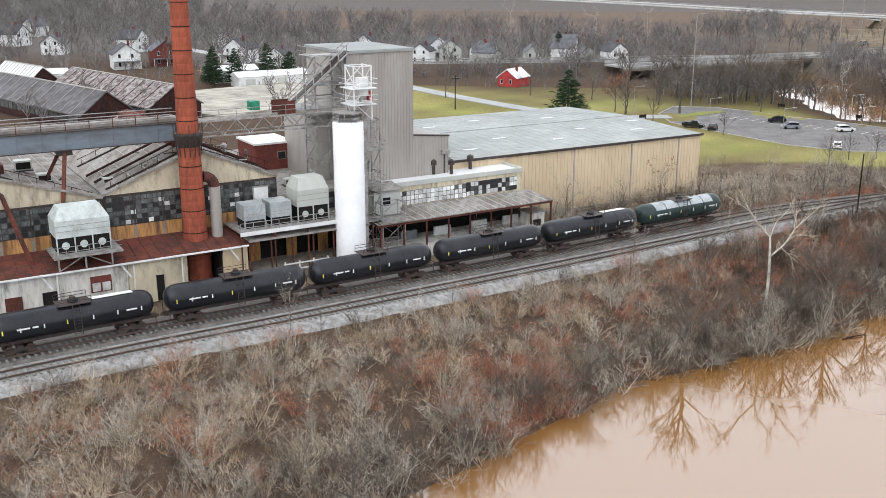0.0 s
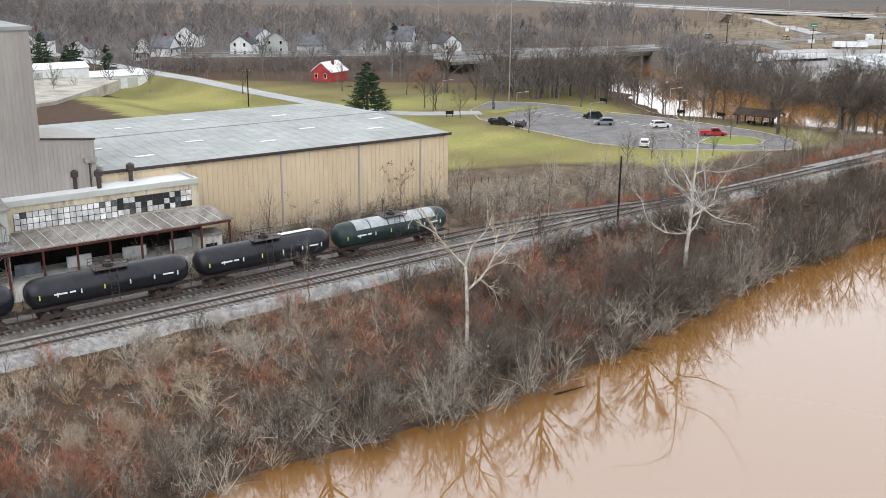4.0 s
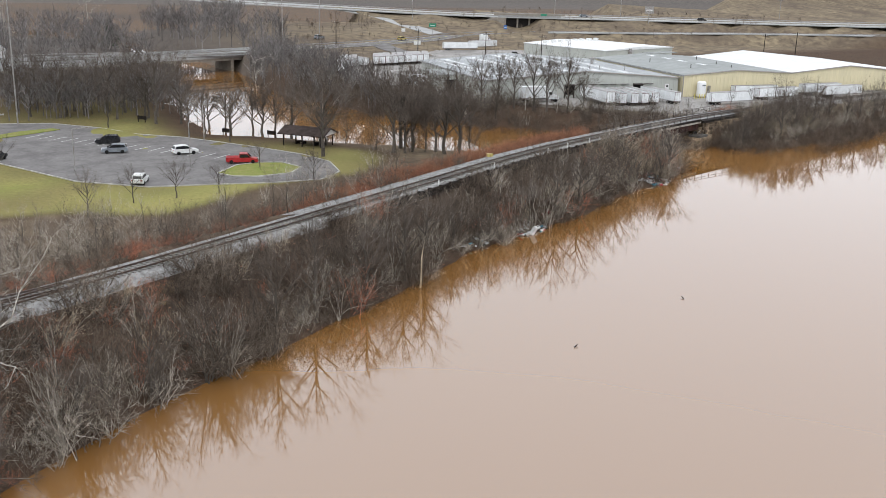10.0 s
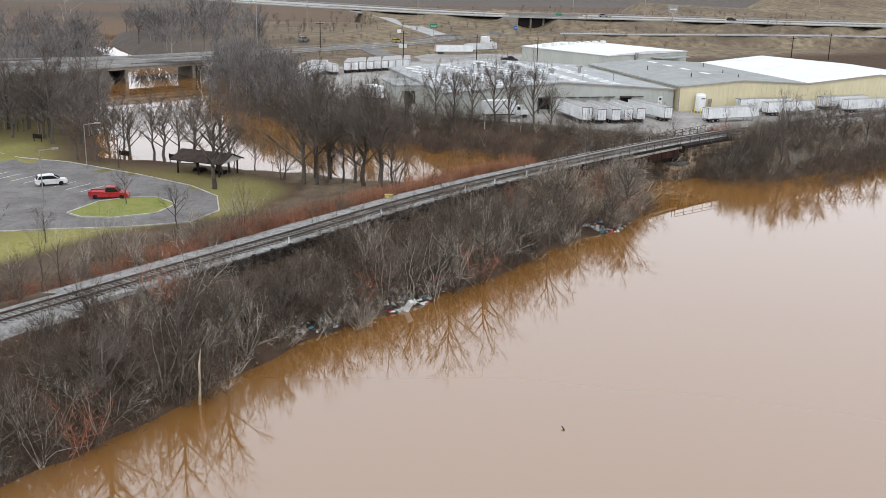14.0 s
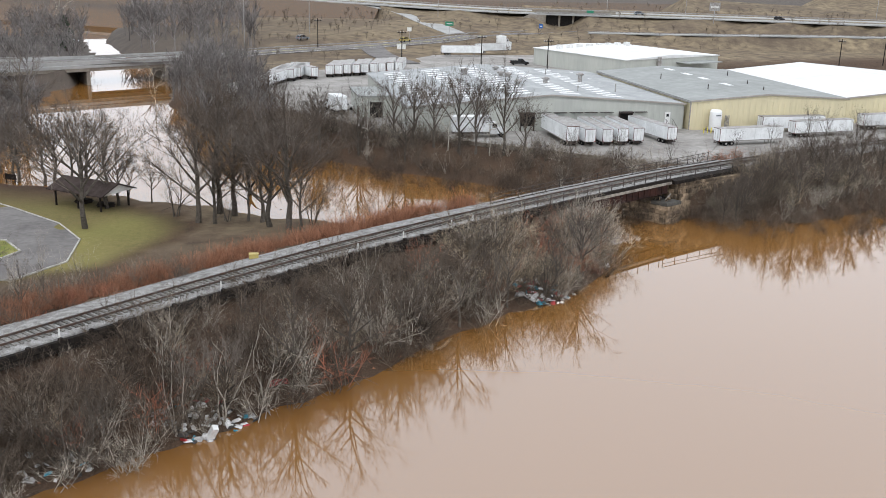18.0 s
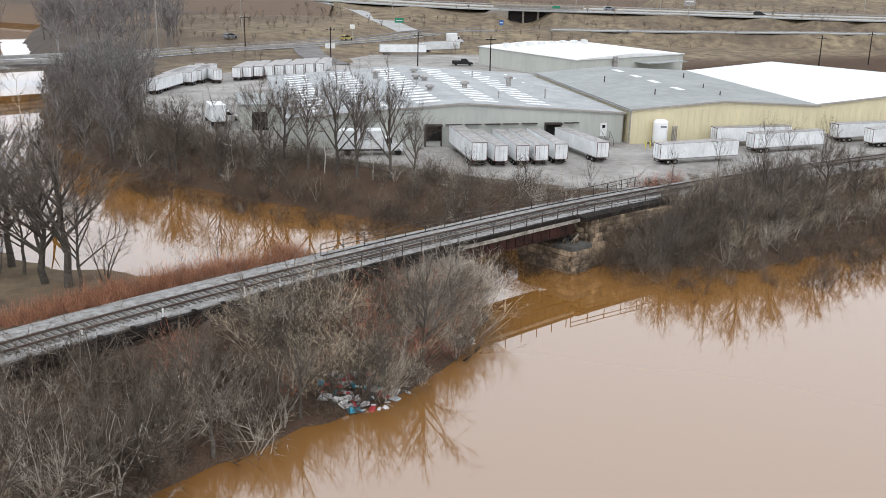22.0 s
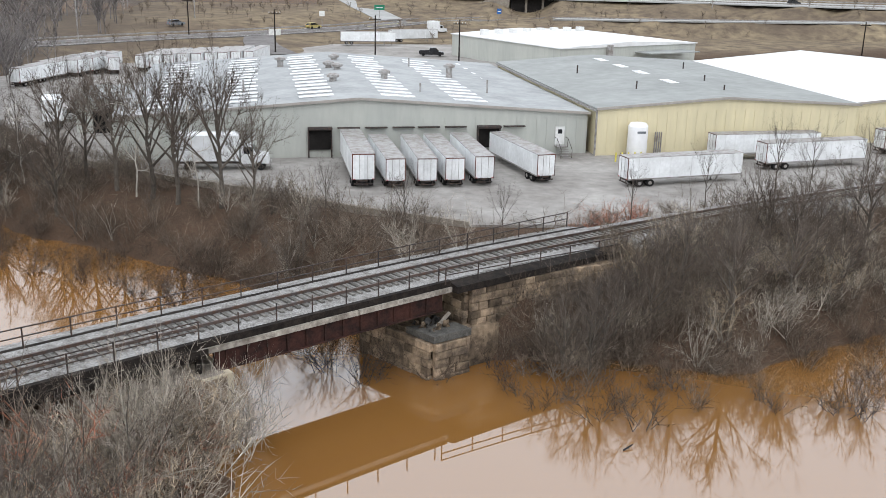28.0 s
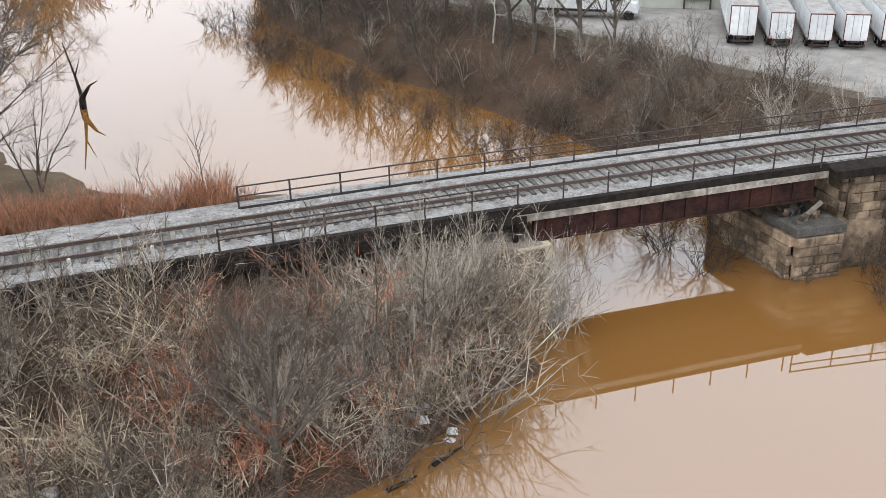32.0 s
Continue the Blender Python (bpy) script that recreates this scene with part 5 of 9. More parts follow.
for s in np.arange(30, S_SW - 6, 0.6):
    x_, y_, a_ = on_track(s, siding(s))
    m = pose(x_, y_, -0.03, 0, 0, a_)
    k = len(b.v)
    b.v += [tuple(m @ Vector(p)) for p in ((-0.11, -1.28, 6.7), (0.11, -1.28, 6.7), (0.11, 1.28, 6.7), (-0.11, 1.28, 6.7), (-0.11, -1.28, 6.87), (0.11, -1.28, 6.87), (0.11, 1.28, 6.87), (-0.11, 1.28, 6.87))]
    b.f += [tuple(k + i for i in q) for q in ((4, 5, 6, 7), (0, 1, 5, 4), (1, 2, 6, 5), (2, 3, 7, 6), (3, 0, 4, 7))]
tagged(part("sleepers", b, M["sleeper"], track), kind="stuff")


# ---- the old factory beside the siding ----
FAC = pose(-20, 110, 0, 0, 0, 36)
GZ = 6.2
rf = random.Random(21)


def panes(parent, u0, u1, v, z0, z1, du_, dz_, mix, name="window_pane"):
    """A steel sash of small panes on a wall that faces the track; mix gives the share of glass, white and broken panes."""
    part("window_sash", Build().box(u0, v - 0.06, z0, u1, v - 0.01, z1), M["blackiron"], parent)
    nu, nz = max(1, round((u1 - u0) / du_)), max(1, round((z1 - z0) / dz_))
    w, h = (u1 - u0) / nu, (z1 - z0) / nz
    shapes = {k: Build().box(0.035, -0.03, 0.035, w - 0.035, 0, h - 0.035).mesh("window_pane", M[k]) for k in ("paneglass", "panewhite", "paneblack")}
    for i in range(nu):
        for j in range(nz):
            g = rf.random()
            n = 0.5 + 0.5 * math.sin(i * 0.45 + v) * math.sin(j * 0.9 + i * 0.13)
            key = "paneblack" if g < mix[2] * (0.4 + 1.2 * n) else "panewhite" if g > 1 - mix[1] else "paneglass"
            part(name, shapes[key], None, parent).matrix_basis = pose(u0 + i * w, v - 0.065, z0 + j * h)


def hall(name, u0, u1, up, ze, zp, depth, label, mix):
    t = thing(name, FAC, label, "factory hall")
    part("gable_wall", Build().prism([(u0, ze), (u1, ze), (up, zp)], "y", 4.8, 5.15), M["paleconc"], t, "stained cream gable")
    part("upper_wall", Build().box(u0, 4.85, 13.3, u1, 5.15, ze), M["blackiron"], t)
    part("rusty_wall", Build().box(u0, 4.78, 10.6, u1, 5.15, 13.3), M["ruststreak"], t, "rust-streaked concrete wall band")
    part("lower_wall", Build().box(u0, 4.85, GZ - 0.3, u1, 5.15, 10.6), M["dirtywhite"], t)
    part("rear_wall", Build().prism([(u0, GZ - 0.3), (u1, GZ - 0.3), (u1, ze), (up, zp), (u0, ze)], "y", depth - 0.3, depth), M["darkbrick"], t)
    part("side_wall", Build().box(u0, 5.15, GZ - 0.3, u0 + 0.2, depth - 0.3, ze - 0.05), M["dirtywhite"], t)
    part("side_wall", Build().box(u1 - 0.2, 5.15, GZ - 0.3, u1, depth - 0.3, ze - 0.05), M["dirtywhite"], t)
    for ua, za, ub, zb in ((u0, ze, up, zp), (up, zp, u1, ze)):
        part("roof_slope", Build().add([(ua, 4.6, za), (ub, 4.6, zb), (ub, depth, zb), (ua, depth, za), (ua, 4.6, za + 0.18), (ub, 4.6, zb + 0.18), (ub, depth, zb + 0.18), (ua, depth, za + 0.18)],
                                       [(0, 3, 2, 1), (4, 5, 6, 7), (0, 1, 5, 4), (1, 2, 6, 5), (2, 3, 7, 6), (3, 0, 4, 7)]), M["oldroof"], t, "weathered grey roofing felt")
        part("verge_trim", Build().beam((ua, 4.58, za + 0.12), (ub, 4.58, zb + 0.12), 0.16, 0.24), M["oldroof"], t)
        for k in range(1, 6):
            f = k / 6
            part("roof_seam", Build().beam((ua + (ub - ua) * f, 4.7, za + (zb - za) * f + 0.2), (ua + (ub - ua) * f, depth, za + (zb - za) * f + 0.2), 0.09), M["towergrey"], t)
    part("ridge_monitor", Build().prism([(up - 1.2, zp - 0.2), (up + 1.2, zp - 0.2), (up + 1.2, zp + 0.7), (up, zp + 1.0), (up - 1.2, zp + 0.7)], "y", 9, depth - 2), M["rust"], t, "rusty ridge vent")
    panes(t, u0 + 0.25, u1 - 0.25, 4.85, 13.4, ze - 0.25, 0.62, 0.56, mix)
    for k in np.arange(u0 + 3.1, u1 - 1, 3.1):
        part("mullion", Build().box(k - 0.06, 4.66, 13.3, k + 0.06, 4.84, ze), M["blackiron"], t)
        part("pilaster", Build().box(k - 0.15, 4.68, 10.6, k + 0.15, 4.78, 13.3), M["concrete"], t)
    return t


hall("factory_hall", -28.2, -8.6, -18, 16.8, 20.8, 36, "factory hall with broken steel windows and stained gable", (0.7, 0.05, 0.3))
hall("factory_hall", -48, -28.25, -38.2, 16.6, 19.6, 36, "factory hall with grimy windows beside another gable", (0.7, 0.03, 0.25))
hall("factory_hall", -68, -48.05, -58, 16.6, 19.6, 36, "factory hall with grimy windows beside another gable", (0.7, 0.03, 0.25))
shedrow = thing("dock_shed", FAC, "low dirty white dock shed with a rusty sheet roof", "shed")
part("front_wall", Build().box(-66, -0.3, GZ - 0.3, -27.5, -0.02, 10.6), M["dirtywhite"], shedrow)
part("front_wall", Build().box(-27.45, -0.3, GZ - 0.3, -21.2, -0.02, 10.6), M["paleconc"], shedrow, "stained cream rendered wall")
part("front_wall", Build().box(-17.2, -0.3, GZ - 0.3, -14.4, -0.02, 10.6), M["tan"], shedrow, "yellowish ribbed sheet wall beside the chimney")
for u in np.arange(-17.1, -14.5, 0.3):
    part("rib", Build().box(u, -0.35, GZ - 0.2, u + 0.08, -0.305, 10.5), M["tan"], shedrow)
# both walls of the chimney gap are coloured near-black for its shade
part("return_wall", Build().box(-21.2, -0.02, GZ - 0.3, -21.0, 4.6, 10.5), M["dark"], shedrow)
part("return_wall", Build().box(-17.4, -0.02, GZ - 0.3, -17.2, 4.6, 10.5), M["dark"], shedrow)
part("end_wall", Build().box(-14.6, 0, GZ - 0.3, -14.4, 4.7, 10.7), M["paleconc"], shedrow)
for u in np.arange(-66, -14.5, 1.28):
    part("roof_sheet", Build().add([(u + 0.02, -0.75, 10.72), (u + 1.24, -0.75, 10.72), (u + 1.24, 4.7, 11.75), (u + 0.02, 4.7, 11.75), (u + 0.02, -0.75, 10.8), (u + 1.24, -0.75, 10.8), (u + 1.24, 4.7, 11.83), (u + 0.02, 4.7, 11.83)],
                                   [(0, 3, 2, 1), (4, 5, 6, 7), (0, 1, 5, 4), (1, 2, 6, 5), (2, 3, 7, 6), (3, 0, 4, 7)]), M["rust"], shedrow)
    part("roof_rib", Build().beam((u, -0.75, 10.83), (u, 4.7, 11.86), 0.07), M["rust"], shedrow)
part("gutter", Build().beam((-66, -0.85, 10.72), (-14.4, -0.85, 10.72), 0.16), M["whitepaint"], shedrow, "white gutter")
for u, w, mt in ((-39.5, 1.6, "rust"), (-36, 1.5, "dark"), (-24.6, 0.8, "dark"), (-44, 1.7, "ruststreak")):
    part("doorway", Build().box(u, -0.38, GZ - 0.2, u + w, -0.31, GZ + 2.6), M[mt], shedrow)
win = part("window", Build().box(-31.3, -0.4, 8.0, -29.2, -0.31, 9.7), M["darkbrick"], shedrow, "brown window frame with two white panes")
part("pane", Build().box(-31.15, -0.44, 8.1, -30.35, -0.405, 9.0), M["panewhite"], win)
part("pane", Build().box(-30.15, -0.44, 8.1, -29.35, -0.405, 9.0), M["panewhite"], win)
for u in (-26.9, -21.8, -15.0, -34.5):
    part("downpipe", Build().tube((u, -0.5, GZ), (u, -0.5, 10.7), 0.09), M["whitepaint"], shedrow)
for u in (-28.2, -16.5, -36.0):
    part("strut", Build().beam((u, -0.5, 10.7), (u + 0.9, -1.0, 9.2), 0.14), M["whitepaint"], shedrow)

# tall brick chimney with iron hoops and a collar
chim = thing("chimney", FAC @ pose(-19.15, 2.9, 0), "tall round red brick chimney with iron hoops", "chimney")
def chim_r(z):
    return 1.42 - (z - 6.2) * 0.0165
part("base_drum", Build().lathe([(1.6, 6.0), (1.56, 9.2), (1.66, 9.3), (1.66, 9.7), (1.5, 9.8), (1.42, 10.2)], 36), M["brick"], chim, smooth=True)
zz = 10.2
course = 0.92
while zz < 45:
    b = Build()
    b.lathe([(chim_r(zz), zz), (chim_r(zz) + 0.012, zz + 0.05), (chim_r(zz + course) + 0.012, zz + course - 0.05), (chim_r(zz + course), zz + course)], 36)
    part("brick_course", b, M["brick"], chim, smooth=True)
    zz += course
for z in list(np.arange(12.2, 45, 2.45)):
    r = chim_r(z)
    part("iron_hoop", Build().lathe([(r + 0.005, z - 0.05), (r + 0.035, z - 0.05), (r + 0.035, z + 0.05), (r + 0.005, z + 0.05)], 36), M["girder"], chim)
part("collar", Build().lathe([(1.18, 21.6), (1.6, 22.9), (1.6, 23.15), (1.18, 23.15)], 28), M["blackiron"], chim, "rusty iron collar platform")
for i in range(14):
    a = 2 * math.pi * i / 14
    part("collar_post", Build().beam((1.55 * math.cos(a), 1.55 * math.sin(a), 23.1), (1.55 * math.cos(a), 1.55 * math.sin(a), 24.1), 0.06), M["blackiron"], chim)
    part("collar_bracket", Build().beam((1.22 * math.cos(a), 1.22 * math.sin(a), 20.6), (1.5 * math.cos(a), 1.5 * math.sin(a), 22.8), 0.09), M["blackiron"], chim)
part("rim", Build().lathe([(0.7, 44.9), (0.9, 44.9), (0.9, 45.6), (0.7, 45.6)], 28), M["brick"], chim)
flue = thing("flue_pipe", FAC @ pose(-16.75, 2.6, 0), "grey metal flue pipe with a rusty elbow into the chimney", "pipe")
part("pipe", Build().lathe([(0.62, 10.9), (0.62, 14.2), (0.66, 14.2), (0.66, 14.4), (0.6, 14.4), (0.6, 17)], 20), M["towergrey"], flue, smooth=True)
part("base_flange", Build().lathe([(0.95, 10.7), (0.95, 10.95), (0.6, 11.2)], 20), M["galv"], flue)
b = Build().path([(-1.2 + 1.2 * math.cos(math.radians(15 * i)), 0, 17 + 1.2 * math.sin(math.radians(15 * i))) for i in range(7)], [0.6] * 7, 16)
part("elbow", b, M["rust"], flue, "rusty elbow", smooth=True)

# middle block: platform with coolers, recess below
mid = thing("middle_block", FAC, "flat-roofed factory block with dark recessed loading bay", "factory block")
part("front_wall", Build().box(-8.55, 4.9, 10.6, 2.2, 5.2, 14.6), M["towergrey"], mid)
# the bay's shade is painted into its back wall as near-black
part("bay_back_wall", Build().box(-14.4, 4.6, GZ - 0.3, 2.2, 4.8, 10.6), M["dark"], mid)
part("roof", Build().box(-8.55, 5.2, 14.3, 2.2, 36, 14.55), M["oldroof"], mid)
part("rear_wall", Build().box(-8.55, 35.7, GZ - 0.3, 2.2, 36, 14.3), M["darkbrick"], mid)
part("bay_floor", Build().box(-14.3, -0.2, GZ - 0.3, 1.5, 4.6, 7.3), M["concrete"], mid)
panes(mid, -8.3, 2.0, 4.9, 12.2, 14.2, 0.7, 0.66, (0.7, 0.05, 0.3))
for u in np.arange(-14.2, 1.2, 2.55):
    part("bay_column", Build().box(u, -0.35, GZ - 0.2, u + 0.16, -0.19, 11.2), M["rust"], mid)
part("canopy_roof", Build().prism([(-0.9, 11.0), (4.6, 11.4), (4.6, 11.55), (-0.9, 11.15)], "x", -14.3, 0.6), M["oldroof"], mid, "thin grey canopy roof")
for u, v in ((-12.6, 4.0), (-8, 4.1), (-4, 4.0)):
    part("bay_door", Build().box(u, v, 7.3, u + 1.3, v + 0.1, 9.6), M["ruststreak"], mid)
fence = thing("white_fence", FAC @ pose(-10.2, -0.75, 6.5), "white painted wooden fence by the loading bay", "fence")
for i in range(4):
    part("post", Build().box(i * 1.75 - 0.07, -0.07, 0, i * 1.75 + 0.07, 0.07, 1.6), M["whitepost"], fence)
for z in (0.6, 1.25):
    part("rail", Build().box(-0.2, -0.11, z, 5.4, -0.075, z + 0.16), M["whitepost"], fence)
plat = thing("cooler_platform", FAC, "steel platform with railings carrying rooftop coolers", "platform")
part("deck", Build().box(-15.2, -0.7, 12.0, -3.2, 4.7, 12.15), M["galv"], plat)
part("edge_beam", Build().box(-15.25, -0.78, 11.75, -3.2, -0.68, 12.2), M["whitepaint"], plat)
for u in (-15.1, -11.2, -7.2, -3.4):
    part("leg", Build().beam((u, -0.6, GZ), (u, -0.6, 12.0), 0.14), M["rust"], plat)
for u in np.arange(-15.2, -3.1, 1.5):
    part("rail_post", Build().beam((u, -0.72, 12.15), (u, -0.72, 13.2), 0.06), M["galv"], plat)
for z in (12.7, 13.2):
    part("hand_rail", Build().beam((-15.2, -0.72, z), (-3.2, -0.72, z), 0.06), M["galv"], plat)


def cooler(m, w, d, h, label, fans=0, slope=True, tone="whitepaint"):
    """A louvred cooling unit with a sloped hood."""
    t = thing("cooling_unit", m, label, "cooling unit")
    part("casing", Build().box(0, 0, h * 0.36, w, d, h * 0.74), M[tone], t)
    if slope:
        part("hood", Build().add([(0, 0, h * 0.74), (w, 0, h * 0.74), (w, d, h * 0.74), (0, d, h * 0.74), (w * 0.12, d * 0.18, h), (w * 0.88, d * 0.18, h), (w * 0.88, d * 0.85, h), (w * 0.12, d * 0.85, h)],
                                 [(0, 3, 2, 1), (4, 5, 6, 7), (0, 1, 5, 4), (1, 2, 6, 5), (2, 3, 7, 6), (3, 0, 4, 7)]), M[tone], t)
    else:
        part("casing_top", Build().box(0, 0, h * 0.74, w, d, h), M[tone], t)
    # near-black block in place of the shaded space between the frame posts
    part("fan_bay", Build().box(0.1, 0.15, 0.05, w - 0.1, d, h * 0.36), M["dark"], t)
    n = max(1, fans)
    for i in range(n + 1):
        part("frame_post", Build().box(i * (w - 0.12) / n, 0, 0, i * (w - 0.12) / n + 0.12, 0.12, h * 0.36), M[tone], t)
    for i in range(fans):
        part("fan_housing", Build().lathe([(0.1, 0.02), (0.36, 0.02), (0.42, 0.3), (0.1, 0.3)], 14, "y", ((i + 0.5) * w / n, 0, h * 0.18)), M[tone], t)
    part("base_frame", Build().box(-0.1, -0.1, -0.02, w + 0.1, d + 0.1, 0.05), M["galv"], t)
    for z in (0.5, 0.62):
        part("casing_seam", Build().box(-0.02, -0.02, h * z, w + 0.02, 0.0, h * z + 0.05), M["galv"], t)
    return t


cooler(FAC @ pose(-14.3, 0.4, 12.16), 2.5, 2.6, 2.7, "pale blue-grey boxed cooler on the platform", 0, False, "tank_grey")
cooler(FAC @ pose(-11.2, 0.4, 12.16), 2.5, 2.6, 2.7, "pale blue-grey boxed cooler on the platform", 0, False, "tank_grey")
cooler(FAC @ pose(-8.0, 0.3, 12.16), 3.9, 3.2, 5.0, "light grey cooling tower with a sloped hood", 2, True, "lightgrey")
M["coolerpaint"] = mat("weathered pale green-grey paint", (0.5, 0.54, 0.52), 0.6, 0.1, 0.8, col2=(0.38, 0.4, 0.38), grime=0.35)
big = cooler(FAC @ pose(-34.2, -0.7, 12.55), 5.3, 3.4, 4.6, "large pale green-grey cooling tower with three fans on a steel frame", 3, True, "coolerpaint")
frame_ = thing("cooler_stand", FAC @ pose(-34.2, -0.7, 0), "grey steel frame under the white cooling tower", "frame")
for u in (0, 2.6, 5.2):
    for v in (-0.1, 3.2):
        part("leg", Build().beam((u, v, 10.9), (u, v, 12.5), 0.16), M["galv"], frame_)
part("deck", Build().box(-0.5, -0.9, 12.3, 6.2, 3.6, 12.5), M["galv"], frame_)
for u in np.arange(-0.4, 6.2, 1.1):
    part("rail_post", Build().beam((u, -0.85, 12.5), (u, -0.85, 13.5), 0.05), M["galv"], frame_)
part("hand_rail", Build().beam((-0.4, -0.85, 13.5), (6.1, -0.85, 13.5), 0.05).beam((-0.4, -0.85, 13.0), (6.1, -0.85, 13.0), 0.05), M["galv"], frame_)
part("brace", Build().beam((0, -0.2, 10.9), (2.6, -0.2, 12.3), 0.1).beam((5.2, -0.2, 10.9), (2.6, -0.2, 12.3), 0.1), M["galv"], frame_)
whitebox = thing("wall_box", FAC @ pose(-11.6, 4.3, 13.9), "white metal box on the factory wall", "box")
part("casing", Build().box(0, 0, 0, 1.7, 0.5, 2.0), M["whitepaint"], whitebox)
part("lid", Build().box(-0.05, -0.05, 2.0, 1.75, 0.55, 2.08), M["galv"], whitebox)

# brick penthouse, roof plant
pent = thing("brick_penthouse", FAC @ pose(-5.6, 19.4, 14.5), "small dark red brick penthouse with a pale flat roof", "penthouse")
part("wall", Build().box(0, 0, 0, 5.2, 6.5, 3.4), M["darkbrick"], pent)
part("roof", Build().box(-0.15, -0.15, 3.4, 5.35, 6.65, 3.65), M["whiteroof"], pent)
for u in (3.0,):
    w = part("window", Build().box(u, -0.06, 1.3, u + 1.2, -0.01, 2.4), M["concrete"], pent)
    part("pane", Build().box(u + 0.1, -0.09, 1.4, u + 1.1, -0.065, 2.3), M["carglass"], w)
w = part("window", Build().box(-0.06, 3, 1.3, -0.01, 4, 2.4), M["concrete"], pent)
part("pane", Build().box(-0.09, 3.1, 1.4, -0.065, 3.9, 2.3), M["carglass"], w)
for u, v, z, s_ in ((0.2, 17.0, 14.6, 1.5), (-1.6, 10.5, 14.6, 1.2), (-35.5, 12, 18.9, 1.3), (-33.8, 9, 18.0, 1.1), (-41, 11, 19.0, 1.4), (-6, 8.5, 14.6, 1.0), (-27.2, 8.5, 17.1, 0.9)):
    t = thing("roof_unit", FAC @ pose(u, v, z), "weathered metal air handler on the factory roof", "roof unit", "roof plant")
    part("casing", Build().box(0, 0, 0.15, s_ * 1.3, s_, s_ * 0.9), M["lightgrey"], t)
    part("grille", Build().box(0.1, -0.03, 0.25, s_ * 1.2, 0.0, s_ * 0.75), M["dark"], t)
    part("skid", Build().box(-0.1, -0.1, 0, s_ * 1.4, s_ + 0.1, 0.15), M["blackiron"], t)
for i in range(10):
    u, v = rf.uniform(-26, -9), rf.uniform(10, 30)
    zr = 20.8 - abs(u + 18) * (4.0 / (10.2 if u < -18 else 9.4))
    t = thing("roof_stack", FAC @ pose(u, v, zr), "small rusty vent stack on the hall roof", "vent", "roof vents")
    part("pipe", Build().lathe([(0.25, 0), (0.25, 1.2), (0.4, 1.25), (0.4, 1.5), (0.05, 1.75)], 10), M["rust" if i % 2 else "galv"], t)
for v in (9.5, 13.5):
    t = thing("roof_pipe", FAC, "long rusty pipe run over the hall roofs", "pipe")
    part("pipe", Build().tube((-28, v, 17.4), (-18, v, 21.5), 0.14), M["girder"], t)
    part("pipe", Build().tube((-18, v, 21.5), (-9, v, 17.4), 0.14), M["girder"], t)

for i in range(26):
    u, v = rf.uniform(-46, -9), rf.uniform(6, 26)
    c_ = -18 if u > -28.2 else -38.2
    top_ = 20.8 if u > -28.2 else 19.6
    zr = top_ - abs(u - c_) * ((top_ - 16.7) / 10) + 0.22
    t = thing("roof_debris", FAC @ pose(u, v, zr, 0, rf.uniform(-6, 6), rf.uniform(0, 180)), "loose weathered board left on the factory roof", "board", "boards on the factory roof")
    part("board", Build().box(-rf.uniform(0.5, 1.8), -0.12, -0.02, rf.uniform(0.5, 1.8), 0.12, 0.06), M[rf.choice(("timber", "concrete", "oldroof", "galv"))], t)
for u0_, u1_, v in ((-27.6, -9.2, 5.6), (-46.5, -29.0, 5.6), (-27.6, -9.2, 20.0)):
    t = thing("roof_walkway", FAC, "narrow railed walkway across the hall roof", "walkway")
    c_, top_ = (-18, 20.8) if u0_ > -28 else (-38.2, 19.6)
    for a_, b_ in ((u0_, c_), (c_, u1_)):
        za, zb = top_ - abs(a_ - c_) * 0.4 + 0.3, top_ - abs(b_ - c_) * 0.4 + 0.3
        part("rail", Build().beam((a_, v, za + 0.9), (b_, v, zb + 0.9), 0.06), M["girder"], t)
        part("plank", Build().beam((a_, v + 0.3, za), (b_, v + 0.3, zb), 0.5, 0.08), M["timber"], t)
        for f_ in np.linspace(0.05, 0.95, 6):
            x_, z_ = a_ + (b_ - a_) * f_, za + (zb - za) * f_
            part("rail_post", Build().beam((x_, v, z_ - 0.1), (x_, v, z_ + 0.9), 0.05), M["girder"], t)

# white silo with ladder tower
silo = thing("silo", FAC @ pose(-2.0, -0.9, 0), "tall smooth white cylindrical silo", "silo")
part("shell", Build().lathe([(1.74, GZ - 0.2), (1.74, 23.3), (1.66, 23.5), (0, 23.55)], 40), M["silo"], silo, smooth=True)
part("skirt", Build().lathe([(1.76, GZ - 0.2), (1.76, 7.2), (1.75, 7.25)], 40), M["concrete"], silo)
for i in range(14):
    a = 2 * math.pi * i / 14
    part("rail_post", Build().beam((1.66 * math.cos(a), 1.66 * math.sin(a), 23.4), (1.66 * math.cos(a), 1.66 * math.sin(a), 24.5), 0.055), M["galv"], silo)
for z in (23.95, 24.5):
    part("hoop_rail", Build().lathe([(1.63, z - 0.03), (1.69, z - 0.03), (1.69, z + 0.03), (1.63, z + 0.03)], 28), M["galv"], silo)


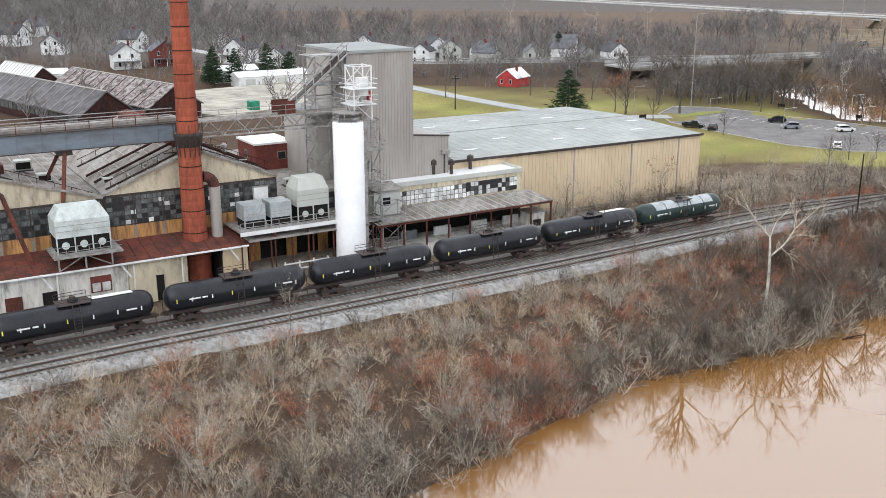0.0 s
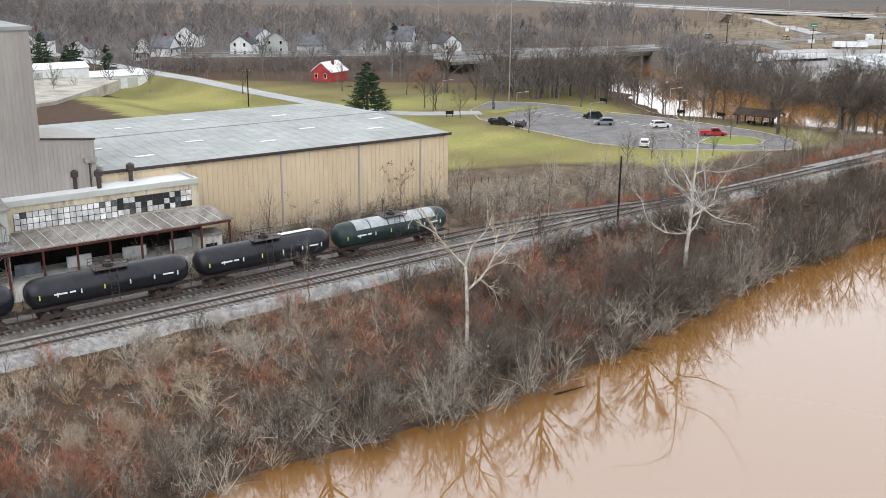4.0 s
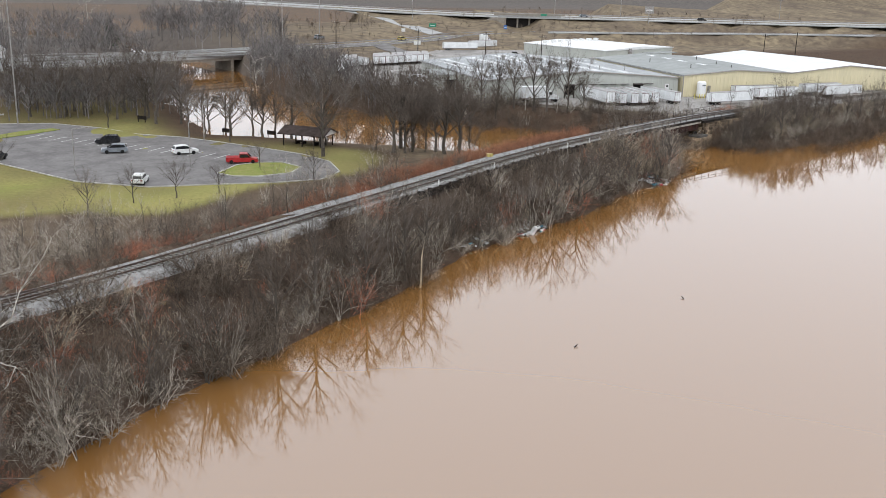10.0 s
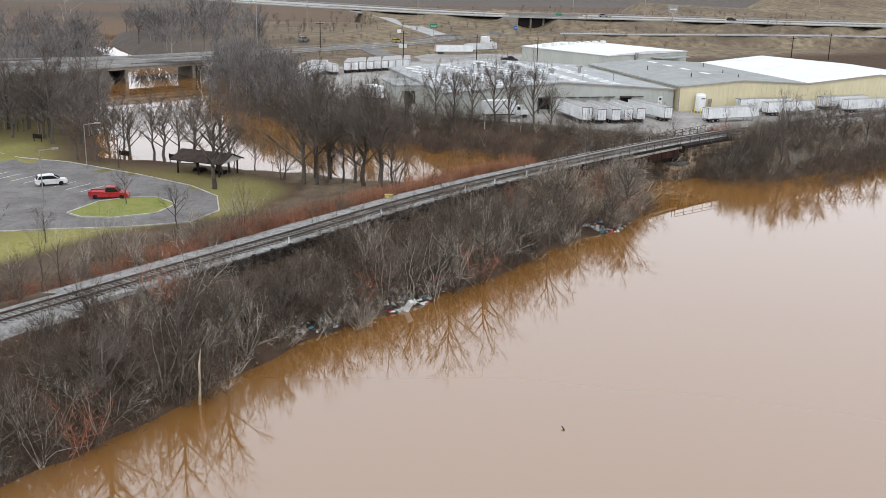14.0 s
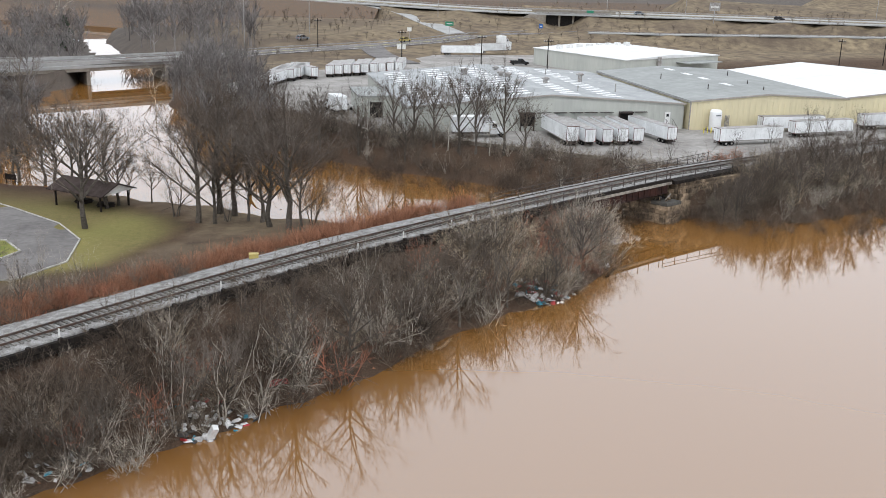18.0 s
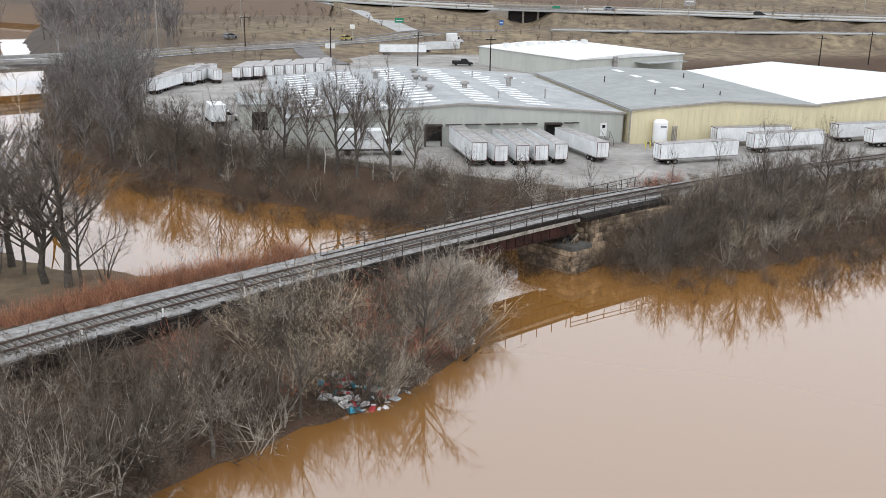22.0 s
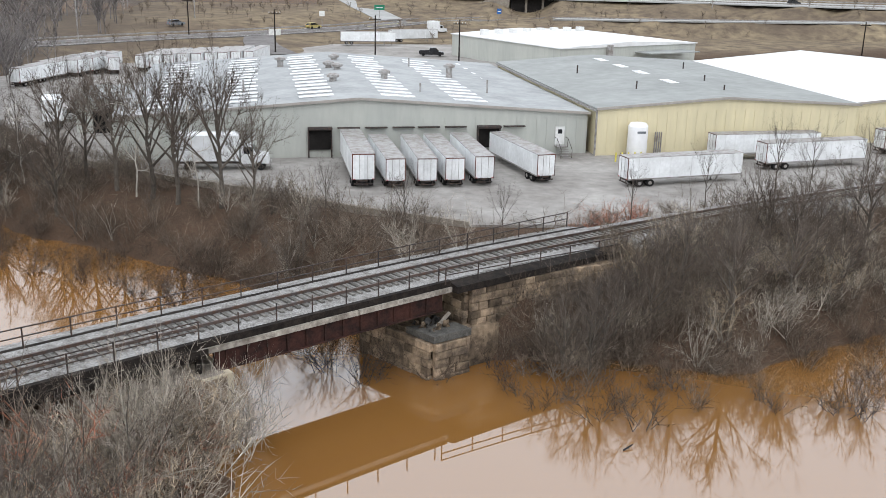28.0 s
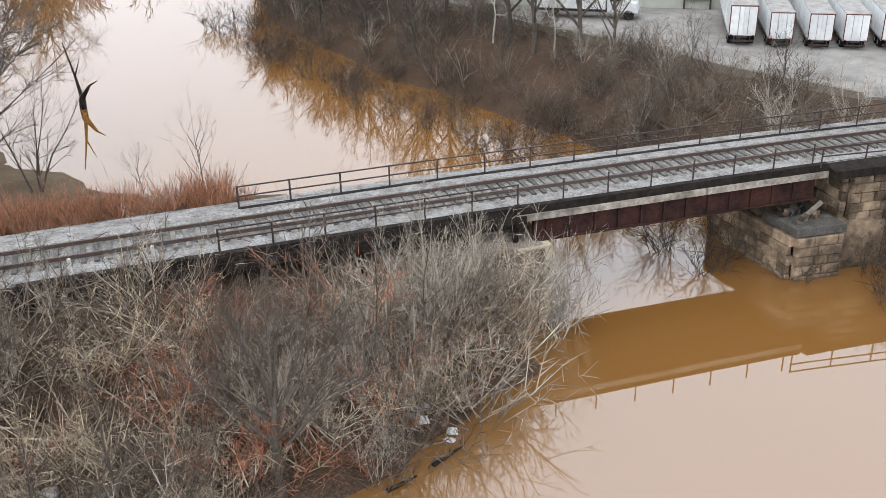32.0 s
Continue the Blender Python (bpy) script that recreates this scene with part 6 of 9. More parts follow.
def lattice(name, m, u0, u1, v0, v1, z0, z1, bay, material, label, member=0.12, decks=()):
    """A braced steel tower."""
    t = thing(name, m, label, "steel tower")
    cs = [(u0, v0), (u1, v0), (u1, v1), (u0, v1)]
    for p in cs:
        part("column", Build().beam((*p, z0), (*p, z1), member), material, t)
    z = z0
    k = 0
    while z < z1 - 0.1:
        zt = min(z + bay, z1)
        for p, q in zip(cs, cs[1:] + cs[:1]):
            part("girt", Build().beam((*p, zt), (*q, zt), member * 0.8), material, t)
            a, c = (p, q) if k % 2 else (q, p)
            part("brace", Build().beam((*a, z), (*c, zt), member * 0.6), material, t)
        z, k = zt, k + 1
    for z in decks:
        part("deck", Build().box(u0 - 0.5, v0 - 0.5, z, u1 + 0.5, v1 + 0.5, z + 0.08), material, t)
        for p, q in (((u0 - 0.5, v0 - 0.5), (u1 + 0.5, v0 - 0.5)), ((u1 + 0.5, v0 - 0.5), (u1 + 0.5, v1 + 0.5)), ((u0 - 0.5, v0 - 0.5), (u0 - 0.5, v1 + 0.5))):
            for h in (0.55, 1.1):
                part("hand_rail", Build().beam((*p, z + h), (*q, z + h), 0.05), material, t)
    return t


lattice("silo_tower", FAC, 0.3, 2.6, 0.2, 2.4, GZ, 23.2, 2.7, M["galv"], "galvanised ladder tower beside the silo", 0.13, (11.2, 15.5, 19.6))
lattice("hoist_cage", FAC, -1.3, 0.9, -1.2, 0.9, 23.5, 29.6, 2.0, M["whitepaint"], "white steel cage and hoist on top of the silo", 0.13, (25.2, 27.0))
leg = thing("elevator_leg", FAC @ pose(0.15, -0.4, 0), "grey bucket elevator leg running up the silo", "elevator leg")
part("casing", Build().box(-0.3, -0.3, GZ, 0.3, 0.3, 27.5), M["galv"], leg)
part("head", Build().box(-0.6, -0.45, 26.2, 0.55, 0.45, 28.2), M["whitepaint"], leg)
part("red_motor", Build().box(0.6, -0.4, 25.4, 1.1, 0.2, 26.6), M["barnred"], leg, "red drive motor")
part("collar", Build().box(-0.4, -0.4, 14.0, 0.4, 0.4, 14.2).box(-0.4, -0.4, 19.0, 0.4, 0.4, 19.2), M["galv"], leg)
spout = thing("spout_pipe", FAC, "dark slanting spout pipe from the ladder tower", "pipe")
part("pipe", Build().tube((0.8, 3.0, 22.5), (3.4, 5.6, 15.2), 0.22), M["blackiron"], spout)
part("pipe", Build().tube((1.6, 1.2, 18.2), (2.2, 3.6, 13.6), 0.16), M["galv"], spout)

# sheeted tower and its lean-to
tower = thing("grey_tower", FAC, "tall grey-brown sheet-clad process tower", "tower")
part("front_wall", Build().box(2.3, 8.0, 10, 11.5, 8.25, 30.1), M["towergrey"], tower)
part("side_wall", Build().box(2.3, 8.25, 10, 2.55, 19.75, 30.1), M["towergrey"], tower)
part("side_wall", Build().box(11.25, 8.25, 10, 11.5, 19.75, 30.1), M["towergrey"], tower)
part("rear_wall", Build().box(2.3, 19.75, 10, 11.5, 20, 30.1), M["towergrey"], tower)
part("roof", Build().box(2.1, 7.8, 30.1, 11.7, 20.2, 30.45), M["greyroof"], tower)
part("corner_trim", Build().box(2.22, 7.92, 10, 2.42, 8.1, 30.1), M["greyroof"], tower)
ribs(tower, (2.4, 8.0), (11.4, 8.0), 14, 30.05, 0.42, M["towergrey"], (0, -1))
lean = part("lean_to", Build().prism([(11.5, 13.5), (16.8, 13.5), (16.8, 18.9), (11.5, 19.4)], "y", 8.05, 17), M["towergrey"], tower)
part("lean_to_trim", Build().beam((11.5, 8.0, 19.45), (16.9, 8.0, 18.95), 0.12, 0.2), M["blackiron"], tower)
ribs(tower, (11.8, 8.05), (16.7, 8.05), 14, 18.8, 0.42, M["towergrey"], (0, -1))
side = thing("side_block", FAC, "dark grey sheeted block beside the tower", "factory block")
part("wall", Build().box(-1.2, 10, 13, 2.2, 20, 22.6), M["towergrey"], side)
part("roof", Build().box(-1.4, 9.8, 22.6, 2.2, 20.2, 22.85), M["greyroof"], side)
part("downpipe", Build().tube((0.6, 9.85, 14.5), (0.6, 9.85, 22.4), 0.12), M["galv"], side)
lattice("stair_tower", FAC, -1.8, 1.9, 8.3, 11.5, 14.5, 30, 2.6, M["galv"], "rusty open steel stair tower against the tall tower", 0.16, (22.9, 26.5, 29.9))
conv = thing("inclined_conveyor", FAC, "inclined steel conveyor climbing to the tower top", "conveyor")
for dv in (6.6, 8.0):
    part("chord", Build().beam((-6.0, dv, 24.2), (2.0, dv, 30.4), 0.16).beam((-6.0, dv, 25.3), (2.0, dv, 31.5), 0.1), M["galv"], conv)
part("belt", Build().beam((-6.0, 7.3, 24.3), (2.0, 7.3, 30.5), 1.1, 0.1), M["blackiron"], conv)
for i in range(8):
    part("conveyor_post", Build().beam((-6 + i * 1.1, 6.6, 24.2 + i * 0.85), (-6 + i * 1.1, 6.6, 25.3 + i * 0.85), 0.08), M["galv"], conv)

# gallery: blue plate girder, then an open truss to the tower
gal = thing("conveyor_gallery", FAC, "faded blue plate girder gallery on leaning steel legs", "gallery")
part("plate_girder", Build().box(-80, 6.2, 21.8, -19.0, 6.4, 23.7), M["bluegirder"], gal)
part("plate_girder", Build().box(-80, 8.6, 21.8, -19.0, 8.8, 23.7), M["bluegirder"], gal)
for z in (21.75, 23.7):
    part("flange", Build().box(-80, 6.0, z, -19.0, 9.0, z + 0.08), M["blackiron"], gal)
for u in np.arange(-79, -19, 2.4):
    part("rail_post", Build().beam((u, 6.1, 23.7), (u, 6.1, 25.0), 0.08), M["rust"], gal)
    part("stiffener", Build().box(u - 0.05, 6.12, 21.85, u + 0.05, 6.2, 23.65), M["bluegirder"], gal)
for z in (24.3, 25.0):
    part("hand_rail", Build().beam((-80, 6.1, z), (-19, 6.1, z), 0.08).beam((-80, 8.9, z), (-19, 8.9, z), 0.08), M["galv"], gal)
part("belt_housing", Build().box(-80, 7.0, 23.8, -19, 8.2, 24.3), M["oldroof"], gal)
for u0_, u1_ in ((-31.2, -33.6), (-39.0, -36.2), (-58, -60)):
    part("leaning_leg", Build().beam((u0_, 6.6, 21.8), (u1_, 1.5, 10.8), 0.34), M["rust"], gal)
    part("leaning_leg", Build().beam((u0_, 8.4, 21.8), (u1_, 9.5, 17.0), 0.34), M["rust"], gal)
    part("bracket", Build().box(u0_ - 0.7, 6.3, 21.2, u0_ + 0.7, 8.7, 21.75), M["blackiron"], gal)
truss = thing("gallery_truss", FAC, "open lattice truss walkway between chimney and tower", "truss")
for v in (6.2, 8.6):
    part("chord", Build().beam((-18.9, v, 21.9), (1.8, v, 21.9), 0.16), M["galv"], truss)
    part("chord", Build().beam((-18.9, v, 23.6), (1.8, v, 23.6), 0.16), M["galv"], truss)
    for i in range(13):
        u = -18.9 + i * 1.6
        part("web", Build().beam((u, v, 21.9 if i % 2 else 23.6), (u + 1.6, v, 23.6 if i % 2 else 21.9), 0.09), M["galv"], truss)
part("walkway", Build().box(-18.9, 6.2, 23.6, 1.8, 8.6, 23.7), M["oldroof"], truss)
for u in np.arange(-18.5, 2, 2.0):
    part("rail_post", Build().beam((u, 6.2, 23.7), (u, 6.2, 24.8), 0.06), M["galv"], truss)
part("hand_rail", Build().beam((-18.9, 6.2, 24.8), (1.8, 6.2, 24.8), 0.06).beam((-18.9, 6.2, 24.25), (1.8, 6.2, 24.25), 0.06), M["galv"], truss)
part("green_box", Build().box(-10.6, 6.6, 24.4, -9.5, 7.8, 25.4), M["greensign"], truss, "green motor box")
part("belt_frame", Build().box(-7.4, 6.4, 23.7, -5.2, 6.5, 25.2).box(-7.4, 8.3, 23.7, -5.2, 8.4, 25.2), M["rust"], truss)

# white-roofed front block with its long dock
wr = thing("white_roofed_block", FAC, "low factory block with a white roof and broken windows", "factory block")
part("front_wall", Build().box(2.3, 4.85, 10.8, 26.4, 5.15, 13.85), M["paleconc"], wr)
part("side_wall", Build().box(26.15, 5.15, GZ - 0.3, 26.4, 24, 13.85), M["tan"], wr)
# wall behind the dock coloured near-black, as shaded by the roof
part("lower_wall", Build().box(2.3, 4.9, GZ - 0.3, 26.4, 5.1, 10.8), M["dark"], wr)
part("roof", Build().box(2.3, 4.9, 13.85, 26.4, 24, 14.0), M["whiteroof"], wr)
part("parapet", Build().box(2.2, 4.7, 13.7, 26.5, 4.95, 14.25).box(26.2, 4.95, 13.7, 26.5, 24, 14.25), M["lightgrey"], wr)
panes(wr, 7.4, 17.5, 4.85, 11.25, 13.05, 0.6, 0.6, (0.1, 0.85, 0.05))
panes(wr, 17.55, 25.6, 4.85, 11.35, 13.15, 0.6, 0.6, (0.3, 0.35, 0.45))
for u, v, s_ in ((12, 9, 1.0), (14.5, 8, 0.7), (17.5, 9.5, 0.9), (20.5, 8.5, 0.8), (16.6, 7.0, 0.8)):
    part("roof_vent", Build().lathe([(0.3 * s_, 13.9), (0.3 * s_, 15.2), (0.55 * s_, 15.3), (0.55 * s_, 15.8), (0.1, 16.0)], 12, c=(u, v, 0)), M["galv" if s_ > 0.8 else "blackiron"], wr)
part("stack", Build().tube((16.2, 8.2, 14), (16.2, 8.2, 17.0), 0.22), M["blackiron"], wr)
part("stack_hood", Build().box(15.6, 7.6, 16.6, 16.8, 8.8, 17.1), M["galv"], wr)
dock = thing("loading_dock", FAC, "long open loading dock under a corrugated grey roof", "dock")
for u in np.arange(1.6, 27.2, 1.3):
    part("roof_sheet", Build().prism([(-0.9, 10.72), (4.8, 11.05), (4.8, 11.15), (-0.9, 10.82)], "x", u + 0.01, u + 1.27), M["oldroof"], dock)
    part("roof_rib", Build().beam((u, -0.9, 10.85), (u, 4.8, 11.18), 0.08), M["lightgrey"], dock)
part("eave_beam", Build().box(1.5, -0.85, 10.45, 27.4, -0.65, 10.7), M["rust"], dock)
part("platform", Build().box(1.6, -0.6, GZ - 0.3, 27.3, 4.8, 7.4), M["dirtywhite"], dock)
for u in np.arange(2, 27.4, 3.15):
    part("column", Build().box(u, -0.7, GZ, u + 0.18, -0.52, 10.6), M["rust"], dock)
for u in (6.5, 11.4, 17, 22):
    part("stored_panel", Build().box(u, 2.6, 7.4, u + 2.4, 2.9, 8.5), M["whitepaint" if u > 10 else "greypaint"], dock)
hut = thing("dock_end_hut", FAC @ pose(24.2, -0.2, GZ - 0.2), "small derelict white hut at the dock's end", "hut")
part("wall", Build().box(0, 0, 0, 2.4, 2.2, 3.2), M["dirtywhite"], hut)
part("opening", Build().box(0.5, -0.04, 0.9, 1.8, -0.005, 2.3), M["dark"], hut)
part("roof", Build().box(-0.2, -0.2, 3.2, 2.6, 2.4, 3.35), M["oldroof"], hut)
walkhut = thing("tower_hut", FAC @ pose(2.6, 2.0, 11.1), "grey roofed hut and stair beside the ladder tower", "hut")
part("wall", Build().box(0, 0, 0, 3.6, 2.6, 3.0), M["lightgrey"], walkhut)
part("roof", Build().prism([(-0.3, 3.0), (2.9, 3.4), (2.9, 3.55), (-0.3, 3.15)], "x", -0.3, 3.9), M["oldroof"], walkhut)
part("window", Build().box(1.2, -0.05, 1.2, 2.2, -0.01, 2.2), M["carglass"], walkhut)
lattice("dock_stair", FAC, 2.4, 5.4, -0.6, 1.2, GZ, 13.2, 2.3, M["galv"], "galvanised stair frame at the dock's end", 0.1, (10.9,))

# tan steel warehouse
TAN = pose(-1.9, 134.6, 0, 0, 0, 34.7)
tan = thing("tan_warehouse", TAN, "long tan sheet-steel warehouse with a grey metal roof", "warehouse")
part("front_wall", Build().box(-14, 0, 5.8, 34.1, 0.25, 15.0), M["tan"], tan)
part("end_wall", Build().box(33.85, 0.25, 3.5, 34.1, 34.5, 15.0), M["tan"], tan)
part("end_wall", Build().box(-14, 0.25, 5.8, -13.75, 34.5, 15.0), M["tan"], tan)
part("rear_wall", Build().box(-14, 34.5, 4, 34.1, 34.75, 15.0), M["tan"], tan)
for va, za, vb, zb in ((-0.3, 15.0, 17.2, 15.6), (17.2, 15.6, 35, 15.0)):
    part("roof_slope", Build().prism([(va, za), (vb, zb), (vb, zb + 0.16), (va, za + 0.16)], "x", -14.3, 34.4), M["tanroof"], tan)
b = Build()
for u in np.arange(-14, 34.3, 1.5):
    b.prism([(-0.3, 15.15), (17.2, 15.75), (17.2, 15.78), (-0.3, 15.18)], "x", u, u + 0.06)
    b.prism([(17.2, 15.75), (35, 15.15), (35, 15.18), (17.2, 15.78)], "x", u, u + 0.06)
part("roof_seams", b, M["tanroof"], tan)
part("ridge_cap", Build().box(-14.3, 17.0, 15.74, 34.4, 17.4, 15.86), M["tanroof"], tan)
for u, v in ((-6, 5), (2, 10), (10, 6), (18, 11), (26, 7), (-2, 24), (8, 27), (20, 23), (-10, 11), (30, 13)):
    zr = 15.0 + (v if v < 17.2 else 34.4 - v) * 0.0349 + 0.19
    part("skylight_strip", Build().box(u, v - 0.28, zr, u + 2.2, v + 0.28, zr + 0.05), M["skylight"], tan)
part("eave_trim", Build().box(-14.3, -0.34, 14.9, 34.4, -0.26, 15.25), M["blackiron"], tan)
for u in (9.6, 20.3, 29.6):
    part("downpipe", Build().box(u - 0.1, -0.14, 5.8, u + 0.1, -0.02, 14.9), M["towergrey"], tan)
ribs(tan, (-13.9, 0.0), (34.0, 0.0), 5.9, 14.9, 0.62, M["tan"], (0, -1))
part("plinth", Build().box(-14.1, -0.1, 5.6, 34.2, -0.03, 6.2), M["concrete"], tan)


# ---- roads, park and distance ----
PARK_Z = 1.3


def park(x, y):
    """The park's plan, drawn a little larger about the river."""
    return 55.2 + (x - 55.2) * 1.035, 55.9 + (y - 55.9) * 1.035


# ---- roads, overpass, far bridge ----
def road(name, material, label, lift=0.0, kind="structure"):
    pts, half = ROADS[name]
    p = np.array(pts, float)
    line = smooth_line(p[:, :2], 4.0)
    d = np.gradient(line, axis=0)
    d /= np.hypot(d[:, 0], d[:, 1])[:, None]
    run = np.concatenate([[0], np.cumsum(np.hypot(*np.diff(line, axis=0).T))])
    base = np.concatenate([[0], np.cumsum(np.hypot(*np.diff(p[:, :2], axis=0).T))])
    z = np.interp(run / run[-1], base / base[-1], p[:, 2]) + lift
    t = thing(name, Matrix(), label, "road", kind=kind)
    def ribbon(o0, o1, z0, z1):
        b = Build()
        for (x, y), (dx, dy), h in zip(line, d, z):
            for o, dz in ((o0, z1), (o1, z1), (o1, z0), (o0, z0)):
                b.v.append((x - dy * o, y + dx * o, h + dz))
        n = len(line)
        for i in range(n - 1):
            for j in range(4):
                q = i * 4 + j
                r = i * 4 + (j + 1) % 4
                b.f.append((q, r, r + 4, q + 4))
        return b
    part("surface", ribbon(-half, half, -0.35, 0.06), material, t)
    return t, ribbon, half, line, d, z


hw, rib, half, hline, hd, hz = road("highway", M["roadm"], "broad pale concrete highway on an embankment")
for o in (-half + 0.4, half - 0.4):
    part("guard_rail", rib(o - 0.08, o + 0.08, 0.45, 0.8), M["galv"], hw)
part("median", rib(-2.2, 2.2, 0.06, 0.14), mat("dry median grass", (0.24, 0.2, 0.12), 0.95, 0.2, 0.3), hw)
for o in (-8.8, 8.8):
    part("lane_line", rib(o - 0.12, o + 0.12, 0.06, 0.07), M["whitepost"], hw)
sr, rib, half, *_ = road("slip_road", M["roadm"], "pale single-lane slip road below the highway")
part("guard_rail", rib(-half - 0.5, -half - 0.4, 0.4, 0.75), M["galv"], sr)
rp, rib, half, *_ = road("ramp", M["roadm"], "pale curving ramp climbing the dry hillside")
rd, rib, half, rline, rdd, rz = road("road", M["asphalt"], "two-lane grey road passing over the creek")
part("centre_line", rib(-0.1, 0.1, 0.06, 0.07), M["yellowmark"], rd)
for o in (-half + 0.5, half - 0.5):
    part("edge_line", rib(o - 0.08, o + 0.08, 0.06, 0.07), M["whitepost"], rd)
part("guard_rail", rib(half + 0.3, half + 0.4, 0.45, 0.8), M["galv"], rd)
part("guard_rail", rib(-half - 0.4, -half - 0.3, 0.45, 0.8), M["galv"], rd)
road("yard_drive", M["asphalt"], "short asphalt drive into the yard")
road("park_road", M["roadm"], "narrow pale park road across the lawn")

fb = thing("road_bridge", Matrix(), "low concrete road bridge over the far creek", "bridge", kind="structure")
for (x0, y0), (x1, y1) in (((30, 358), (116, 404)),):
    part("deck", Build().beam((x0, y0, 5.75), (x1, y1, 5.75), 13.2, 0.7), M["roadm"], fb)
    for sgn in (-1, 1):
        dx, dy = (x1 - x0), (y1 - y0)
        L_ = math.hypot(dx, dy)
        ox, oy = -dy / L_ * 6.4 * sgn, dx / L_ * 6.4 * sgn
        part("parapet", Build().beam((x0 + ox, y0 + oy, 6.75), (x1 + ox, y1 + oy, 6.75), 0.35, 0.9), M["roadm"], fb)
        part("edge_girder", Build().beam((x0 + ox * 0.95, y0 + oy * 0.95, 5.0), (x1 + ox * 0.95, y1 + oy * 0.95, 5.0), 0.5, 0.9), M["concrete"], fb)
for f in (0.62, 0.84):
    x_, y_ = 30 + 86 * f, 358 + 46 * f
    part("pier_wall", Build().beam((x_ + 2, y_ - 5.6, 2), (x_ - 2, y_ + 5.6, 2), 0.9, 5.6), M["concrete"], fb)

ovp = thing("highway_overpass", pose(268.6, 525.5, 6.5, 0, 0, -14), "concrete highway overpass with a dark underpass", "overpass", kind="structure")
part("deck", Build().box(-16, -0.6, 5.3, 16, 1.4, 6.7), M["roadm"], ovp)
part("parapet", Build().box(-18, -0.8, 6.7, 18, -0.4, 7.5), M["concrete"], ovp)
# near-black block paints the shade below the deck; nothing is open behind it
part("underpass", Build().box(-11.5, 0.3, 0, 11.5, 1.2, 5.3), M["dark"], ovp, "deep shaded underpass")
part("abutment", Build().prism([(-12, 0), (-12, 5.4), (-19, 5.4), (-26, 2)], "y", -1.2, 1.0), M["concrete"], ovp)
part("abutment", Build().prism([(12, 0), (12, 5.4), (19, 5.4), (26, 2)], "y", -1.2, 1.0), M["concrete"], ovp)
for x in (-6, 0, 6):
    part("pier", Build().box(x - 0.4, -0.2, 0, x + 0.4, 0.25, 5.3), M["concrete"], ovp)
part("green_plate", Build().box(5.5, -0.95, 6.7, 8.5, -0.85, 7.7), M["greensign"], ovp)


def pole(name, x, y, h, r, label, category, extra=None, group=""):
    z = ground_height(x, y)
    t = thing(name, pose(x, y, z), label, category, group)
    part("post", Build().tube((0, 0, -0.4), (0, 0, h), r, r * 0.7, n=8), M["galv"] if name != "utility_pole" else M["timber"], t)
    if extra:
        extra(t, h)
    return t


def sign_plate(w, hh, material, lift=0.0):
    def f(t, h):
        part("plate", Build().box(-w / 2, -0.12, h - hh - lift, w / 2, -0.06, h - lift), material, t)
        part("legend_bar", Build().box(-w * 0.35, -0.14, h - hh * 0.6 - lift, w * 0.35, -0.121, h - hh * 0.45 - lift), M["whitepost"], t)
    return f


def lamp_head(t, h):
    part("arm", Build().beam((0, 0, h), (2.0, -0.4, h + 0.3), 0.1), M["galv"], t)
    part("lantern", Build().box(1.7, -0.6, h + 0.2, 2.6, -0.2, h + 0.4), M["galv"], t)


def crossarm(t, h):
    part("crossarm", Build().box(-1.3, -0.08, h - 0.9, 1.3, 0.08, h - 0.72), M["timber"], t)
    for x in (-1.2, -0.5, 0.5, 1.2):
        part("insulator", Build().tube((x, 0, h - 0.72), (x, 0, h - 0.5), 0.07, n=6), M["whitepost"], t)


for x, y, h in ((126, 421, 24), (212, 541, 18), (292, 546, 20), (403, 506, 18), (330, 544, 18), (46, 286, 26), (150, 470, 18), (120, 560, 20)):
    pole("highway_lamp", x, y, h, 0.16, "tall slender grey highway lamp", "street lamp", lamp_head, "highway lamps")
for x, y in ((192, 389.5), (208, 377.5), (171, 402), (305, 385), (330, 398), (-21, 276), (150, 440)):
    pole("utility_pole", x, y, 9.5, 0.17, "brown wooden utility pole with a crossarm", "utility pole", crossarm, "utility poles")
pole("utility_pole", 46.2, 139.4, 8.6, 0.13, "dark leaning wooden pole beside the track", "utility pole")
pole("road_sign", 205, 488, 5.5, 0.1, "green road sign at the junction", "sign", sign_plate(3.2, 1.6, M["greensign"]))
pole("road_sign", 248, 507, 3.2, 0.08, "blue road sign near the underpass", "sign", sign_plate(1.6, 1.8, M["bluesign"]))
pole("road_sign", 171, 403, 5.2, 0.12, "white framed sign board by the drive", "sign", sign_plate(2.6, 1.4, M["whitepost"]))
pole("road_sign", 186, 470, 4.2, 0.1, "white roadside sign board", "sign", sign_plate(1.6, 1.4, M["whitepost"]))
pole("highway_sign", 322, 501, 8.5, 0.2, "large grey back of a highway sign", "sign", sign_plate(5, 3.4, M["galv"]))
for x, y in ((44.6, 240.5), (58, 224.5), (80.5, 250), (29, 262), (76, 228)):
    pole("park_lamp", *park(x, y), 7.5, 0.09, "slim grey park lamp post", "street lamp", lamp_head, "park lamps")

